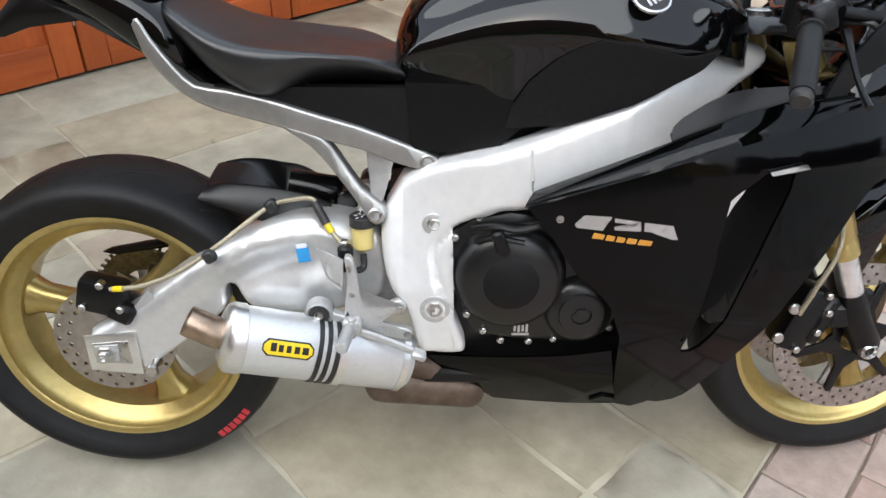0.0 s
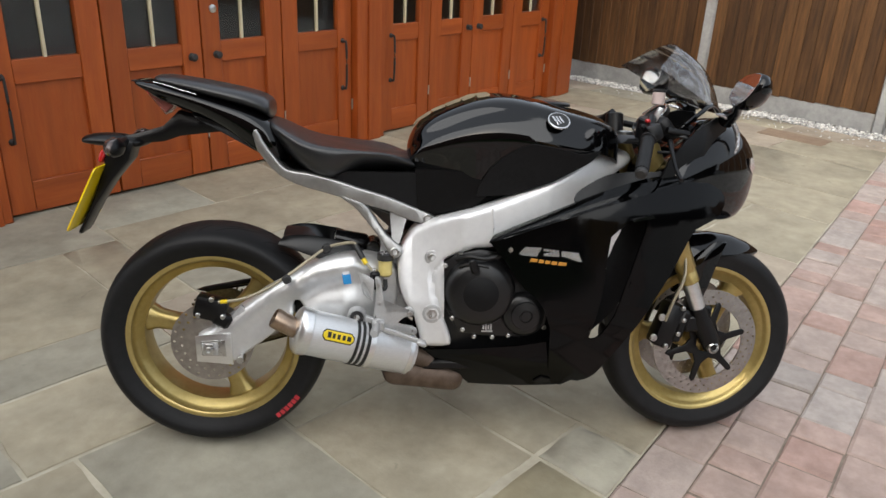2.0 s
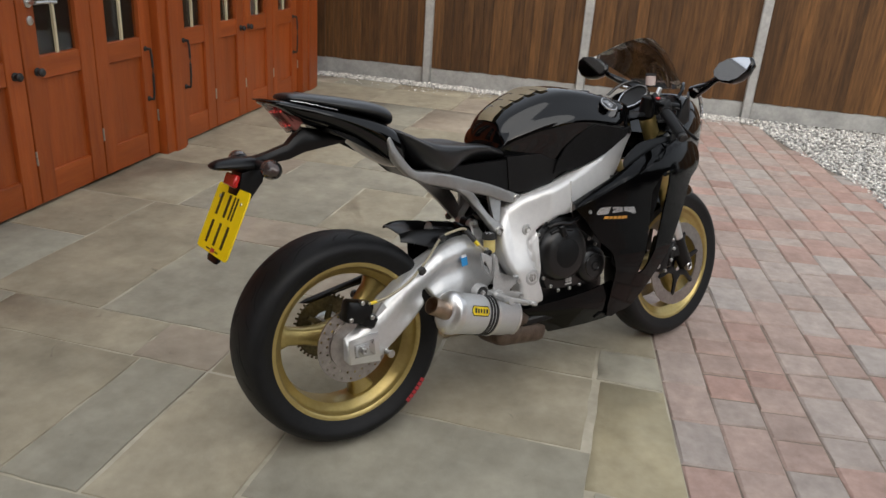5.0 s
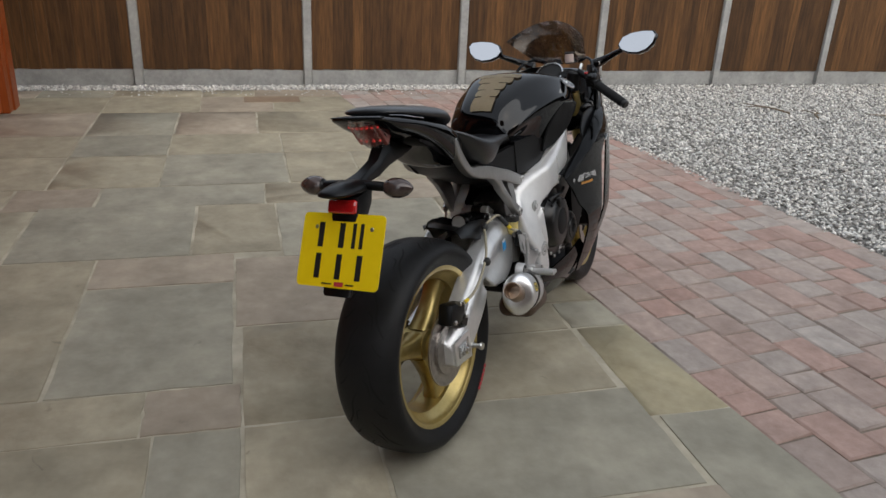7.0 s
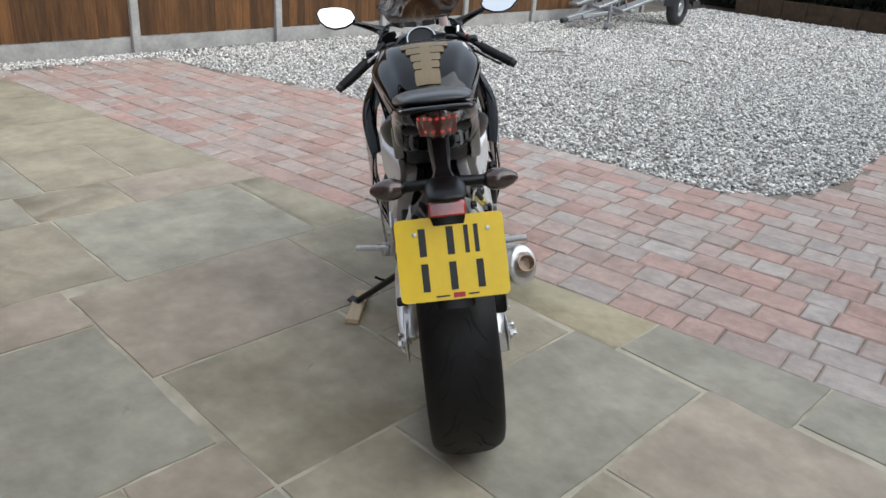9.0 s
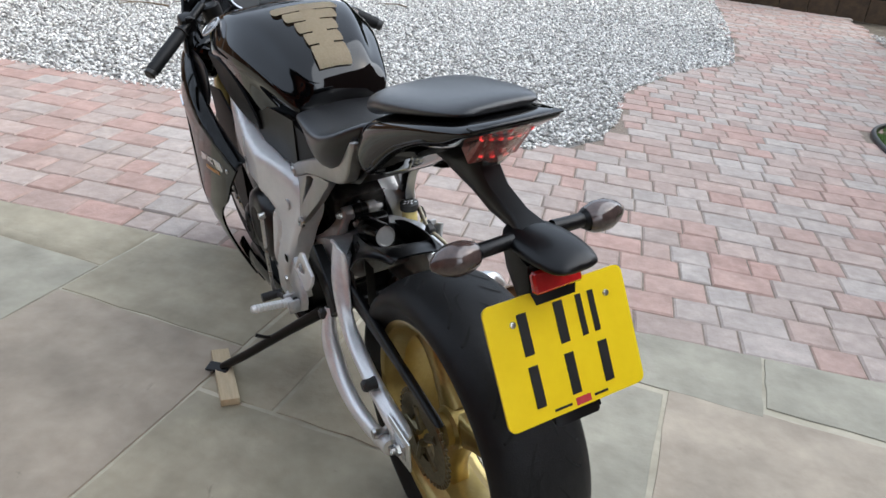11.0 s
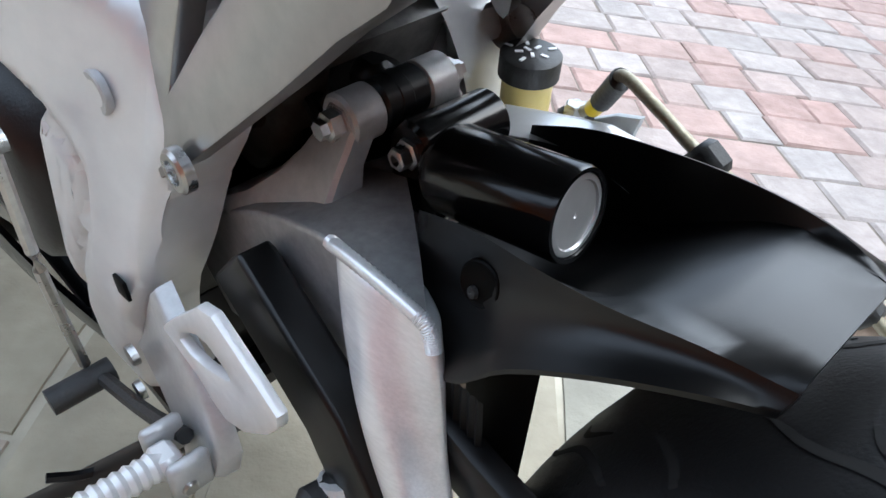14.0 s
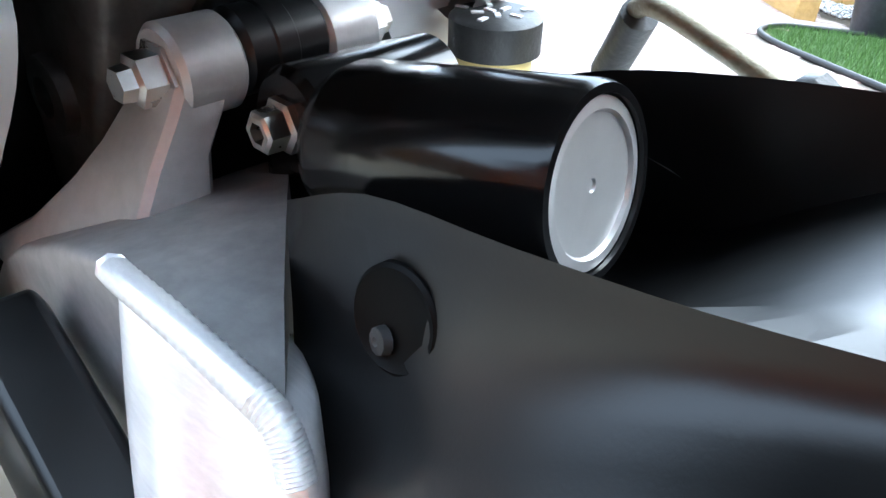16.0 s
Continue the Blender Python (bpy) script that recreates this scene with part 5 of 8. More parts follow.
PAD = [
    (-0.130, [(0, 1.020), (0.045, 1.018), (0.062, 1.012), (0.062, 1.006), (0, 1.004)]),
    (-0.110, [(0, 1.026), (0.055, 1.023), (0.080, 1.014), (0.078, 1.004), (0, 1.001)]),
    (-0.060, [(0, 1.022), (0.066, 1.019), (0.096, 1.006), (0.091, 0.990), (0, 0.986)]),
    (0.050, [(0, 1.004), (0.078, 1.001), (0.108, 0.984), (0.103, 0.963), (0, 0.958)]),
    (0.120, [(0, 0.990), (0.078, 0.987), (0.108, 0.970), (0.103, 0.946), (0, 0.94)]),
    (0.160, [(0, 0.976), (0.072, 0.973), (0.097, 0.956), (0.092, 0.925), (0, 0.92)]),
    (0.171, [(0, 0.955), (0.064, 0.952), (0.085, 0.944), (0.080, 0.918), (0, 0.91)]),
]
smooth_mod(bp("pillion_pad", crease_lines(half_loft(PAD), 5, {2: 0.35, 3: 0.5}), "vinyl", "black vinyl pillion seat pad", sharp=180), 2)
bm = tube([(-0.125, -0.070, 1.006), (-0.09, -0.085, 0.999), (-0.05, -0.096, 0.988), (-0.01, -0.102, 0.978)], 0.0008, 6, 4)
bp("pad_trim", bm, "chrome", "thin bright trim line under the pad")
SEAT = [
    (0.150, [(0, 0.925), (0.045, 0.924), (0.072, 0.921), (0.082, 0.916), (0.080, 0.905), (0.05, 0.89), (0, 0.885)]),
    (0.195, [(0, 0.907), (0.06, 0.906), (0.112, 0.903), (0.126, 0.896), (0.119, 0.872), (0.06, 0.84), (0, 0.83)]),
    (0.240, [(0, 0.884), (0.065, 0.882), (0.140, 0.876), (0.156, 0.866), (0.140, 0.822), (0.07, 0.79), (0, 0.79)]),
    (0.290, [(0, 0.866), (0.065, 0.861), (0.144, 0.862), (0.161, 0.853), (0.143, 0.781), (0.08, 0.772), (0, 0.772)]),
    (0.335, [(0, 0.856), (0.06, 0.850), (0.140, 0.857), (0.157, 0.850), (0.140, 0.772), (0.08, 0.768), (0, 0.768)]),
    (0.365, [(0, 0.850), (0.06, 0.844), (0.136, 0.854), (0.152, 0.847), (0.130, 0.796), (0.08, 0.78), (0, 0.775)]),
    (0.400, [(0, 0.844), (0.055, 0.838), (0.130, 0.851), (0.147, 0.845), (0.122, 0.818), (0.07, 0.79), (0, 0.78)]),
    (0.460, [(0, 0.836), (0.05, 0.831), (0.122, 0.846), (0.140, 0.841), (0.112, 0.815), (0.06, 0.79), (0, 0.78)]),
    (0.490, [(0, 0.834), (0.05, 0.829), (0.108, 0.840), (0.122, 0.834), (0.098, 0.808), (0.06, 0.788), (0, 0.78)]),
    (0.545, [(0, 0.833), (0.045, 0.826), (0.086, 0.818), (0.100, 0.806), (0.082, 0.791), (0.05, 0.784), (0, 0.78)]),
    (0.605, [(0, 0.834), (0.04, 0.825), (0.076, 0.805), (0.090, 0.795), (0.072, 0.787), (0.05, 0.782), (0, 0.78)]),
]
smooth_mod(bp("rider_seat", crease_lines(half_loft(SEAT), 7, {3: 0.85, 4: 0.25}), "vinyl", "black vinyl rider's seat", sharp=180), 2)
both("side_panel", mk([(0.24, 0.790), (0.55, 0.790), (0.572, 0.74), (0.575, 0.69), (0.50, 0.70), (0.42, 0.725), (0.33, 0.765)], lambda x, z: -0.108 - 0.03 * (z - 0.7), 0.02), "matt_black", "matt black panel below the seat")
bp("undertray", prism([(-0.03, 0.930), (0.12, 0.880), (0.2, 0.81), (0.24, 0.775), (0.38, 0.745), (0.52, 0.71), (0.50, 0.665), (0.43, 0.69), (0.36, 0.715), (0.25, 0.760), (0.17, 0.818), (0.07, 0.882), (-0.02, 0.915)], -0.088, 0.088, 0.01), "satin_black", "black plastic undertray")

# tail lamp: lens over a dark bowl with red light points
LT, LB = (-0.168, 1.000), (-0.104, 0.918)
bm = bmesh.new()
rows = []
for k in range(5):
    f = k / 4
    x, z = LT[0] + (LB[0] - LT[0]) * f, LT[1] + (LB[1] - LT[1]) * f
    w = 0.058 - 0.018 * f ** 1.2
    rows.append([bm.verts.new((x - 0.010 * (1 - (s / 6) ** 2) + 0.012 * (abs(s) / 6) ** 2, s / 6 * w, z + 0.008 * (abs(s) / 6) ** 2)) for s in range(-6, 7)])
for a, b in zip(rows, rows[1:]):
    for i in range(12):
        bm.faces.new((a[i], a[i + 1], b[i + 1], b[i]))
bmesh.ops.solidify(bm, geom=list(bm.faces), thickness=0.003)
lamp = bp("tail_lamp", bm, "lens_clear", "clear and red LED tail lamp lens", sharp=60)
lamp.visible_shadow = False
bm = bmesh.new()
add_prism(bm, [(-0.162, 0.996), (-0.156, 0.990), (-0.104, 0.926), (-0.085, 0.944), (-0.06, 0.985)], -0.044, 0.044, 0.003)
bp("lamp_bowl", bm, "lamp_back", "brownish lamp reflector", lamp)
for f, ys in ((0.25, (-0.042, -0.028, -0.014, 0.0, 0.014, 0.028, 0.042)), (0.72, (-0.028, -0.010, 0.010, 0.028))):
    for y in ys:
        x, z = LT[0] + (LB[0] - LT[0]) * f + 0.005 + 2.5 * y * y, LT[1] + (LB[1] - LT[1]) * f
        bp("led", lathe((x, y, z), (x - 9, y, z + 4), [(0, 0), (0, 0.0045), (0.003, 0.0035), (0.004, 0)], 10), "led", "red glowing light point", lamp)
bm = bmesh.new()
add_box(bm, (-0.166, 0, 1.0065), (0.02, 0.15, 0.003), 0.001, (0, 5, 0))
bp("lamp_visor", bm, "satin_black", "", lamp)

# number plate hanger
secs = []
for x, z, w, h in ((0.05, 0.886, 0.020, 0.006), (0.0, 0.894, 0.024, 0.020), (-0.075, 0.898, 0.026, 0.034), (-0.12, 0.868, 0.022, 0.020), (-0.18, 0.856, 0.020, 0.014), (-0.22, 0.848, 0.030, 0.013)):
    secs.append([Vector((x, y * w, z + q * h)) for y, q in ((-1, -0.4), (-0.7, -1), (0.7, -1), (1, -0.4), (1, 0.4), (0.7, 1), (-0.7, 1), (-1, 0.4))])
bp("plate_hanger", loft(secs), "satin_black", "black plastic plate hanger arm", sharp=45)
BODY = [
    (-0.165, [(0, 0.854), (0.018, 0.853), (0.026, 0.845), (0.02, 0.836), (0, 0.834)]),
    (-0.205, [(0, 0.863), (0.030, 0.860), (0.048, 0.846), (0.040, 0.828), (0, 0.824)]),
    (-0.260, [(0, 0.870), (0.034, 0.866), (0.054, 0.848), (0.044, 0.834), (0, 0.830)]),
    (-0.310, [(0, 0.866), (0.030, 0.862), (0.047, 0.849), (0.039, 0.839), (0, 0.837)]),
    (-0.332, [(0, 0.855), (0.022, 0.853), (0.033, 0.848), (0.03, 0.843), (0, 0.841)]),
]
smooth_mod(bp("plate_lamp_body", half_loft(BODY), "satin_black", "black moulded plate lamp housing", sharp=180), 2)
bp("plate_bracket", prism([(-0.19, 0.848), (-0.205, 0.80), (-0.252, 0.745), (-0.300, 0.675), (-0.344, 0.598), (-0.352, 0.600), (-0.30, 0.71), (-0.272, 0.79), (-0.262, 0.83)], -0.042, 0.042, 0.008), "satin_black", "black plate bracket")
PT, PB = Vector((-0.268, 0, 0.788)), Vector((-0.350, 0, 0.622))
PU = (PT - PB).normalized()
PN = Vector((-PU.z, 0, PU.x))
PM = Matrix(((0, PU.x, PN.x, 0), (-1, 0, 0, 0), (0, PU.z, PN.z, 0), (0, 0, 0, 1)))
PM.translation = (PT + PB) / 2
bm = bmesh.new()
W, H, rc = 0.121, 0.0925, 0.012
o = []
for sx, sy, a0 in ((1, 1, 0), (-1, 1, 90), (-1, -1, 180), (1, -1, 270)):
    for k in range(4):
        a = radians(a0 + 30 * k)
        o.append((sx * (W - rc) + rc * math.cos(a), sy * (H - rc) + rc * math.sin(a)))
lo, hi = [bm.verts.new((x, y, -0.002)) for x, y in o], [bm.verts.new((x, y, 0.002)) for x, y in o]
bm.faces.new(lo[::-1]), bm.faces.new(hi)
for k in range(16):
    bm.faces.new((lo[k], lo[(k + 1) % 16], hi[(k + 1) % 16], hi[k]))
plate = bp("number_plate", bm, "plate", "yellow rear number plate with black bars", xf=PM)
for x, y, w, h in ((-0.062, 0.038, 0.016, 0.062), (0.000, 0.038, 0.016, 0.062), (0.036, 0.038, 0.010, 0.062), (0.058, 0.038, 0.010, 0.062), (-0.062, -0.040, 0.016, 0.062), (0.000, -0.040, 0.016, 0.062), (0.060, -0.040, 0.016, 0.062)):
    bp("plain_bar", box((x, y, 0.0024), (w, h, 0.0012)), "ink", "plain black bar", plate, xf=PM)
for x in (-0.078, 0.085):
    bp("plate_screw", lathe((x, 0.057, 0.002), (x, 0.057, 9), [(0, 0), (0, 0.0055), (0.002, 0.0045), (0.003, 0)], 12), "bolt", "", plate, xf=PM)
bm = box((0.008, -0.083, 0.0026), (0.026, 0.011, 0.001))
bp("plate_badge", bm, "red_print", "small red rectangle", plate, xf=PM)
for x, w in ((-0.028, 0.030), (0.040, 0.024)):
    bp("small_print", box((x, -0.083, 0.0026), (w, 0.0035, 0.001)), "ink", "unreadable small print", plate, xf=PM)
bp("red_reflector", box((-0.276, 0, 0.808), (0.014, 0.082, 0.034), 0.004, (0, 22, 0)), "red", "red rear reflector")


def indicator():
    bm = tube([(-0.215, -0.035, 0.848), (-0.215, -0.07, 0.846), (-0.212, -0.095, 0.844)], 0.012, 10, 3)
    return bm


def indicator_lens():
    return lathe((-0.212, -0.088, 0.843), (-0.200, -9, 0.80), [(0, 0), (0.0, 0.012), (0.012, 0.019), (0.03, 0.024), (0.048, 0.0235), (0.065, 0.017), (0.078, 0.006), (0.080, 0)], 20)


for s, st in zip((1, -1), both("indicator_stalk", indicator, "satin_black", "black indicator stalk")):
    ob = bp("indicator_body", indicator_lens(), "satin_black", "", st, side=s)
    bm = lathe((-0.2135, -0.096, 0.843), (-0.2015, -9, 0.80), [(0, 0.0185), (0.012, 0.0235), (0.022, 0.0252), (0.038, 0.0248), (0.057, 0.0175), (0.070, 0.007), (0.073, 0)], 20)
    bmesh.ops.bisect_plane(bm, geom=list(bm.verts) + list(bm.edges) + list(bm.faces), plane_co=(-0.210, 0, 0.84), plane_no=(1, 0, -0.25), clear_outer=True)
    bp("indicator_lens", bm, "amber", "smoky amber indicator lens", st, side=s)

# -- tank --
def tank_station(x, zt, w, zb, low=1.0):
    """A section: a domed top to a shoulder, a step, an upward-facing side panel, then the tuck to the knees."""
    t = float(np.interp(x, [0.60, 0.72], [0.74, 1.0]))
    f = float(np.interp(x, [0.55, 0.75, 0.95], [0.60, 0.64, 0.80]))
    step = float(np.interp(x, [0.60, 0.75, 0.90], [0.030, 0.030, 0.008]))
    tuck = max(zt - 0.15 * low, zb + 0.03)
    return (x, [(0, zt), (0.35 * w, zt - 0.003), (f * w, zt - 0.013), ((f + 0.08) * w, zt - 0.013 - step * low), (0.96 * w, zt - 0.075 * low), (w * (0.5 + 0.5 * t), zt - 0.105 * low), (0.92 * w * t, tuck), (0.80 * w * t, zb + 0.015), (0.6 * w * t, zb), (0, zb)])


TANK = [tank_station(*r) for r in (
    (0.526, 0.846, 0.085, 0.770, 0.4), (0.536, 0.880, 0.116, 0.740, 0.6), (0.556, 0.916, 0.136, 0.715, 0.8), (0.600, 0.946, 0.152, 0.70), (0.650, 0.968, 0.164, 0.70), (0.704, 0.989, 0.176, 0.71), (0.774, 1.001, 0.188, 0.73),
    (0.846, 0.993, 0.194, 0.76), (0.920, 0.975, 0.192, 0.79), (0.985, 0.960, 0.180, 0.82), (1.045, 0.946, 0.150, 0.84), (1.085, 0.925, 0.115, 0.85), (1.105, 0.895, 0.08, 0.855))]
smooth_mod(bp("fuel_tank", crease_lines(half_loft(TANK), 10, {2: 0.45, 3: 0.3, 5: 0.25}), "gloss_black", "glossy black fuel tank", sharp=180), 2)


def tank_y(x, z):
    zt, w = interp([r[0] for r in TANK], [r[1][0][1] for r in TANK])(x), interp([r[0] for r in TANK], [r[1][4][0] / 0.96 for r in TANK])(x)
    return -w * float(np.interp(zt - z, [0, 0.003, 0.013, 0.040, 0.075, 0.105, 0.150, 0.25], [0.0, 0.35, 0.68, 0.77, 0.95, 0.99, 0.92, 0.82]))


# matt knee panels
KNEE = [(0.705, 0.735), (0.712, 0.77), (0.735, 0.81), (0.770, 0.845), (0.802, 0.866), (0.842, 0.880), (0.90, 0.872), (0.966, 0.856), (1.03, 0.862), (1.0, 0.835), (0.90, 0.78), (0.80, 0.745)]
both("knee_panel", mk(KNEE, lambda x, z: tank_y(x, z) - 0.004, 0.006, 0.02), "matt_black", "matt black knee panel", sharp=50)
both("tank_lower_cover", mk([(0.545, 0.80), (0.60, 0.80), (0.70, 0.80), (0.74, 0.745), (0.70, 0.705), (0.62, 0.685), (0.555, 0.69)], lambda x, z: -np.interp(x, [0.55, 0.65, 0.74], [0.112, 0.128, 0.150]) - 0.02 * (z - 0.7), 0.02), "satin_black", "black lower tank cover")
# tank pad, a ribbed spine on the rider's end
bm = bmesh.new()


def top_z(x):
    return interp([r[0] for r in TANK], [r[1][0][1] for r in TANK])(x)


for x0, x1, w in ((0.548, 0.592, 0.040), (0.596, 0.629, 0.042), (0.633, 0.669, 0.048), (0.673, 0.706, 0.062), (0.71, 0.744, 0.078), (0.550, 0.742, 0.017)):
    cols = []
    for i in range(5):
        x = x0 + (x1 - x0) * i / 4
        row = []
        for s in np.linspace(-1, 1, 9):
            y = s * w * (1 - 0.06 * (i == 0 or i == 4))
            yy = abs(y)
            tw = interp([r[0] for r in TANK], [r[1][4][0] / 0.96 for r in TANK])(x)
            z = top_z(x) - np.interp(yy / tw, [0, 0.35, 0.62, 0.70], [0, 0.003, 0.013, 0.040])
            row.append(bm.verts.new((x - 0.004 * np.interp(x, [0.55, 0.65], [1, 0.4]), y, z + 0.003)))
        cols.append(row)
    for a, b in zip(cols, cols[1:]):
        for i in range(8):
            bm.faces.new((a[i], a[i + 1], b[i + 1], b[i]))
bmesh.ops.solidify(bm, geom=list(bm.faces), thickness=0.003)
bp("tank_pad", bm, "pad_tan", "tan mesh tank protector pad", sharp=50)
# round wing badge
for s in (1, -1):
    c = Vector((0.905, -0.178, 0.938))
    nrm = Vector((0.05, -0.62, 0.78))
    bm = lathe(c, c + nrm, [(0, 0), (0, 0.029), (0.004, 0.029), (0.005, 0.026), (0.003, 0.0255)], 32)
    ob = bp("tank_badge", bm, "decal_silver", "round silver badge ring", side=s)
    bm = lathe(c + nrm * 0.001, c + nrm, [(0, 0), (0, 0.026), (0.0025, 0.026), (0.0025, 0)], 32)
    bp("badge_face", bm, "ink", "", ob, side=s)
    m4, _ = along(c + nrm * 0.004, c + nrm)
    bm = bmesh.new()
    for k, (yy, ll) in enumerate(((0.009, 0.034), (0.001, 0.030), (-0.007, 0.024))):
        t = bmesh.new()
        add_box(t, (0.002 * k, yy, 0), (ll, 0.005, 0.0012), 0.0005, (0, 0, 18))
        t.transform(m4 @ Matrix.Rotation(radians(90), 4, "Z"))
        join(bm, t)
    bp("badge_wing", bm, "decal_silver", "", ob, side=s)
bp("filler_cap", lathe((0.93, 0, 0.968), (0.945, 0, 1.2), [(0, 0), (0, 0.045), (0.006, 0.045), (0.009, 0.040), (0.009, 0)], 28), "satin_black", "black fuel filler cap")

# -- fairing --
FAIR = np.polyfit([0.70, 0.85, 1.0, 1.15, 1.25, 1.35, 1.45], [0.206, 0.238, 0.252, 0.246, 0.228, 0.190, 0.13], 4)


def fair_y(x, z):
    y = float(np.polyval(FAIR, x))
    y -= 1.1 * max(0, z - 0.70) ** 1.6
    y -= 0.55 * max(0, 0.45 - z) ** 1.35
    return -y


SIDE = [(0.736, 0.630), (0.88, 0.686), (0.98, 0.722), (1.100, 0.757), (1.096, 0.72), (1.086, 0.692), (1.058, 0.668), (1.034, 0.634), (1.038, 0.56), (1.030, 0.48), (1.014, 0.42), (0.998, 0.372), (0.985, 0.300), (0.985, 0.225), (0.933, 0.215), (0.912, 0.32), (0.905, 0.40), (0.894, 0.44), (0.867, 0.480), (0.83, 0.51), (0.80, 0.55), (0.770, 0.595)]
LEAD = [(1.100, 0.757), (1.18, 0.785), (1.27, 0.80), (1.36, 0.765), (1.373, 0.725), (1.338, 0.689), (1.283, 0.667), (1.250, 0.61), (1.224, 0.556), (1.178, 0.475), (1.140, 0.405), (1.096, 0.330), (1.062, 0.265), (1.035, 0.232), (0.985, 0.225), (0.985, 0.300), (0.998, 0.372), (1.020, 0.366), (1.044, 0.380), (1.074, 0.44), (1.100, 0.505), (1.128, 0.58), (1.143, 0.64), (1.148, 0.69), (1.140, 0.712), (1.086, 0.692), (1.096, 0.72)]
for nm, o, f in (("side_fairing", SIDE, fair_y), ("front_fairing_edge", LEAD, lambda x, z: fair_y(x, z) + 0.004)):
    for ob in both(nm, mk(rounded(o, 2), f, 0.006, 0.025), "panel_black", "glossy black side fairing", sharp=50):
        b = ob.modifiers.new("edge", "BEVEL")
        b.width, b.segments, b.limit_method, b.angle_limit = 0.002, 2, "ANGLE", radians(50)
# upper edge that folds in to the frame
def lip():
    bm = bmesh.new()
    outer = spline([(x, 0, z) for x, z in ((0.734, 0.626), (0.80, 0.651), (0.88, 0.682), (0.98, 0.718), (1.06, 0.742), (1.13, 0.763), (1.20, 0.782), (1.27, 0.797))], 5)
    inner = spline([(x, 0, z) for x, z in ((0.752, 0.638), (0.80, 0.664), (0.88, 0.701), (0.97, 0.741), (1.05, 0.771), (1.13, 0.793), (1.20, 0.803), (1.27, 0.804))], 5)
    rows = []
    for o, i in zip(outer, inner):
        y = fair_y(o.x, o.z)
        rows.append([bm.verts.new((o.x, y - 0.002, o.z)), bm.verts.new((o.x * 0.8 + i.x * 0.2, y + 0.003, o.z * 0.75 + i.z * 0.25 + 0.004)), bm.verts.new(((o.x + i.x) / 2, y + 0.012, (o.z + i.z) / 2 + 0.006)), bm.verts.new((i.x, y + 0.030, i.z + 0.004)), bm.verts.new((i.x, y + 0.036, i.z + 0.001)), bm.verts.new((i.x, y + 0.046, i.z - 0.02))])
    for a, b in zip(rows, rows[1:]):
        for i in range(5):
            bm.faces.new((a[i], a[i + 1], b[i + 1], b[i]))
    bmesh.ops.solidify(bm, geom=list(bm.faces), thickness=0.003)
    return bm


both("fairing_lip", lip, "gloss_black", sharp=60)
both("fairing_infill", mk(rounded([(0.955, 0.735), (0.958, 0.758), (0.985, 0.778), (1.035, 0.803), (1.09, 0.812), (1.16, 0.815), (1.22, 0.812), (1.24, 0.79), (1.10, 0.765), (1.0, 0.735)], 2), lambda x, z: -0.208 + 0.35 * (z - 0.75), 0.006), "satin_black", "satin black fairing infill", sharp=50)
# silver lettering band and orange script as plain shapes
def decal(pts, f=fair_y, off=0.0012):
    return lambda: shell(pts, lambda x, z: f(x, z) - off, 0.001, 0.03)


CB = [[(0.812, 0.606), (0.826, 0.622), (0.868, 0.622), (0.866, 0.616), (0.832, 0.615), (0.825, 0.606), (0.858, 0.603), (0.856, 0.598), (0.816, 0.600)],
      [(0.872, 0.620), (0.912, 0.616), (0.914, 0.600), (0.874, 0.600), (0.873, 0.606), (0.902, 0.606), (0.902, 0.611), (0.873, 0.613)],
      [(0.918, 0.615), (0.962, 0.611), (0.960, 0.604), (0.940, 0.602), (0.972, 0.588), (0.962, 0.588), (0.928, 0.600), (0.919, 0.600)]]
for pts in CB:
    bp("silver_decal", decal(pts)(), "decal_silver", "silver emblem shape", side=1)
    bp("silver_decal", decal(pts)(), "decal_silver", "silver emblem shape", side=-1)
for k, (a, b) in enumerate(((0.840, 0.858), (0.861, 0.874), (0.877, 0.890), (0.893, 0.908), (0.911, 0.932))):
    z = 0.590 - 0.10 * (a - 0.84)
    for s in (1, -1):
        bp("script_decal", decal([(a, z - 0.006), (a + 0.003, z + 0.003), (b + 0.002, z + 0.001), (b, z - 0.007)])(), "orange", "orange script shape", side=s)
both("fairing_screw", lambda: lathe((0.790, fair_y(0.79, 0.61) + 0.002, 0.612), (0.790, -9, 0.612), [(0, 0), (0, 0.007), (0.004, 0.006), (0.004, 0)], 12), "bolt")
# pale piece that imitates sky reflected on the curved duct edge
both("duct_edge", lambda: shell(rounded([(1.038, 0.625), (1.052, 0.652), (1.076, 0.668), (1.066, 0.632), (1.058, 0.590), (1.048, 0.552)], 2), lambda x, z: -0.212 - 0.35 * (z - 0.62), 0.004, 0.03), "heel_silver", "sky reflection on an air duct edge, made as a pale piece")
both("fairing_inlet", mk([(1.095, 0.700), (1.15, 0.712), (1.158, 0.704), (1.10, 0.694)], lambda x, z: fair_y(x, z) - 0.003, 0.004), "chrome", "bright inlet edge")
both("inner_fairing", mk([(0.98, 0.68), (1.10, 0.72), (1.22, 0.70), (1.18, 0.56), (1.10, 0.42), (1.02, 0.34), (0.97, 0.40)], lambda x, z: -0.15, 0.006), "matt_black", "matt black inner panel")
both("inner_screw", lambda: lathe((1.060, -0.152, 0.545), (1.060, -9, 0.545), [(0, 0), (0, 0.009), (0.008, 0.008), (0.008, 0)], 10), "bolt")
bp("radiator", box((1.075, 0, 0.53), (0.05, 0.27, 0.34), 0.01, (0, -14, 0)), "satin_black", "black radiator")


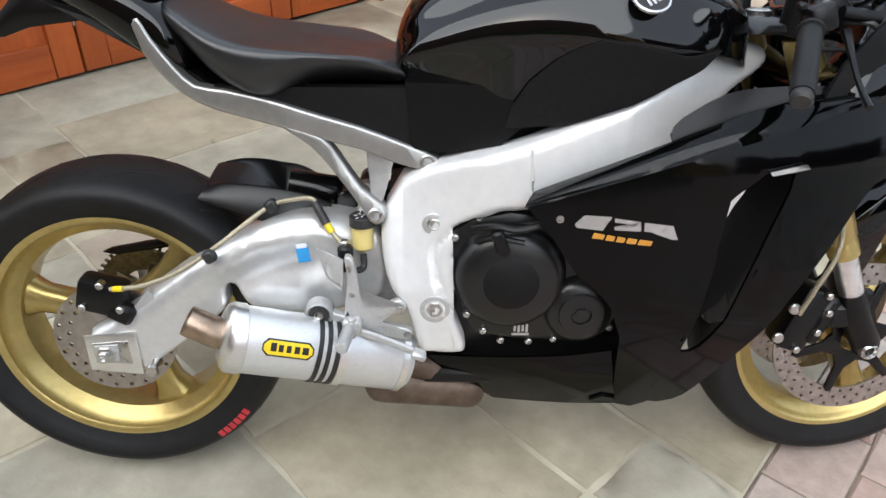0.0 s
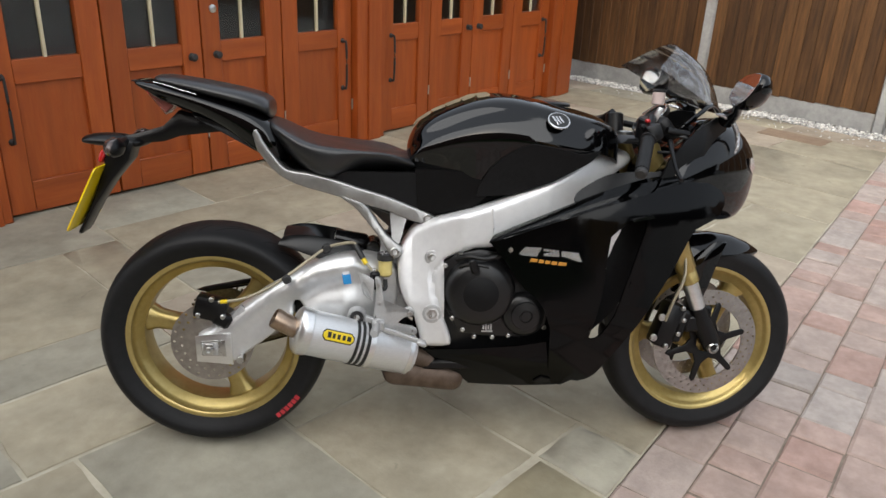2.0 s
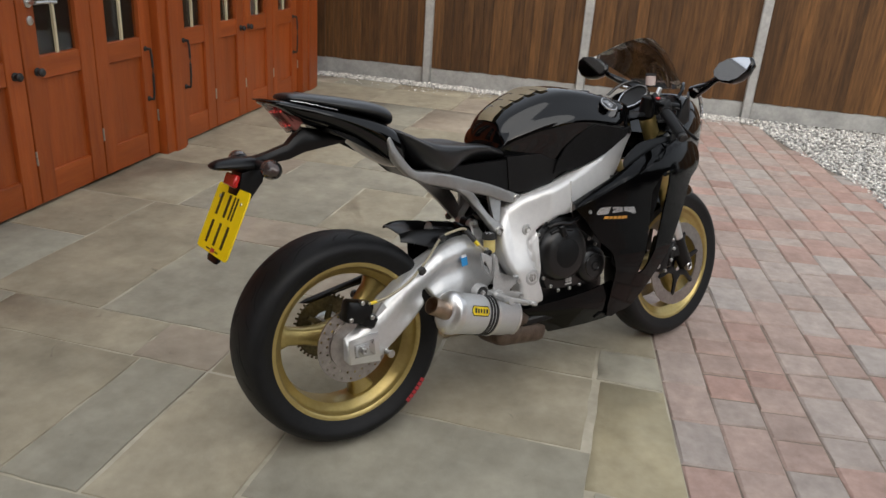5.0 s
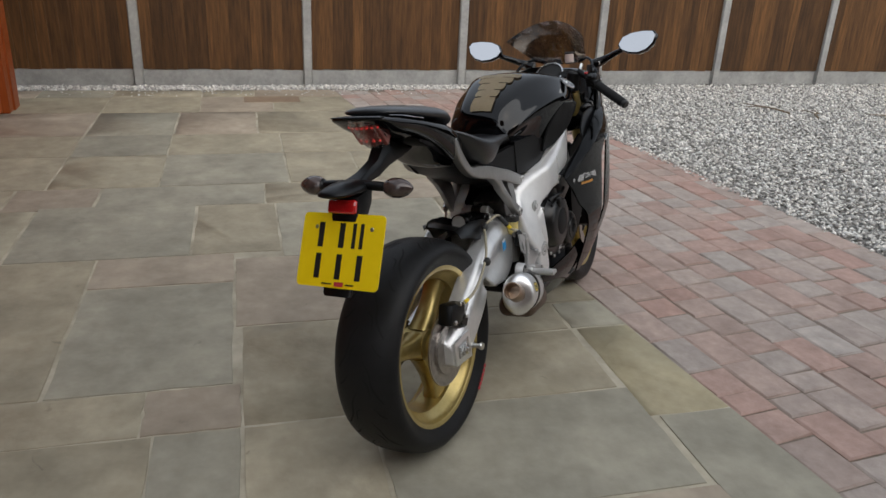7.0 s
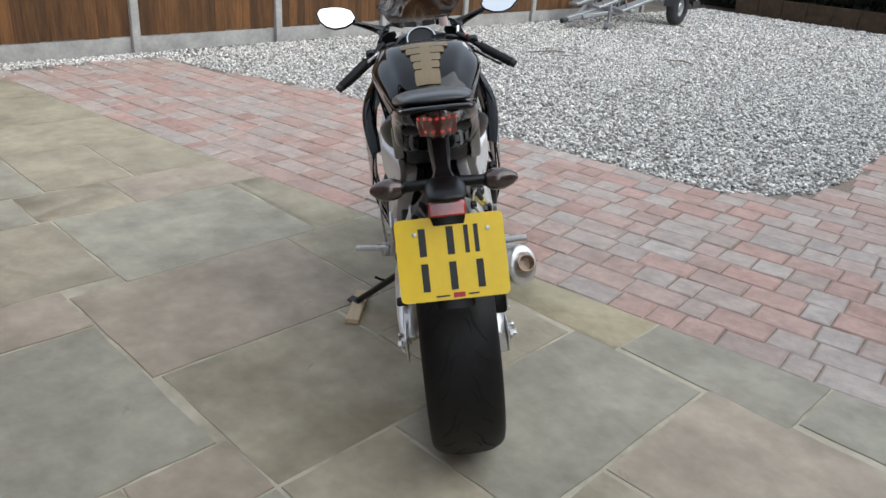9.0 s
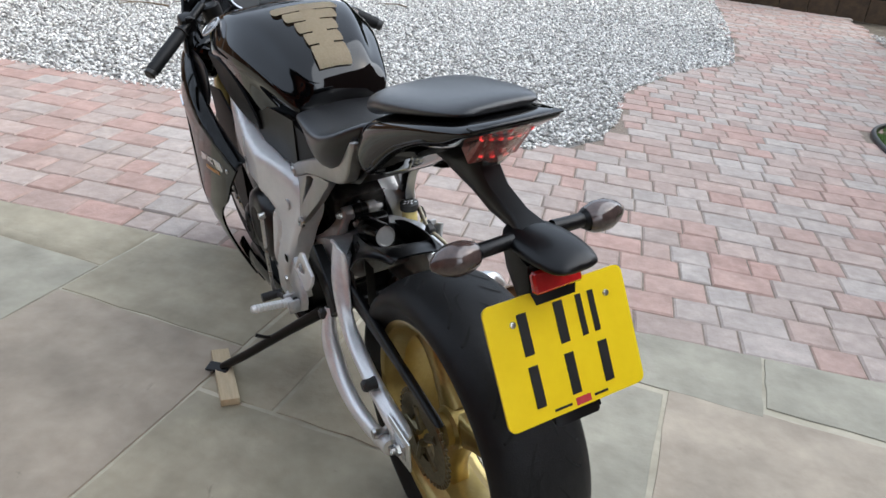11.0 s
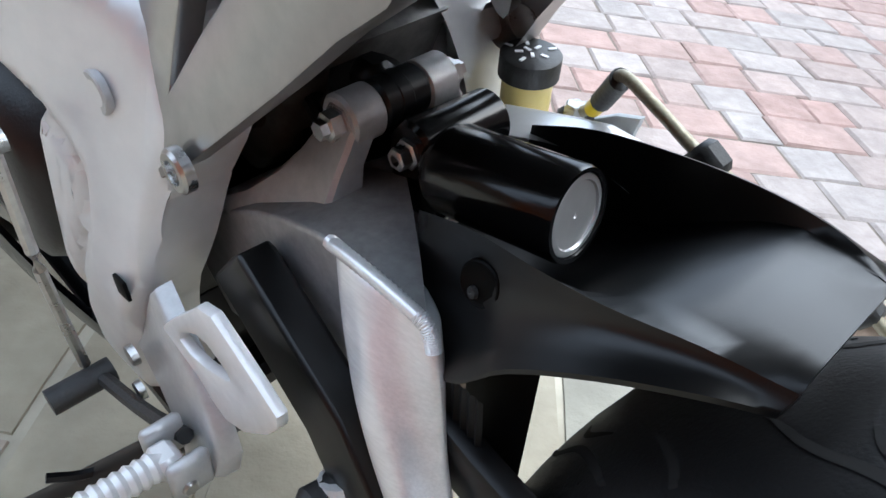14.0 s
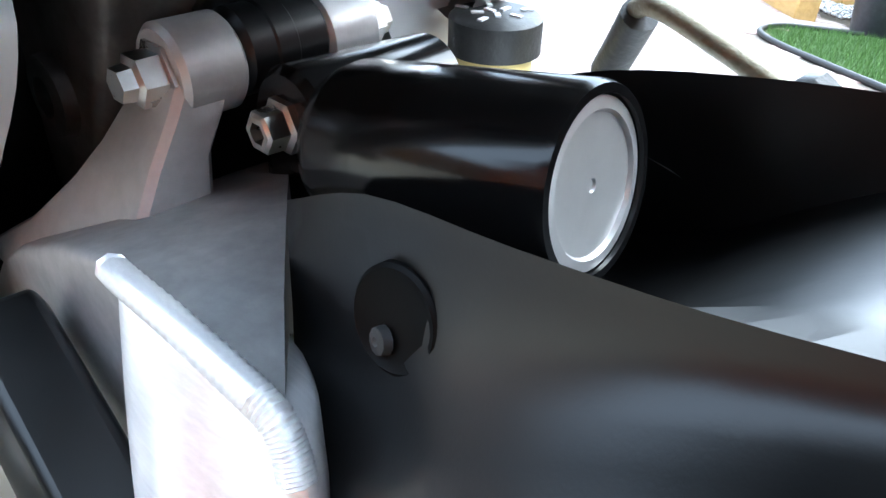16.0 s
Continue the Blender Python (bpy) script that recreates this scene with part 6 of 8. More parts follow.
def belly_y(x, z):
    return -(0.135 + 0.29 * (x - 0.55) - 0.36 * (x - 0.55) ** 2 - 0.9 * max(0, 0.30 - z) ** 1.3)


both("belly_pan", mk([(0.56, 0.304), (0.69, 0.316), (0.83, 0.332), (0.93, 0.350), (0.985, 0.30), (0.985, 0.22), (0.951, 0.200), (0.85, 0.196), (0.708, 0.196), (0.685, 0.217), (0.62, 0.235), (0.561, 0.257)], belly_y, 0.006, 0.025), "panel_black", "glossy black belly pan", sharp=50)
bp("engine_tray", box((0.80, 0, 0.262), (0.46, 0.31, 0.03), 0.008), "satin_black", "dark tray under the engine")
bp("belly_floor", prism([(0.69, 0.215), (0.708, 0.200), (0.95, 0.204), (1.02, 0.25), (0.99, 0.27), (0.72, 0.225)], -0.105, 0.105, 0.006), "gloss_black", "")
both("belly_crease", mk([(0.885, 0.215), (0.905, 0.232), (0.925, 0.226), (0.948, 0.216)], lambda x, z: belly_y(x, z) - 0.006, 0.01), "satin_black", "")

NOSE = [
    (1.175, [(0, 0.80), (0.10, 0.80), (0.185, 0.815), (0.212, 0.79), (0.205, 0.74), (0.10, 0.71), (0, 0.71)]),
    (1.250, [(0, 0.84), (0.10, 0.86), (0.180, 0.872), (0.205, 0.81), (0.198, 0.735), (0.10, 0.70), (0, 0.70)]),
    (1.330, [(0, 0.93), (0.10, 0.930), (0.162, 0.905), (0.182, 0.83), (0.174, 0.730), (0.09, 0.68), (0, 0.67)]),
    (1.400, [(0, 0.955), (0.085, 0.945), (0.134, 0.895), (0.150, 0.82), (0.136, 0.715), (0.080, 0.660), (0, 0.65)]),
    (1.460, [(0, 0.918), (0.066, 0.908), (0.100, 0.865), (0.110, 0.805), (0.096, 0.705), (0.060, 0.656), (0, 0.648)]),
    (1.500, [(0, 0.868), (0.040, 0.862), (0.060, 0.835), (0.064, 0.79), (0.056, 0.730), (0.03, 0.70), (0, 0.695)]),
    (1.514, [(0, 0.825), (0.016, 0.823), (0.026, 0.81), (0.028, 0.79), (0.024, 0.772), (0.012, 0.762), (0, 0.76)]),
]
smooth_mod(bp("nose_fairing", half_loft(NOSE), "gloss_black", "glossy black nose fairing", sharp=180), 2)
both("headlamp", mk([(1.462, 0.845), (1.480, 0.842), (1.497, 0.815), (1.484, 0.80), (1.468, 0.815)], lambda x, z: -np.interp(x, [1.40, 1.46, 1.50], [0.148, 0.109, 0.066]) - 0.001, 0.004, 0.02), "chrome", "narrow headlamp", sharp=60)
# silver bead in place of the sky's highlight on the black rounded edge
both("nose_edge", lambda: tube([(1.322, -0.170, 0.966), (1.352, -0.162, 0.958), (1.380, -0.151, 0.940), (1.396, -0.146, 0.912), (1.398, -0.150, 0.880), (1.392, -0.153, 0.862)], 0.006, 8, 4, radii=[0.003, 0.006, 0.007, 0.007, 0.006, 0.002]), "decal_silver", "sky highlight on the nose fairing's edge, made as a silver bead")
# cockpit sides, dash and screen
both("cockpit_side", mk([(1.18, 0.80), (1.20, 0.85), (1.24, 0.895), (1.29, 0.935), (1.34, 0.955), (1.38, 0.952), (1.39, 0.935), (1.35, 0.87), (1.25, 0.80)], lambda x, z: -np.interp(x, [1.17, 1.3, 1.4], [0.205, 0.176, 0.10]) + 0.12 * max(0, z - 0.88), 0.006), "satin_black", "", sharp=60)
bm = bmesh.new()
NS, NT = 14, 8
rows = []
for j in range(NT + 1):
    t = j / NT
    row = []
    for i in range(-NS, NS + 1):
        s = i / NS
        b = Vector((1.400 - 0.078 * s * s, 0.1135 * s, 0.955 + 0.033 * s * s))
        e = Vector((1.250 - 0.087 * s * s, 0.160 * s, 1.142 - 0.064 * abs(s) ** 2))
        p = b.lerp(e, t)
        p.x += 0.026 * math.sin(math.pi * t) * (1 - s * s)
        p.z += 0.020 * math.sin(math.pi * t) * (1 - s * s)
        row.append(bm.verts.new(p))
    rows.append(row)
for a, b in zip(rows, rows[1:]):
    for i in range(2 * NS):
        bm.faces.new((a[i], a[i + 1], b[i + 1], b[i]))
bmesh.ops.solidify(bm, geom=list(bm.faces), thickness=0.003)
scr = bp("windscreen", bm, "smoke", "smoked plastic windscreen", sharp=60)
both("screen_edge", lambda: tube([(1.245, -0.165, 0.935), (1.290, -0.150, 0.968), (1.330, -0.118, 0.984), (1.375, -0.07, 0.965)], 0.006, 8, 4), "gloss_black")
bm = lathe((1.215, 0, 0.930), (1.10, 0, 1.06), [(0, 0), (0, 0.058), (0.012, 0.058), (0.014, 0.050), (0.010, 0.048), (0.010, 0)], 32)
add_box(bm, (1.225, -0.07, 0.915), (0.04, 0.07, 0.07), 0.012, (0, -40, 0), 2)
bp("instrument_panel", bm, "satin_black", "round black tachometer with digital dash", xf=None)
bp("dial_rim", lathe((1.2075, 0, 0.9385), (1.0925, 0, 1.0685), [(0, 0.052), (0, 0.057), (0.005, 0.057), (0.005, 0.052)], 32, closed=True), "chrome", "bright dial rim")
bp("dial_face", lathe((1.208, 0, 0.938), (1.0925, 0, 1.0685), [(0, 0), (0, 0.050), (0.001, 0.05), (0.001, 0)], 32), "ink", "dark dial face")

# top yoke, bars, controls
bp("top_yoke", prism([(1.08, 0.876), (1.10, 0.892), (1.19, 0.892), (1.205, 0.876)], -0.125, 0.125, 0.006), "satin_black", "", xf=STEER)
bp("ignition", lathe((1.14, 0, 0.888), (1.14, 0, 9), [(0, 0), (0, 0.022), (0.012, 0.022), (0.014, 0.016), (0.010, 0)], 20), "bolt", "", xf=STEER)
for sy in (-1, 1):
    a, b = Vector((1.155, sy * 0.140, 0.946)), Vector((1.056, sy * 0.330, 0.825))
    d = (b - a).normalized()
    bm = rod(a, a + d * 0.12, 0.012, 14)
    add_rod(bm, (1.150, sy * 0.108, 0.875), (1.152, sy * 0.122, 0.945), 0.026, 20, ch=0.004)
    bp("clip_on_bar", bm, "satin_black", "", xf=STEER)
    bm = lathe(a + d * 0.100, b, [(0, 0), (0, 0.020), (0.004, 0.020), (0.006, 0.0165)] + [(0.012 + 0.009 * k, 0.0165 + (0.0012 if k % 2 else 0)) for k in range(15)] + [(0.140, 0.0165), (0.140, 0)], 20)
    bp("handlebar_grip", bm, "rubber", "black ribbed rubber grip", xf=STEER)
    bp("bar_end", lathe(b - d * 0.018, b + d, [(0, 0), (0, 0.014), (0.024, 0.0155), (0.028, 0.012), (0.028, 0)], 16), "iron", "", xf=STEER)
    bm = box(a + d * 0.07 + Vector((0.01, 0, 0)), (0.040, 0.042, 0.042), 0.008, (0, -20, 0), 2)
    add_box(bm, a + d * 0.07 + Vector((-0.02, 0, 0.015)), (0.012, 0.02, 0.012), 0.003)
    bp("switch_block", bm, "satin_black", "", xf=STEER)
    bm = tube([a + Vector((0.040, sy * 0.035, -0.058)), a + Vector((0.028, sy * 0.083, -0.089)), a + Vector((0.020, sy * 0.125, -0.118)), a + Vector((0.017, sy * 0.165, -0.142))], 0.005, 8, 4, radii=[0.008, 0.005, 0.0045, 0.0055])
    bp("lever", bm, "satin_black", "black control lever", xf=STEER)
    add = a + Vector((0.030, sy * 0.03, -0.03))
    bm = rod(add, add + Vector((0.06, 0, -0.01)), 0.010, 10)
    bp("master_cylinder", bm, "satin_black", "", xf=STEER)
bm = rod((1.186, -0.098, 0.978), (1.188, -0.098, 1.012), 0.017, 18, ch=0.003)
bp("front_fluid_bottle", bm, "bottle_pink", "pinkish translucent brake fluid reservoir", xf=STEER)
bp("bottle_bracket", box((1.166, -0.146, 0.955), (0.016, 0.010, 0.040), 0.003, (10, 25, 0), 2), "brushed", "bright reservoir bracket", xf=STEER)
bp("front_fluid_cap", rod((1.188, -0.098, 1.012), (1.1885, -0.098, 1.020), 0.019, 18, ch=0.003), "iron", "", xf=STEER)
bp("kill_switch", box((1.128, -0.176, 0.940), (0.012, 0.014, 0.010), 0.003), "red", "red kill switch", xf=STEER)
bm = bmesh.new()
add_tube(bm, [(1.20, -0.10, 0.90), (1.24, -0.06, 0.93), (1.26, 0.04, 0.90), (1.22, 0.1, 0.86)], 0.005, 8, 5)
add_tube(bm, [(1.21, -0.15, 0.905), (1.25, -0.17, 0.90), (1.27, -0.14, 0.84), (1.24, -0.11, 0.76)], 0.005, 8, 5)
add_tube(bm, [(1.21, 0.14, 0.88), (1.26, 0.15, 0.88), (1.26, 0.11, 0.80), (1.2, 0.06, 0.72)], 0.006, 8, 5)
add_tube(bm, [(1.19, -0.13, 0.86), (1.25, -0.12, 0.85), (1.24, -0.08, 0.78)], 0.004, 8, 5)
bp("control_cable", bm, "iron", "black control cable loom")

# mirrors
for sy in (-1, 1):
    mc = Vector((1.312, sy * 0.325, 1.035))
    nrm = Vector((-0.90, -sy * 0.10, 0.42)).normalized()
    uy = nrm.cross(Vector((0, 0, 1))).normalized()
    uz = uy.cross(nrm).normalized() * -1
    if uz.z < 0:
        uz = -uz
    oo = Vector((0, sy, 0))
    oo = (oo - nrm * oo.dot(nrm)).normalized()
    shape = [(x, 1.12 * y) for x, y in ((-0.078, -0.004), (-0.066, 0.022), (-0.03, 0.036), (0.02, 0.040), (0.062, 0.036), (0.076, 0.020), (0.068, -0.008), (0.044, -0.030), (0.01, -0.040), (-0.03, -0.036), (-0.064, -0.022))]
    secs = [[mc + oo * (x * f) + uz * (y * f) - nrm * d for x, y in shape] for f, d in ((0.94, -0.001), (1.0, 0.003), (1.02, 0.012), (0.90, 0.030), (0.62, 0.046), (0.2, 0.052))]
    head = bp("mirror_head", loft(secs), "gloss_black", "black bar mirror housing", sharp=60)
    bm = bmesh.new()
    bm.faces.new([bm.verts.new(mc + oo * (x * 0.92) + uz * (y * 0.92) + nrm * 0.0022) for x, y in shape])
    r = bmesh.ops.extrude_face_region(bm, geom=list(bm.faces))
    for v in r["geom"]:
        if isinstance(v, bmesh.types.BMVert):
            v.co -= nrm * 0.001
    bp("mirror_glass", bm, "mirror", "mirror glass reflecting the sky", head)
    bm = tube([mc - oo * 0.05 - nrm * 0.03 + Vector((0, 0, -0.008)), (1.345, sy * 0.24, 0.998), (1.365, sy * 0.19, 0.975), (1.370, sy * 0.130, 0.950)], 0.012, 10, 4, radii=[0.010, 0.011, 0.014, 0.024])
    bp("mirror_stalk", bm, "gloss_black", "", head)

# -- engine --
bp("engine_block", box((0.78, 0, 0.46), (0.34, 0.27, 0.34), 0.03, None, 2), "engine", "black painted engine block")
bp("cylinder_block", box((0.90, 0, 0.60), (0.22, 0.30, 0.18), 0.02, (0, -25, 0), 2), "engine", "")
bp("sump", box((0.78, 0, 0.31), (0.36, 0.26, 0.12), 0.03, None, 2), "engine", "")
bp("airbox", box((0.80, 0, 0.74), (0.5, 0.20, 0.16), 0.03, (0, -12, 0)), "matt_black", "")


def case():
    pts = [(0.612, 0.50), (0.618, 0.555), (0.655, 0.585), (0.72, 0.598), (0.775, 0.590), (0.80, 0.55), (0.87, 0.50), (0.915, 0.44), (0.905, 0.365), (0.84, 0.345), (0.74, 0.352), (0.665, 0.365), (0.635, 0.43)]
    return prism(pts, -0.166, -0.12, 0.008)


DEEPER = Matrix.Translation((0, 0.012, 0))
for s in (1, -1):
    bp("crankcase_cover", case(), "engine", "black crankcase cover", side=s, xf=None if s > 0 else DEEPER)
for s in (1, -1):
    bm = lathe((0.722, -0.165, 0.482), (0.722, -9, 0.482), [(0, 0), (0, 0.098), (0.012, 0.094), (0.028, 0.086), (0.034, 0.074), (0.036, 0.046), (0.030, 0.044), (0.030, 0)], 44)
    ob = bp("clutch_cover", bm, "engine", "round black clutch cover", side=s, xf=None if s > 0 else DEEPER)
    bm = lathe((0.722, -0.165, 0.482), (0.722, -9, 0.482), [(0.029, 0), (0.029, 0.050), (0.034, 0.050), (0.037, 0.046), (0.037, 0)], 36)
    bp("cover_cap", bm, "matt_black", "", ob, side=s, xf=None if s > 0 else DEEPER)
    bm = lathe((0.846, -0.165, 0.420), (0.846, -9, 0.420), [(0, 0), (0, 0.062), (0.018, 0.060), (0.026, 0.052), (0.028, 0.040), (0.032, 0.038), (0.034, 0.018), (0.030, 0.016), (0.030, 0)], 40)
    ob = bp("ignition_cover", bm, "engine", "round black ignition cover", side=s, xf=None if s > 0 else DEEPER)
    bp("cover_bolt", lathe((0.846, -0.192, 0.420), (0.846, -9, 0.420), [(0, 0), (0, 0.014), (0.006, 0.013), (0.006, 0)], 6), "engine", "", ob, side=s, xf=None if s > 0 else DEEPER)
    for x, z in ((0.620, 0.512), (0.628, 0.552), (0.668, 0.588), (0.628, 0.462), (0.650, 0.405), (0.680, 0.372), (0.712, 0.352), (0.762, 0.350), (0.806, 0.354), (0.905, 0.378), (0.900, 0.440), (0.872, 0.482), (0.845, 0.505)):
        bp("case_bolt", lathe((x, -0.164, z), (x, -9, z), [(0, 0), (0, 0.0065), (0.006, 0.0062), (0.007, 0.004), (0.003, 0.003), (0.003, 0)], 10), "bolt", "", side=s, xf=None if s > 0 else DEEPER)
bm = bmesh.new()
add_tube(bm, [(0.655, -0.182, 0.575), (0.69, -0.196, 0.585), (0.73, -0.198, 0.580), (0.775, -0.192, 0.590)], 0.006, 8, 4)
add_box(bm, (0.700, -0.196, 0.560), (0.022, 0.022, 0.038), 0.004, (0, -20, 0))
add_rod(bm, (0.708, -0.205, 0.545), (0.708, -0.188, 0.545), 0.010, 10)
add_tube(bm, [(0.66, -0.188, 0.555), (0.69, -0.195, 0.565), (0.74, -0.20, 0.558)], 0.005, 8, 3)
bp("clutch_arm", bm, "satin_black", "black clutch arm and cable")
bm = bmesh.new()
for k in range(4):
    add_box(bm, (0.735 + 0.007 * k, -0.1795, 0.384), (0.004, 0.0015, 0.016 if k % 2 else 0.012))
add_box(bm, (0.745, -0.1795, 0.372), (0.03, 0.0015, 0.004))
bp("casting_marks", bm, "cast_silver", "small cast marks, unreadable")

# -- swingarm --
ARM_R = [(-0.034, 0.340), (0.000, 0.361), (0.060, 0.402), (0.110, 0.438), (0.175, 0.484), (0.235, 0.520), (0.290, 0.546), (0.340, 0.562), (0.385, 0.566), (0.430, 0.560), (0.480, 0.545), (0.505, 0.51), (0.50, 0.41), (0.44, 0.388), (0.37, 0.386), (0.31, 0.390), (0.272, 0.399), (0.252, 0.420), (0.240, 0.437), (0.226, 0.436), (0.222, 0.418), (0.224, 0.399), (0.200, 0.375), (0.165, 0.345), (0.130, 0.318), (0.092, 0.290), (0.066, 0.270), (0.02, 0.266), (-0.030, 0.268), (-0.037, 0.29)]


def arm_y(x, z):
    """The face of the right arm: flat at the axle, a fold along its top, hollowed towards the pivot."""
    top = float(np.interp(x, [-0.03, 0.06, 0.175, 0.29, 0.385, 0.48], [0.340, 0.402, 0.484, 0.546, 0.566, 0.545]))
    y = float(np.interp(x, [-0.05, 0.08, 0.25, 0.36, 0.5], [0.136, 0.137, 0.136, 0.132, 0.100]))
    d = top - z
    y -= 0.024 * max(0.0, 1 - d / 0.030) ** 1.5
    y -= 0.016 * float(np.interp(x, [0.10, 0.22, 0.36, 0.5], [0, 1, 1, 0])) * math.exp(-((d - 0.075) / 0.032) ** 2)
    return -y


arm = bp("swingarm", cushion(rounded(ARM_R, 2), arm_y, 0.045, 0.008, 0.014, 3), "arm_silver", "brushed aluminium swingarm", sharp=60)
# left beam: a polished, faceted arm that drops from the weld and sweeps back to the axle
BEAM = [
    ((0.4170, 0.0975, 0.5575), (0.3390, 0.0965, 0.5555)), ((0.4165, 0.0979, 0.5567), (0.3387, 0.0968, 0.5547)), ((0.398, 0.110, 0.530), (0.327, 0.102, 0.535)), ((0.380, 0.120, 0.515), (0.318, 0.105, 0.506)), ((0.360, 0.130, 0.494), (0.306, 0.110, 0.468)),
    ((0.332, 0.137, 0.458), (0.283, 0.114, 0.420)), ((0.298, 0.141, 0.405), (0.238, 0.118, 0.394)), ((0.240, 0.143, 0.372), (0.175, 0.122, 0.374)), ((0.165, 0.144, 0.345), (0.100, 0.126, 0.356)), ((0.085, 0.144, 0.320), (0.045, 0.130, 0.350)), ((0.02, 0.144, 0.300), (-0.03, 0.133, 0.340)),
]
secs = []
for i, (l, r) in enumerate(BEAM):
    l, r = Vector(l), Vector(r)
    la, lb = Vector(BEAM[max(i - 1, 0)][0]), Vector(BEAM[min(i + 1, len(BEAM) - 1)][0])
    nrm = (lb - la).cross(r - l).normalized()
    nrm = nrm if nrm.y > 0 else -nrm
    c, d = l.lerp(r, 0.42), l.lerp(r, 0.86)
    secs.append([l - nrm * 0.010, l + nrm * 0.001, l.lerp(c, 0.5) + nrm * 0.008 * min(1, 0.25 + i / 4), c + nrm * 0.011 * min(1, 0.25 + i / 4), c.lerp(r, 0.45) + nrm * 0.004 * min(1, i / 4), d + nrm * 0.001, r - nrm * 0.002, r - nrm * 0.012, r.lerp(l, 0.45) - nrm * 0.034, l - nrm * 0.040])
ob = bp("swingarm_left_beam", loft(secs), "polished", "polished curved swingarm beam", sharp=60)
ob.modifiers.new("smooth", "SUBSURF").levels = 2
ob.modifiers["smooth"].render_levels = 2
bm = tube([(0.372, 0.136, 0.418), (0.352, 0.150, 0.360), (0.318, 0.154, 0.312), (0.25, 0.156, 0.270), (0.16, 0.152, 0.252), (0.05, 0.146, 0.268)], 0.02, 12, 5, radii=[0.012, 0.019, 0.020, 0.018, 0.016, 0.016], flat=1.1)
bp("swingarm_lower_beam", bm, "polished", "polished lower brace", sharp=60)
CAST = [(0.345, 0.50), (0.347, 0.553), (0.372, 0.559), (0.408, 0.557), (0.436, 0.551), (0.468, 0.540), (0.512, 0.518), (0.545, 0.495), (0.58, 0.46), (0.60, 0.42), (0.56, 0.38), (0.48, 0.40), (0.42, 0.44), (0.385, 0.47)]
bm = prism(CAST, 0.020, 0.097, 0.0035, 3)
# its rear corner is cut away where the hugger sits
bmesh.ops.bisect_plane(bm, geom=list(bm.verts) + list(bm.edges) + list(bm.faces), plane_co=(0.397, 0.055, 0.55), plane_no=(0.042, 0.057, 0.0), clear_inner=True)
bmesh.ops.holes_fill(bm, edges=[e for e in bm.edges if len(e.link_faces) == 1])
add_prism(bm, [(0.42, 0.50), (0.42, 0.553), (0.436, 0.551), (0.468, 0.540), (0.512, 0.518), (0.545, 0.495), (0.58, 0.46), (0.60, 0.42), (0.56, 0.38), (0.48, 0.40), (0.43, 0.44)], -0.095, 0.022, 0.0035, 3)
bp("swingarm_casting", bm, "cast_dark", "cast aluminium swingarm pivot block", sharp=40)
wp = spline([(0.420, 0.0965, 0.5545), (0.408, 0.0985, 0.558), (0.380, 0.0995, 0.5605), (0.354, 0.0990, 0.5590), (0.342, 0.0982, 0.5560), (0.3365, 0.0985, 0.550), (0.333, 0.0995, 0.543)], 14)
bm = tube(wp, 0.004, 8, 1, radii=[0.0040 + 0.0007 * (k % 2) for k in range(len(wp))])
bp("weld_bead", bm, "polished", "rippled weld bead", sharp=70)
both("axle_plate", lambda: prism([(-0.036, 0.345), (0.058, 0.352), (0.062, 0.262), (-0.034, 0.272)], -0.143, -0.137, 0.003), "brushed", "")
both("axle_slot", lambda: prism([(-0.022, 0.330), (0.042, 0.335), (0.045, 0.287), (-0.020, 0.290)], -0.1445, -0.1425, 0.001), "bolt", "")
both("chain_adjuster", lambda: prism([(-0.018, 0.326), (0.024, 0.329), (0.025, 0.293), (-0.017, 0.294)], -0.148, -0.142, 0.001), "cast_silver", "")
both("axle_nut", lambda: lathe((0.002, -0.146, 0.311), (0.002, -9, 0.311), [(0, 0), (0, 0.0165), (0.009, 0.016), (0.010, 0.010), (0.020, 0.010), (0.020, 0.006), (0.012, 0)], 6), "bolt", "steel axle nut")
both("paddock_bobbin", lambda: lathe((0.085, -0.132, 0.285), (0.085, -9, 0.285), [(0, 0), (0, 0.011), (0.010, 0.007), (0.022, 0.007), (0.030, 0.012), (0.036, 0.010), (0.036, 0)], 14), "bolt", "")
bp("blue_sticker", box((0.367, -0.1315, 0.504), (0.022, 0.0016, 0.030), 0, (0, -8, 0)), "blue", "small blue and white sticker")
bp("sticker_top", box((0.365, -0.1318, 0.520), (0.018, 0.0016, 0.008), 0, (0, -8, 0)), "white", "white top of the sticker")
for x, z in ((0.371, 0.408), (0.134, 0.372)):
    bp("rubber_bobbin", lathe((x, 0.132, z), (x, 9, z), [(0, 0), (0, 0.014), (0.012, 0.012), (0.024, 0.014), (0.030, 0.010), (0.030, 0)], 16), "iron", "")

# chain, guard, hugger
bm = bmesh.new()
add_tube(bm, [(0.46, 0.086, 0.500), (0.30, 0.090, 0.462), (0.0, 0.092, 0.412)], 0.008, 6, 4)
add_tube(bm, [(0.55, 0.086, 0.40), (0.30, 0.090, 0.30), (0.0, 0.092, 0.212)], 0.008, 6, 4)
bp("drive_chain", bm, "chain", "oily drive chain")
bp("chain_guard", prism([(0.335, 0.498), (0.30, 0.486), (0.10, 0.442), (-0.06, 0.410), (-0.078, 0.402), (-0.05, 0.396), (0.10, 0.420), (0.30, 0.440), (0.36, 0.45)], 0.084, 0.102, 0.005), "satin_black", "black plastic chain guard")
secs = []
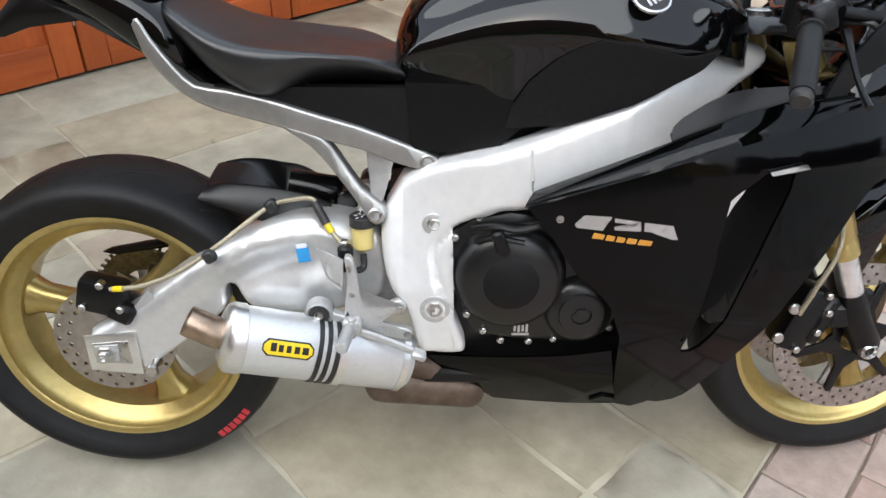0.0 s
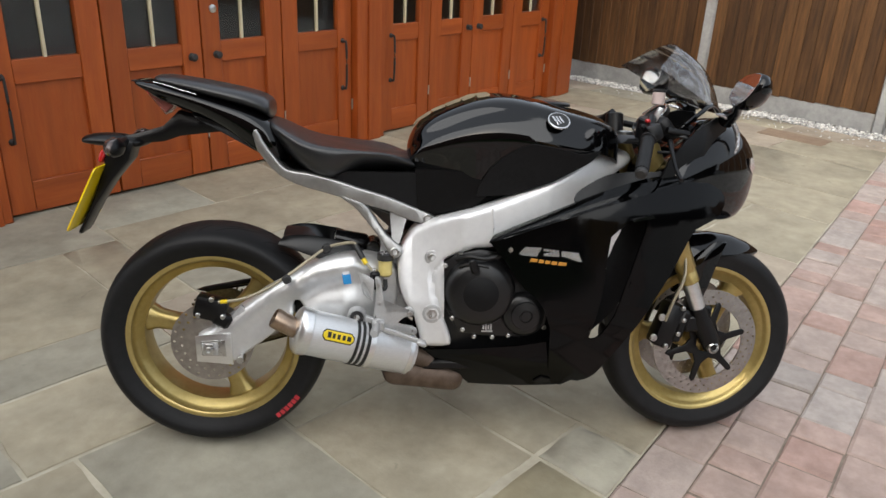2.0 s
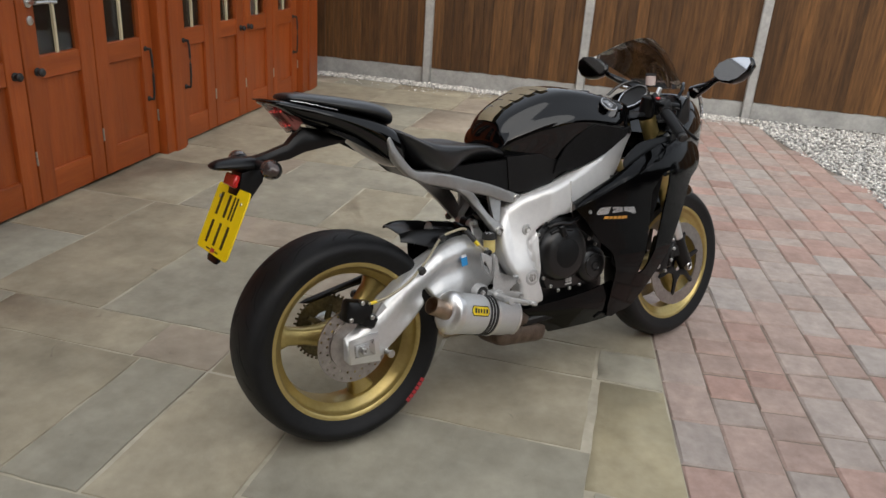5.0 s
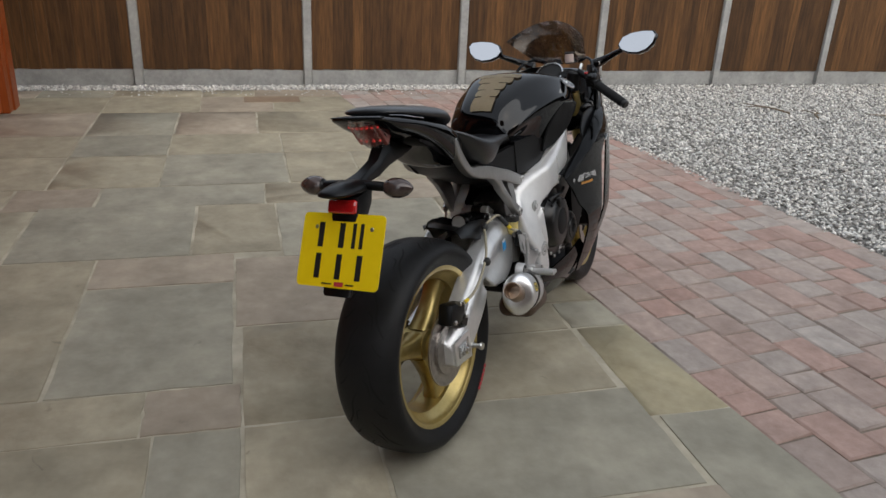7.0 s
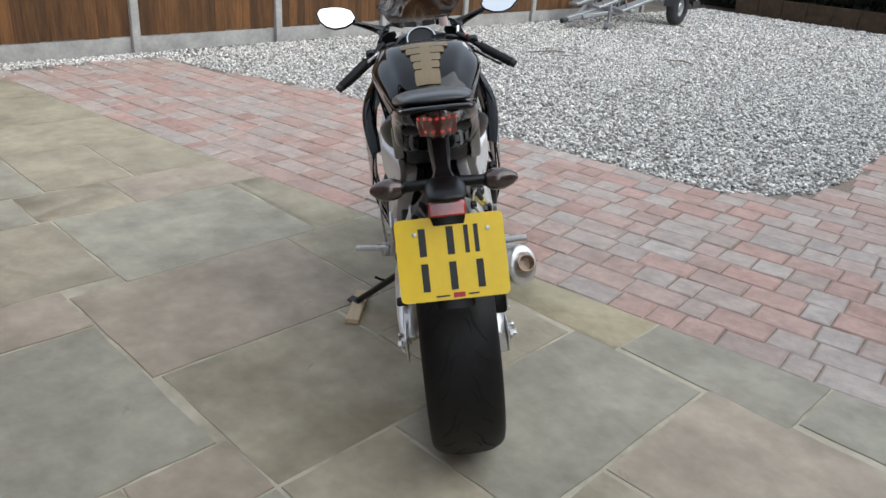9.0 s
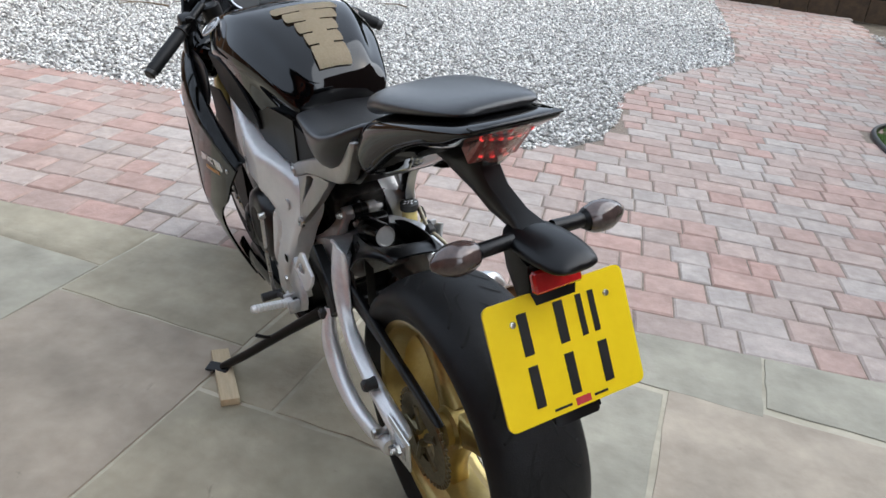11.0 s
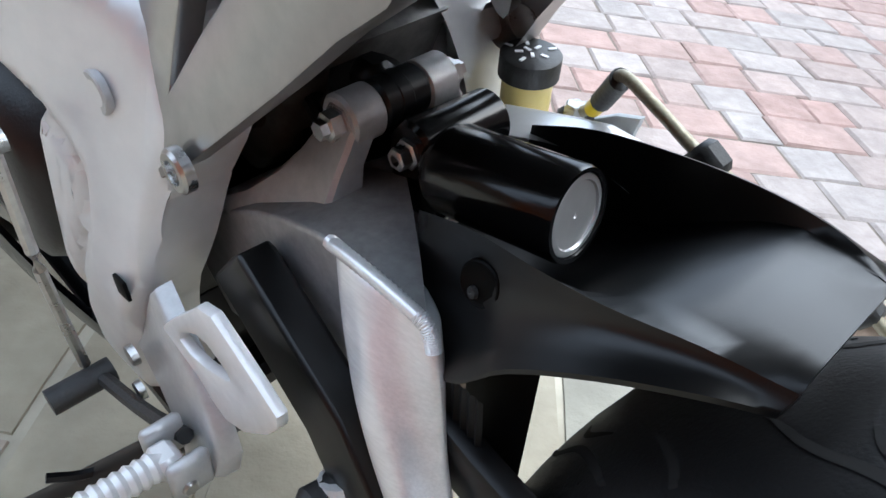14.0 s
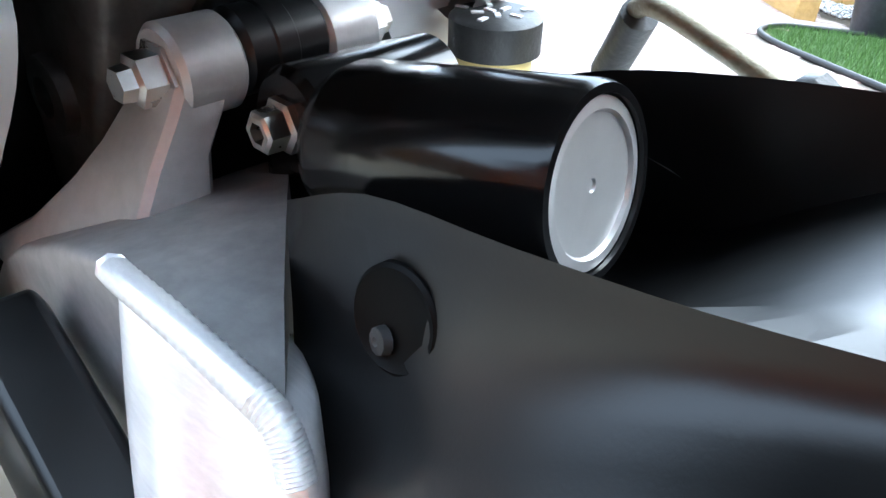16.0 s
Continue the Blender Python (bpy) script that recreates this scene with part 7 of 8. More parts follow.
for x, y, z, w in ((0.469, 0.117, 0.526, 0.0130), (0.463, 0.117, 0.523, 0.0140), (0.42, 0.119, 0.500, 0.0145), (0.37, 0.122, 0.473, 0.0145), (0.33, 0.127, 0.43, 0.014)):
    secs.append([Vector((x + a, y + b * w, z + c)) for a, b, c in ((0, -0.85, 0.002), (0, 0.8, 0.003), (0.004, 1.0, -0.004), (0.03, 1.05, -0.035), (0.03, -1, -0.035), (0.003, -1.0, -0.003))])
ob = bp("chain_slider", loft(secs), "hugger", "black plastic chain slider box", sharp=35)
b = ob.modifiers.new("edge", "BEVEL")
b.width, b.segments, b.limit_method, b.angle_limit = 0.0025, 3, "ANGLE", radians(30)
RIM = spline([(0.396, 0.055, 0.568), (0.348, 0.067, 0.594), (0.305, 0.070, 0.602), (0.268, 0.070, 0.608), (0.228, 0.061, 0.611), (0.191, 0.048, 0.606)], 4)
FOOT = spline([(0.343, 0.095, 0.519), (0.318, 0.098, 0.535), (0.292, 0.095, 0.566), (0.252, 0.088, 0.594), (0.216, 0.072, 0.604), (0.193, 0.054, 0.600)], 4)
FAR = spline([(0.411, -0.055, 0.570), (0.367, -0.058, 0.588), (0.31, -0.060, 0.600), (0.26, -0.060, 0.606), (0.222, -0.057, 0.606), (0.192, -0.050, 0.600)], 4)


def wall_at(i, v):
    """A place on the hugger's left wall, between its rim and its foot."""
    a, b = RIM[i], FOOT[i]
    p = a.lerp(b, v)
    return p + Vector((0.25, -0.60, -0.50)) * 0.020 * math.sin(math.pi * v ** 0.8) * min(1.0, 0.15 + 5 * i / len(RIM)) * (1 - i / (len(RIM) - 1))


secs = []
for i in range(len(RIM)):
    n, f = RIM[i], FAR[i]
    k = i / (len(RIM) - 1)
    zf = float(np.interp(n.x, [0.19, 0.22, 0.25, 0.27, 0.29, 0.305, 0.330, 0.40], [0.598, 0.599, 0.596, 0.586, 0.567, 0.550, 0.530, 0.532]))
    top = [wall_at(i, v) for v in (1.0, 0.8, 0.6, 0.4, 0.2, 0.06)] + [n + Vector((0, -0.001, 0.0015)), n + Vector((0, -0.005, -0.003))]
    for s in (0.62, 0.38, 0.12, -0.2, -0.5, -0.75):
        x = n.x + (f.x - n.x) * (0.5 - 0.5 * s)
        y = 0.065 * s
        top.append(Vector((x, y, zf + (0.012 if s > 0 else 0.0) * abs(s) + 0.010 * k * (1 - abs(s)))))
    top += [Vector((f.x, f.y + 0.003, zf + 0.003)), f, f + Vector((0, -0.004, -0.002)), f + Vector((-0.006, -0.016, -0.032 * (1.2 - k))), f + Vector((-0.012, -0.026, -0.062 * (1.25 - k)))]
    secs.append(top + [p + Vector((0, 0, -0.0035)) for p in reversed(top)])
bp("rear_hugger", loft(secs), "hugger", "black plastic rear hugger", sharp=55)
i0 = next(i for i, p in enumerate(RIM) if p.x < 0.352)
hp = wall_at(i0 + 1, 0.32)
hn = (wall_at(i0 + 1, 0.30) - wall_at(i0 - 1, 0.30)).cross(wall_at(i0, 0.42) - wall_at(i0, 0.18)).normalized()
hn = hn if hn.y > 0 else -hn
rn = (hn + Vector((-0.25, 0.25, 0.12))).normalized()
bp("hugger_recess", lathe(hp + rn * 0.0024, hp + rn * 2, [(-0.0005, 0), (0.0000, 0.0095), (0.0012, 0.0118), (0.0004, 0.0128), (-0.006, 0.0136)], 32), "pit", "recess in the hugger, its shade made as a dark dish")
hq = hp + rn * 0.0028 + Vector((0.002, 0.001, -0.006))
bp("hugger_bolt", lathe(hq, hq + hn, [(0, 0), (0, 0.0036), (0.0022, 0.0032), (0.0026, 0.0012), (0.0016, 0)], 10), "iron", "")
bm = bmesh.new()
o = []
for k in range(19):
    o.append((0.352 - 0.0028 * k, 0.012 + 0.0022 * (k % 2)))
vs = []
for x, t in o:
    vs.append([bm.verts.new((x, y, z)) for y, z in ((0.092 + t * 0.3, 0.530), (0.078 + t, 0.47), (0.06 + t, 0.40), (0.05, 0.40), (0.05, 0.53))])
for a, b in zip(vs, vs[1:]):
    for j in range(4):
        bm.faces.new((a[j], a[j + 1], b[j + 1], b[j]))
bp("mud_flap", bm, "matt_black", "ribbed rubber mud flap", sharp=20)

# shock reservoir and mounts
A, B = Vector((0.327, 0.005, 0.583)), Vector((0.442, 0.014, 0.562))
d = (B - A).normalized()
bm = lathe(A, B, [(0.004, 0.0), (0.004, 0.0235), (0, 0.0240), (0.0, 0.0265), (0.003, 0.0275), (0.084, 0.0275), (0.090, 0.0255), (0.098, 0.019), (0.102, 0)], 48)
res = bp("shock_reservoir", bm, "anodised", "black cylindrical shock reservoir")
bm = lathe(A + d * 0.0035, A - d, [(0, 0), (0, 0.0235), (0.002, 0.0233), (0.0025, 0.020), (0.0012, 0.0192), (0.0012, 0.002), (0.0004, 0.0015), (0.0004, 0)], 36)
bp("reservoir_cap", bm, "arm_silver", "zinc-plated end cap", res)
bm = bmesh.new()
add_rod(bm, (0.437, -0.045, 0.567), (0.437, 0.0245, 0.570), 0.0195, 32, ch=0.003)
add_box(bm, (0.437, 0.0, 0.545), (0.046, 0.046, 0.05), 0.01, None, 3)
bp("shock_mount", bm, "anodised", "black shock end eye")
bm = lathe((0.437, 0.0240, 0.570), (0.437, 9, 0.572), [(0, 0), (0, 0.0100), (0.003, 0.0100), (0.004, 0.0078), (0.011, 0.0075), (0.012, 0.0062), (0.012, 0.0040), (0.007, 0.0036), (0.007, 0)], 6)
bp("shock_bolt", bm, "bolt", "hexagon steel bolt")
LUG = ((0.500, 0.556, 0.446, 0.097, 0.060), (0.520, 0.527, 0.450, 0.086, 0.046), (0.541, 0.507, 0.4550, 0.0735, 0.030), (0.558, 0.495, 0.4565, 0.064, 0.023), (0.573, 0.489, 0.4575, 0.0545, 0.022), (0.586, 0.4870, 0.4590, 0.047, 0.022), (0.594, 0.483, 0.463, 0.0465, 0.022), (0.599, 0.476, 0.468, 0.0455, 0.020))
for s in (1, -1):
    fy = lambda y: y if s > 0 else 0.012 - y
    secs = []
    for z, xf, xr, yo, th in LUG:
        c, yi = 0.0028, yo - th
        secs.append([Vector((x, fy(y), z)) for x, y in ((xf - c, yo), (xr + c, yo), (xr, yo - c), (xr, yi + c), (xr + c, yi), (xf - c, yi), (xf, yi + c), (xf, yo - c))])
    bm = loft(secs)
    add_rod(bm, (0.473, fy(0.0235), 0.583), (0.473, fy(0.0480), 0.583), 0.0172, 32, ch=0.002)
    bp("shock_bracket", bm, "cast_silver", "cast bracket lug", sharp=38)
bm = rod((0.472, -0.013, 0.585), (0.472, 0.024, 0.585), 0.0158, 28, ch=0.003)
add_rod(bm, (0.472, 0.002, 0.585), (0.472, 0.012, 0.585), 0.0166, 28, ch=0.001)
add_box(bm, (0.492, 0.006, 0.59), (0.03, 0.026, 0.024), 0.008)
bp("shock_eye", bm, "satin_black", "")
# crossmember casting, the shade it lies in put into its dark colour
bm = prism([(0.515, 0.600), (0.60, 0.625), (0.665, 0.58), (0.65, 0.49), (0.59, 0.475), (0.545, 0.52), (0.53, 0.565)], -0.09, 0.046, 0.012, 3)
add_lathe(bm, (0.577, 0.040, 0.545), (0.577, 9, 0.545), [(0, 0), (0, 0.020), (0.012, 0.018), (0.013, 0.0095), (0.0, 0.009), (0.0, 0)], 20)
bp("frame_crossmember", bm, "cast_shaded", "cast crossmember behind the shock", sharp=50)
for s, y in ((1, 0.0475), (-1, -0.0355)):
    bm = lathe((0.473, y, 0.583), (0.473, s * 9, 0.583), [(0, 0), (0, 0.0125), (0.002, 0.0125), (0.002, 0.0098), (0.010, 0.0095), (0.011, 0.0065), (0.016, 0.006), (0.016, 0)], 6)
    bp("shock_nut", bm, "bolt", "flanged steel nut")
bp("shock_body", rod((0.50, 0.0, 0.58), (0.56, 0.0, 0.36), 0.028, 20), "satin_black", "")
sm, sl = along(Vector((0.505, 0, 0.56)), Vector((0.56, 0, 0.36)))
bm = tube([sm @ Vector((0.037 * math.cos(0.6 * k), 0.037 * math.sin(0.6 * k), sl * k / 63)) for k in range(64)], 0.0055, 8, 1)
bp("shock_spring", bm, "satin_black", "")

# -- rear brake --
bm = bmesh.new()
add_box(bm, (0.005, -0.118, 0.418), (0.085, 0.05, 0.065), 0.012, (0, 15, 0), 2)
add_box(bm, (0.035, -0.128, 0.388), (0.05, 0.03, 0.04), 0.008, (0, 30, 0))
cal = bp("rear_caliper", bm, "satin_black", "black rear brake caliper")
for x, z in ((-0.025, 0.405), (0.012, 0.448), (0.04, 0.40)):
    bp("caliper_bolt", rod((x, -0.13, z), (x, -0.149, z), 0.007, 8, ch=0.002), "bolt", "", cal)
bp("caliper_bracket", prism([(0.02, 0.36), (0.06, 0.40), (0.085, 0.43), (0.10, 0.41), (0.07, 0.37), (0.04, 0.345)], -0.128, -0.116, 0.003), "cast_silver", "")
bm = tube([(0.030, -0.145, 0.442), (0.09, -0.150, 0.452), (0.155, -0.146, 0.478), (0.22, -0.136, 0.520), (0.275, -0.112, 0.558), (0.312, -0.094, 0.580), (0.350, -0.098, 0.592), (0.385, -0.107, 0.597), (0.398, -0.118, 0.580), (0.415, -0.130, 0.552), (0.436, -0.145, 0.530)], 0.0042, 10, 6)
bp("rear_brake_hose", bm, "hose", "braided rear brake hose")
for p in ((0.209, -0.143, 0.505), (0.312, -0.095, 0.579)):
    bp("hose_clip", box(p, (0.022, 0.018, 0.022), 0.004, (0, -30, 0)), "iron", "")
bp("hose_sleeve", tube([(0.389, -0.110, 0.592), (0.398, -0.118, 0.578), (0.410, -0.127, 0.559)], 0.0078, 12, 3), "iron", "")
bp("hose_collar", tube([(0.409, -0.126, 0.560), (0.419, -0.133, 0.546)], 0.0064, 12, 2), "label_yellow", "yellow hose collar")
bp("hose_banjo", lathe((0.440, -0.143, 0.512), (0.440, -0.143, 9), [(0, 0), (0, 0.012), (0.012, 0.012), (0.013, 0.009), (0.022, 0.009), (0.024, 0.007), (0.024, 0)], 6), "bolt", "steel banjo bolt")
bp("banjo_sleeve", tube([(0.036, -0.1465, 0.443), (0.054, -0.1485, 0.445)], 0.0052, 8, 2), "label_yellow", "")
bm = lathe((0.470, -0.120, 0.510), (0.470, -0.120, 9), [(0, 0), (0, 0.014), (0.005, 0.0185), (0.046, 0.0190), (0.048, 0)], 28)
rb = bp("rear_fluid_bottle", bm, "fluid", "yellowed brake fluid bottle")
bm = lathe((0.470, -0.120, 0.555), (0.470, -0.120, 9), [(0, 0.018), (0, 0.0225), (0.016, 0.0225), (0.018, 0.020), (0.018, 0)], 28)
bp("bottle_cap", bm, "iron", "black ribbed bottle cap", rb)
bm = bmesh.new()
for k in range(9):
    a = 2.4 * k
    rr = 0.004 + 0.0017 * k
    add_box(bm, (0.470 + rr * math.cos(a), -0.120 + rr * math.sin(a), 0.5734), (0.006, 0.0025, 0.0008), 0, (0, 0, 57 * a))
bp("cap_print", bm, "white", "unreadable white print", rb)
bp("rear_master_cylinder", box((0.442, -0.148, 0.505), (0.026, 0.024, 0.05), 0.006), "satin_black", "")
bm = tube([(0.470, -0.122, 0.500), (0.470, -0.130, 0.478), (0.456, -0.142, 0.478), (0.445, -0.148, 0.49)], 0.006, 8, 4)
bp("fluid_pipe", bm, "iron", "")


# -- footrests --
bp("heel_plate", ring_plate([(0.398, 0.534), (0.420, 0.526), (0.4405, 0.512), (0.4395, 0.480), (0.437, 0.452), (0.424, 0.462), (0.411, 0.474), (0.404, 0.505)], [(0.4115, 0.508), (0.416, 0.502), (0.424, 0.486), (0.4295, 0.474), (0.4325, 0.463), (0.427, 0.466), (0.4145, 0.478), (0.4105, 0.492)], -0.174, -0.167), "cast_silver", "aluminium heel plate with a cut-out")
bp("heel_plate", ring_plate([(0.508, 0.462), (0.486, 0.488), (0.465, 0.510), (0.444, 0.533), (0.428, 0.539), (0.404, 0.526), (0.374, 0.508), (0.375, 0.497), (0.390, 0.474), (0.418, 0.445), (0.440, 0.433), (0.478, 0.447)], [(0.482, 0.472), (0.477, 0.482), (0.466, 0.492), (0.455, 0.500), (0.441, 0.504), (0.432, 0.501), (0.423, 0.497), (0.422, 0.492), (0.428, 0.486), (0.440, 0.480), (0.452, 0.474), (0.470, 0.469)], 0.160, 0.168), "heel_silver", "bright aluminium heel plate with a cut-out")


HANGER = [(0.442, 0.515), (0.448, 0.521), (0.458, 0.511), (0.466, 0.462), (0.478, 0.424), (0.494, 0.420), (0.530, 0.438), (0.542, 0.434), (0.546, 0.424), (0.538, 0.415), (0.492, 0.399), (0.502, 0.391), (0.545, 0.382), (0.556, 0.372), (0.552, 0.361), (0.540, 0.359), (0.480, 0.374), (0.455, 0.380), (0.436, 0.388), (0.415, 0.393), (0.402, 0.394), (0.392, 0.402), (0.395, 0.420), (0.404, 0.424), (0.425, 0.412), (0.449, 0.408), (0.451, 0.440), (0.446, 0.480)]
bp("footrest_hanger", cushion(rounded(HANGER, 2), lambda x, z: -0.178, 0.014, 0.003, 0.05, 2), "cast_silver", "cast aluminium footrest hanger", sharp=45)
for x, z in ((0.450, 0.500), (0.453, 0.450)):
    bp("hanger_screw", lathe((x, -0.177, z), (x, -9, z), [(0, 0), (0, 0.0055), (0.003, 0.005), (0.003, 0.003), (0.001, 0)], 12), "bolt", "")
secs = []
for (xa, za), (xb, zb), y in (((0.580, 0.385), (0.525, 0.478), 0.166), ((0.552, 0.400), (0.496, 0.468), 0.172), ((0.524, 0.392), (0.464, 0.452), 0.176), ((0.500, 0.378), (0.444, 0.432), 0.180), ((0.486, 0.368), (0.430, 0.410), 0.184), ((0.484, 0.362), (0.436, 0.384), 0.186)):
    p, q = Vector((xa, y, za)), Vector((xb, y - 0.006, zb))
    e = (q - p).normalized()
    secs.append([p + Vector((0, -0.012, 0)), p + e * 0.002 + Vector((0, -0.002, 0)), p + e * 0.008 + Vector((0, 0.002, 0)), p.lerp(q, 0.5) + Vector((0, -0.001, 0)), q - e * 0.008 + Vector((0, 0.002, 0)), q - e * 0.002 + Vector((0, -0.002, 0)), q + Vector((0, -0.012, 0))])
bm = loft(secs)
for dx in (-0.017, 0.017):
    add_box(bm, (0.462 + dx, 0.196, 0.398), (0.009, 0.028, 0.034), 0.003)
hanger = bp("footrest_hanger", bm, "cast_silver", "cast aluminium footrest hanger", sharp=50)
bm = bmesh.new()
for k in range(5):
    add_lathe(bm, (0.450 + 0.0048 * k, 0.200, 0.392), (9, 0.200, 0.392), [(0, 0.006), (0, 0.0085), (0.003, 0.0085), (0.003, 0.006)], 14, closed=True)
add_rod(bm, (0.438, 0.200, 0.392), (0.486, 0.200, 0.392), 0.0055, 12, ch=0.001)
bp("peg_spring", bm, "bolt", "coiled return spring on the pin", hanger)
for x, z in ((0.535, 0.421), (0.547, 0.370)):
    both("hanger_bolt", lambda: lathe((x, -0.181, z), (x, -9, z), [(0, 0), (0, 0.008), (0.005, 0.0075), (0.005, 0.004), (0.002, 0)], 10), "bolt", "")
bm = lathe((0.395, -0.160, 0.412), (0.395, -9, 0.412), [(0, 0), (0, 0.025), (0.022, 0.024), (0.026, 0.021), (0.022, 0.019), (0.018, 0)], 24)
bp("silencer_mount", bm, "cast_silver", "")
bp("mount_rubber", lathe((0.395, -0.172, 0.412), (0.395, -9, 0.412), [(0, 0), (0, 0.019), (0.012, 0.018), (0.012, 0)], 20), "iron", "")
bp("mount_bolt", lathe((0.395, -0.183, 0.412), (0.395, -9, 0.412), [(0, 0), (0, 0.008), (0.007, 0.0078), (0.008, 0.004), (0.003, 0)], 12), "bolt", "")


def peg():
    bm = box((0.452, -0.184, 0.391), (0.034, 0.022, 0.030), 0.005)
    add_rod(bm, (0.452, -0.190, 0.372), (0.452, -0.190, 0.410), 0.007, 12, ch=0.001)
    a, b = Vector((0.448, -0.188, 0.391)), Vector((0.441, -0.268, 0.397))
    add_lathe(bm, a, b, [(0, 0), (0, 0.009)] + [(0.006 + 0.006 * k, 0.010 + (0.0018 if k % 2 else 0)) for k in range(12)] + [(0.079, 0.009), (0.079, 0)], 14)
    return bm


bp("footrest", peg(), "cast_silver", "knurled aluminium footrest")
bm = bmesh.new()
a, b = Vector((0.460, 0.202, 0.403)), Vector((0.457, 0.292, 0.415))
add_box(bm, (0.461, 0.204, 0.402), (0.022, 0.018, 0.020), 0.004)
add_lathe(bm, a, b, [(0, 0), (0, 0.0085)] + [(0.008 + 0.0035 * k, 0.0088 + (0.0018 if k % 2 else 0)) for k in range(23)] + [(0.089, 0.0085), (0.091, 0.006), (0.091, 0)], 16)
bp("footrest", bm, "frame_silver", "knurled aluminium footrest")
bm = tube([(0.456, -0.184, 0.382), (0.50, -0.190, 0.370), (0.54, -0.200, 0.358), (0.563, -0.207, 0.352)], 0.006, 8, 4, flat=1.2)
add_box(bm, (0.567, -0.212, 0.351), (0.026, 0.026, 0.014), 0.004, (0, 20, 0))
bp("brake_pedal", bm, "cast_silver", "aluminium brake pedal")
bm = tube([(0.47, 0.185, 0.40), (0.53, 0.19, 0.37), (0.60, 0.195, 0.345)], 0.006, 8, 4)
add_rod(bm, (0.60, 0.185, 0.345), (0.60, 0.235, 0.345), 0.011, 12)
bp("gear_lever", bm, "iron", "gear lever with a rubber toe piece")
bm = tube([(0.612, 0.200, 0.352), (0.606, 0.203, 0.42), (0.604, 0.204, 0.48), (0.612, 0.200, 0.560)], 0.0045, 8, 4)
add_rod(bm, (0.612, 0.192, 0.560), (0.612, 0.207, 0.560), 0.008, 10)
bp("gear_linkage", bm, "bolt", "steel gear linkage rod")
# side stand
bm = tube([(0.53, 0.11, 0.30), (0.60, 0.19, 0.225), (0.68, 0.285, 0.135), (0.735, 0.345, 0.080)], 0.012, 10, 4, radii=[0.016, 0.013, 0.012, 0.011])
add_box(bm, (0.742, 0.356, 0.077), (0.065, 0.034, 0.008), 0.003, (-9, 0, 45))
add_tube(bm, [(0.62, 0.21, 0.205), (0.63, 0.235, 0.205), (0.64, 0.26, 0.215)], 0.005, 6, 3)
bp("side_stand", bm, "satin_black", "black steel side stand, extended")

# -- exhaust --
E0, E1 = Vector((0.245, -0.221, 0.392)), Vector((0.548, -0.135, 0.288))
ed = (E1 - E0).normalized()
EL = (E1 - E0).length


def exo(name, prof, mat, label="", parent=None, seg=48, sq=True):
    bm = lathe(E0, E1, prof, seg)
    m4, _ = along(E0, E1)
    if sq:
        inv = m4.inverted()
        for v in bm.verts:
            q = inv @ v.co
            # taller than wide
            w = m4 @ Vector((q.x, q.y, q.z))
            dz = (w - (E0 + ed * (w - E0).dot(ed)))
            v.co = w + Vector((0, 0, 1)) * dz.z * 0.14 - Vector((0, 1, 0)) * dz.y * 0.14
    return bp(name, bm, mat, label, parent)


sil = exo("silencer", [(0.0, 0.0), (0.012, 0.050), (0.014, 0.0545), (EL - 0.02, 0.0545), (EL - 0.005, 0.046), (EL, 0.03), (EL, 0)], "silencer", "aluminium race silencer")
exo("silencer_end_cap", [(-0.012, 0.020), (-0.012, 0.036), (-0.006, 0.050), (0.000, 0.0560), (0.006, 0.0570), (0.024, 0.0570), (0.026, 0.0545)], "brushed", "polished silencer end cap", sil)
for a in (0.145, 0.160, 0.176):
    exo("silencer_band", [(a, 0.0545), (a, 0.0568), (a + 0.008, 0.0568), (a + 0.008, 0.0545)], "ink", "black band round the silencer", sil)
T0, T1 = Vector((0.235, -0.222, 0.398)), Vector((0.190, -0.228, 0.426))
bm = lathe(T0 - (T1 - T0).normalized() * 0.02, T1, [(0, 0), (0, 0.021), (0.02, 0.026), (0.076, 0.0265), (0.080, 0.025), (0.080, 0.0225), (0.03, 0.0215), (0.03, 0)], 28)
bp("silencer_outlet", bm, "titanium", "heat-tinted outlet tip", sil)
# maker's plate on the silencer: yellow field with dark bars


def on_silencer(s, a, r=0.0625):
    """A point s metres along and a degrees round from the right-hand side, upwards."""
    c = E0 + ed * s
    side = Vector((0, -1, 0)) - ed * Vector((0, -1, 0)).dot(ed)
    side.normalize()
    up = side.cross(ed)
    if up.z < 0:
        up = -up
    an = radians(a)
    p = side * math.cos(an) * r + up * math.sin(an) * r
    p.z *= 1.14
    p.y *= 0.86
    return c + p


def patch(s0, s1, a0, a1, r, mat, name, round_=True, label=""):
    bm = bmesh.new()
    rows = []
    n = 10
    for i in range(n + 1):
        f = i / n
        s = s0 + (s1 - s0) * f
        k = 1.0
        if round_:
            e = min(f, 1 - f) * 2 * (s1 - s0) / 0.016
            k = 1.0 if e > 1 else math.sqrt(max(0.05, 1 - (1 - e) ** 2)) * 0.8 + 0.2
        am, ah = (a0 + a1) / 2, (a1 - a0) / 2 * k
        rows.append([bm.verts.new(on_silencer(s, am + ah * t, r)) for t in np.linspace(-1, 1, 7)])
    for a, b in zip(rows, rows[1:]):
        for j in range(6):
            bm.faces.new((a[j], a[j + 1], b[j + 1], b[j]))
    return bp(name, bm, mat, label, sil, sharp=180)


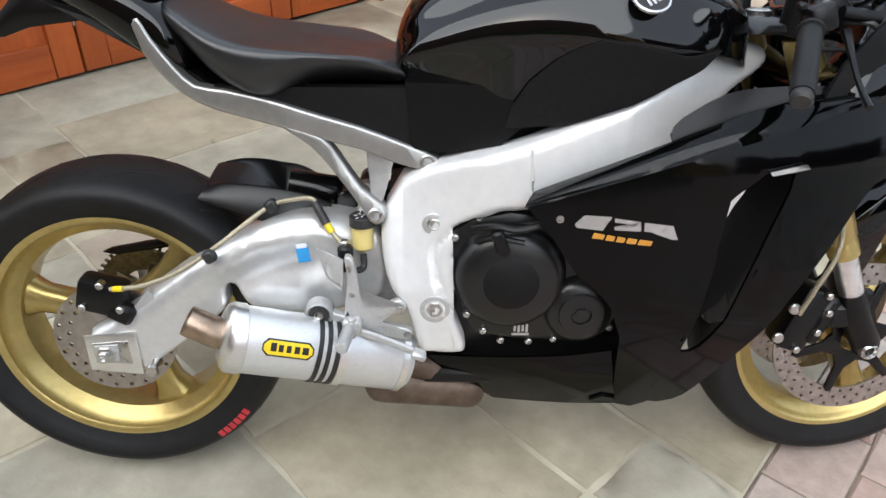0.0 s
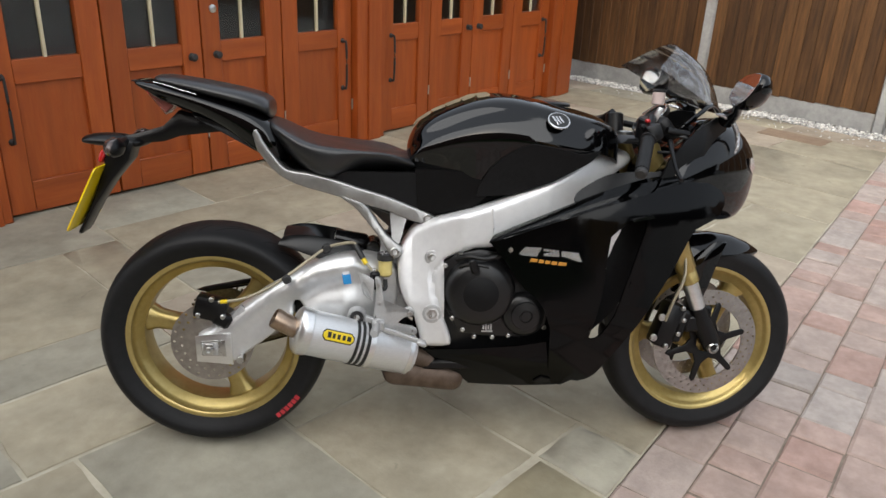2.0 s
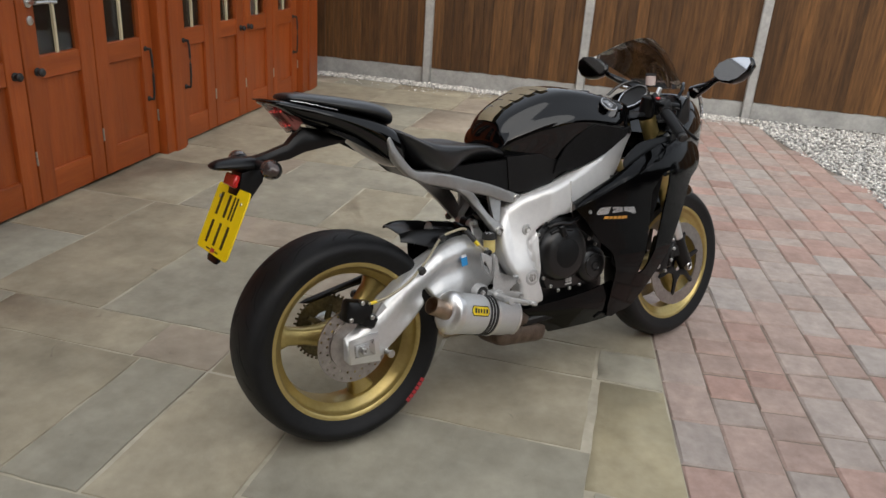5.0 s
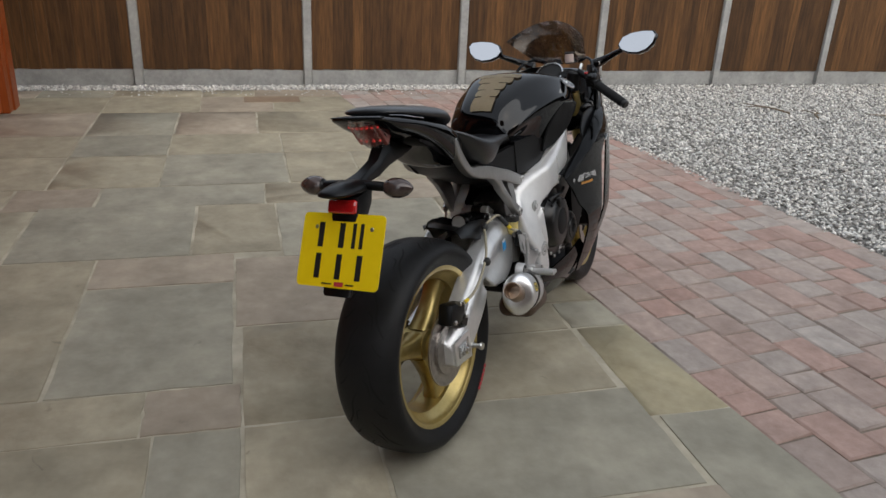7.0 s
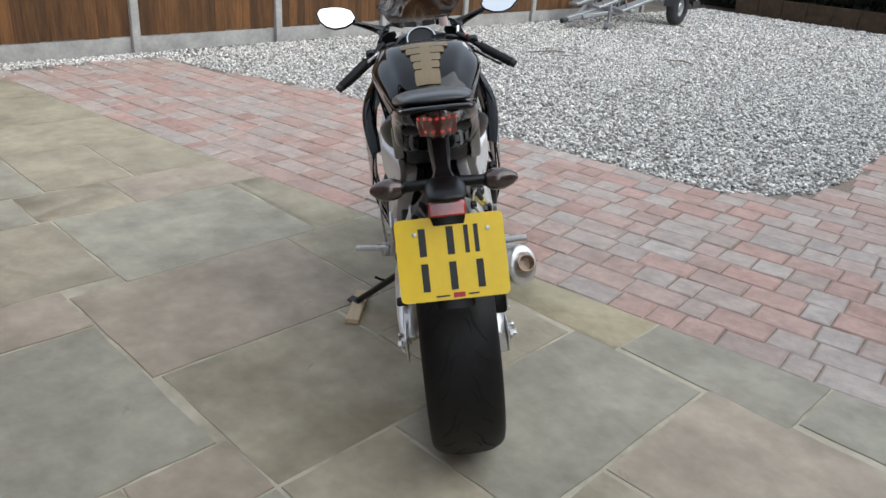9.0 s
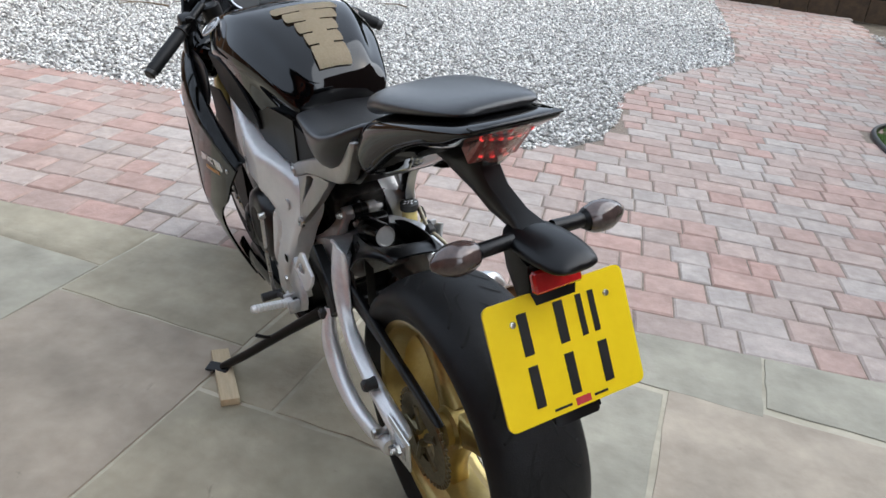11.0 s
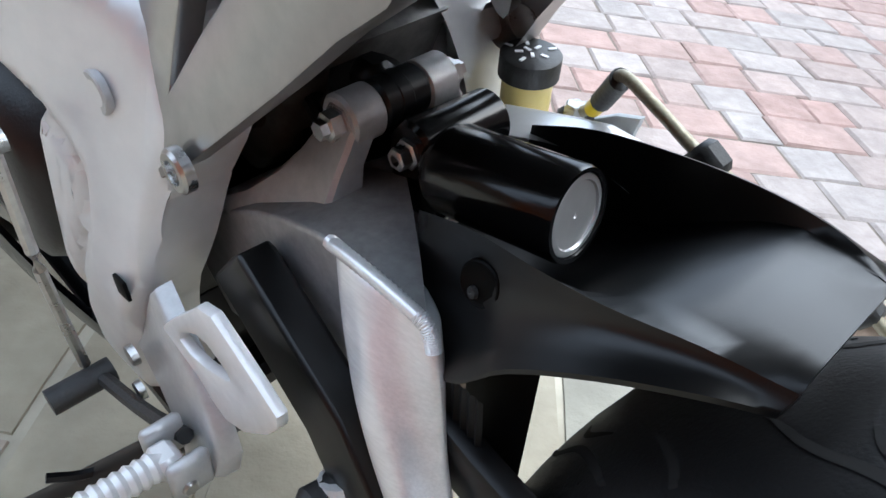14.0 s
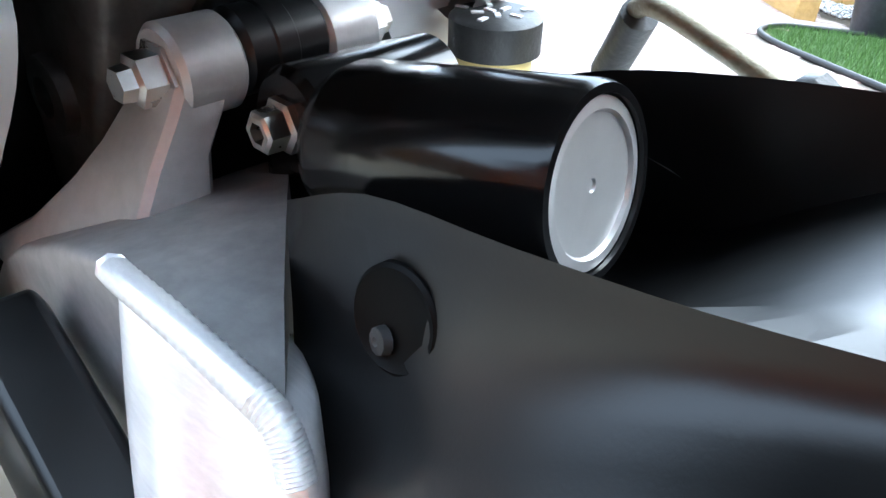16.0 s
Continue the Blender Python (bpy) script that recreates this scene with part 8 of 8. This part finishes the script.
patch(0.050, 0.138, 6, 36, 0.0549, "ink", "maker_plate_rim", label="black rim of a yellow plate")
patch(0.0525, 0.1355, 9, 33, 0.0552, "label_yellow", "maker_plate", label="yellow oval plate with dark bars")
for k, w in enumerate((0.010, 0.008, 0.008, 0.009, 0.011)):
    s = 0.064 + 0.0135 * k
    patch(s, s + w, 15, 27 if k else 29, 0.0555, "ink", "plate_mark", False)
exo("clamp_band", [(0.185, 0.0548), (0.185, 0.0575), (0.200, 0.0575), (0.200, 0.0548)], "brushed", "", sil)
exo("front_band", [(EL - 0.030, 0.0548), (EL - 0.030, 0.056), (EL - 0.018, 0.056), (EL - 0.018, 0.0535)], "brushed", "", sil)
bm = tube([(0.535, -0.140, 0.292), (0.57, -0.135, 0.278), (0.61, -0.12, 0.255), (0.66, -0.10, 0.240), (0.74, -0.04, 0.235)], 0.027, 16, 5)
bp("link_pipe", bm, "exhaust_brown", "grimy brown link pipe")
bm = box((0.575, -0.095, 0.226), (0.23, 0.13, 0.075), 0.032, (0, 10, 8), 4)
bp("collector_box", bm, "exhaust_brown", "grimy brown exhaust collector")

# block of softwood under the stand
bw = finish("wood_block", box((0, 0, 0.0105), (0.235, 0.048, 0.021), 0.0015), M["block_wood"])
tagged(bw, "offcut of pale softwood under the side stand", "wood block")
bw.matrix_basis = pose(0.836, 0.430, 0, 0, 0, 1)


# ---- block paving: tumbled setts in courses of uneven lengths ----
PA = YARD @ pose(0, -1.2, 0, 0, 0, 7.13)
bm = bmesh.new()
PAVING = [(5.62, edge_v(5.62))] + GRAVEL[:15] + [(-2.0, 12.4), (-2.15, 10.0), (-2.35, 6.0), (-2.30, 5.48), (-1.75, 5.38), (-1.50, 5.15), (-1.36, 4.86), (-1.35, 4.5), (-1.42, 4.1), (-1.62, 3.25), (-2.35, 1.9), (-4.0, edge_v(-4.0))]
f = bm.faces.new([bm.verts.new((u, -v, -0.008)) for u, v in PAVING])
bmesh.ops.triangulate(bm, faces=[f])
road = structure("driveway", bm, M["paver_joint"], "driveway of weathered red and grey tumbled block paving", "driveway")
to_yard = YARD.inverted() @ PA
from_yard = to_yard.inverted()
prng = random.Random(8)
sizes = {0.118: [], 0.158: [], 0.236: []}
RW = 0.158
PG = 0.0028


def paver_verts(l, w, kind):
    """One sett: worn top edges, slightly uneven."""
    rr = random.Random(int(l * 1000) * 7 + kind)
    b = 0.007
    out = []
    for z, inset in ((-0.02, 0.0), (-0.006, 0.0), (0.0, b)):
        for x, y in ((-1, -1), (1, -1), (1, 1), (-1, 1)):
            out.append((x * (l / 2 - PG - inset) + rr.uniform(-0.0025, 0.0025), y * (w / 2 - PG - inset) + rr.uniform(-0.0025, 0.0025), z + (rr.uniform(-0.0015, 0.0015) if z == 0 else 0)))
    return out


FACES = [(8, 9, 10, 11)] + [(i + k, (i + 1) % 4 + k, (i + 1) % 4 + k + 4, i + k + 4) for k in (0, 4) for i in range(4)]
shared = {}
for l in sizes:
    for k in range(3):
        me = bpy.data.meshes.new("paver")
        me.from_pydata(paver_verts(l, RW, k), [], FACES)
        me.materials.append(M["paver"])
        shared[(l, k)] = me
cells = []
row = 0
while row * RW < 13.5:
    y = -(row + 0.5) * RW
    x = -4.2 + prng.uniform(0, 0.2)
    while x < 6.0:
        l = prng.choice((0.118, 0.158, 0.158, 0.236, 0.236))
        c = to_yard @ Vector((x + l / 2, y, 0))
        cells.append((x + l / 2, y, l, c.x, -c.y))
        x += l
    row += 1
cu, cv = np.array([c[3] for c in cells]), np.array([c[4] for c in cells])
keep = inside(PAVING, cu, cv)
cells = [c for c, k in zip(cells, keep) if k]
# those along the patio, the nearest stretch, are single pieces
cells.sort(key=lambda c: (c[3] - 0.9) ** 2 * 0.6 + (c[4] - 1.7) ** 2)
verts, faces = [], []
for i, (x, y, l, u, v) in enumerate(cells):
    dz, tz = prng.uniform(-0.003, 0.001), prng.uniform(-0.012, 0.012)
    k = prng.randrange(3)
    if i < 300:
        ob = new("paver", shared[(l, k)])
        ob.parent = road
        ob.matrix_basis = to_yard @ pose(x, y, dz, prng.uniform(-0.5, 0.5), prng.uniform(-0.5, 0.5), math.degrees(tz))
    else:
        m = to_yard @ pose(x, y, dz, 0, 0, math.degrees(tz))
        o = len(verts)
        verts += [tuple(m @ Vector(p)) for p in paver_verts(l, RW, k)]
        faces += [tuple(o + j for j in f) for f in FACES]
me = bpy.data.meshes.new("paver_field")
me.from_pydata(verts, [], faces)
me.materials.append(M["paver_far"])
ob = new("paver_field", me)
ob.parent = road
tagged(ob, "more tumbled block paving of the same kind", kind="stuff")
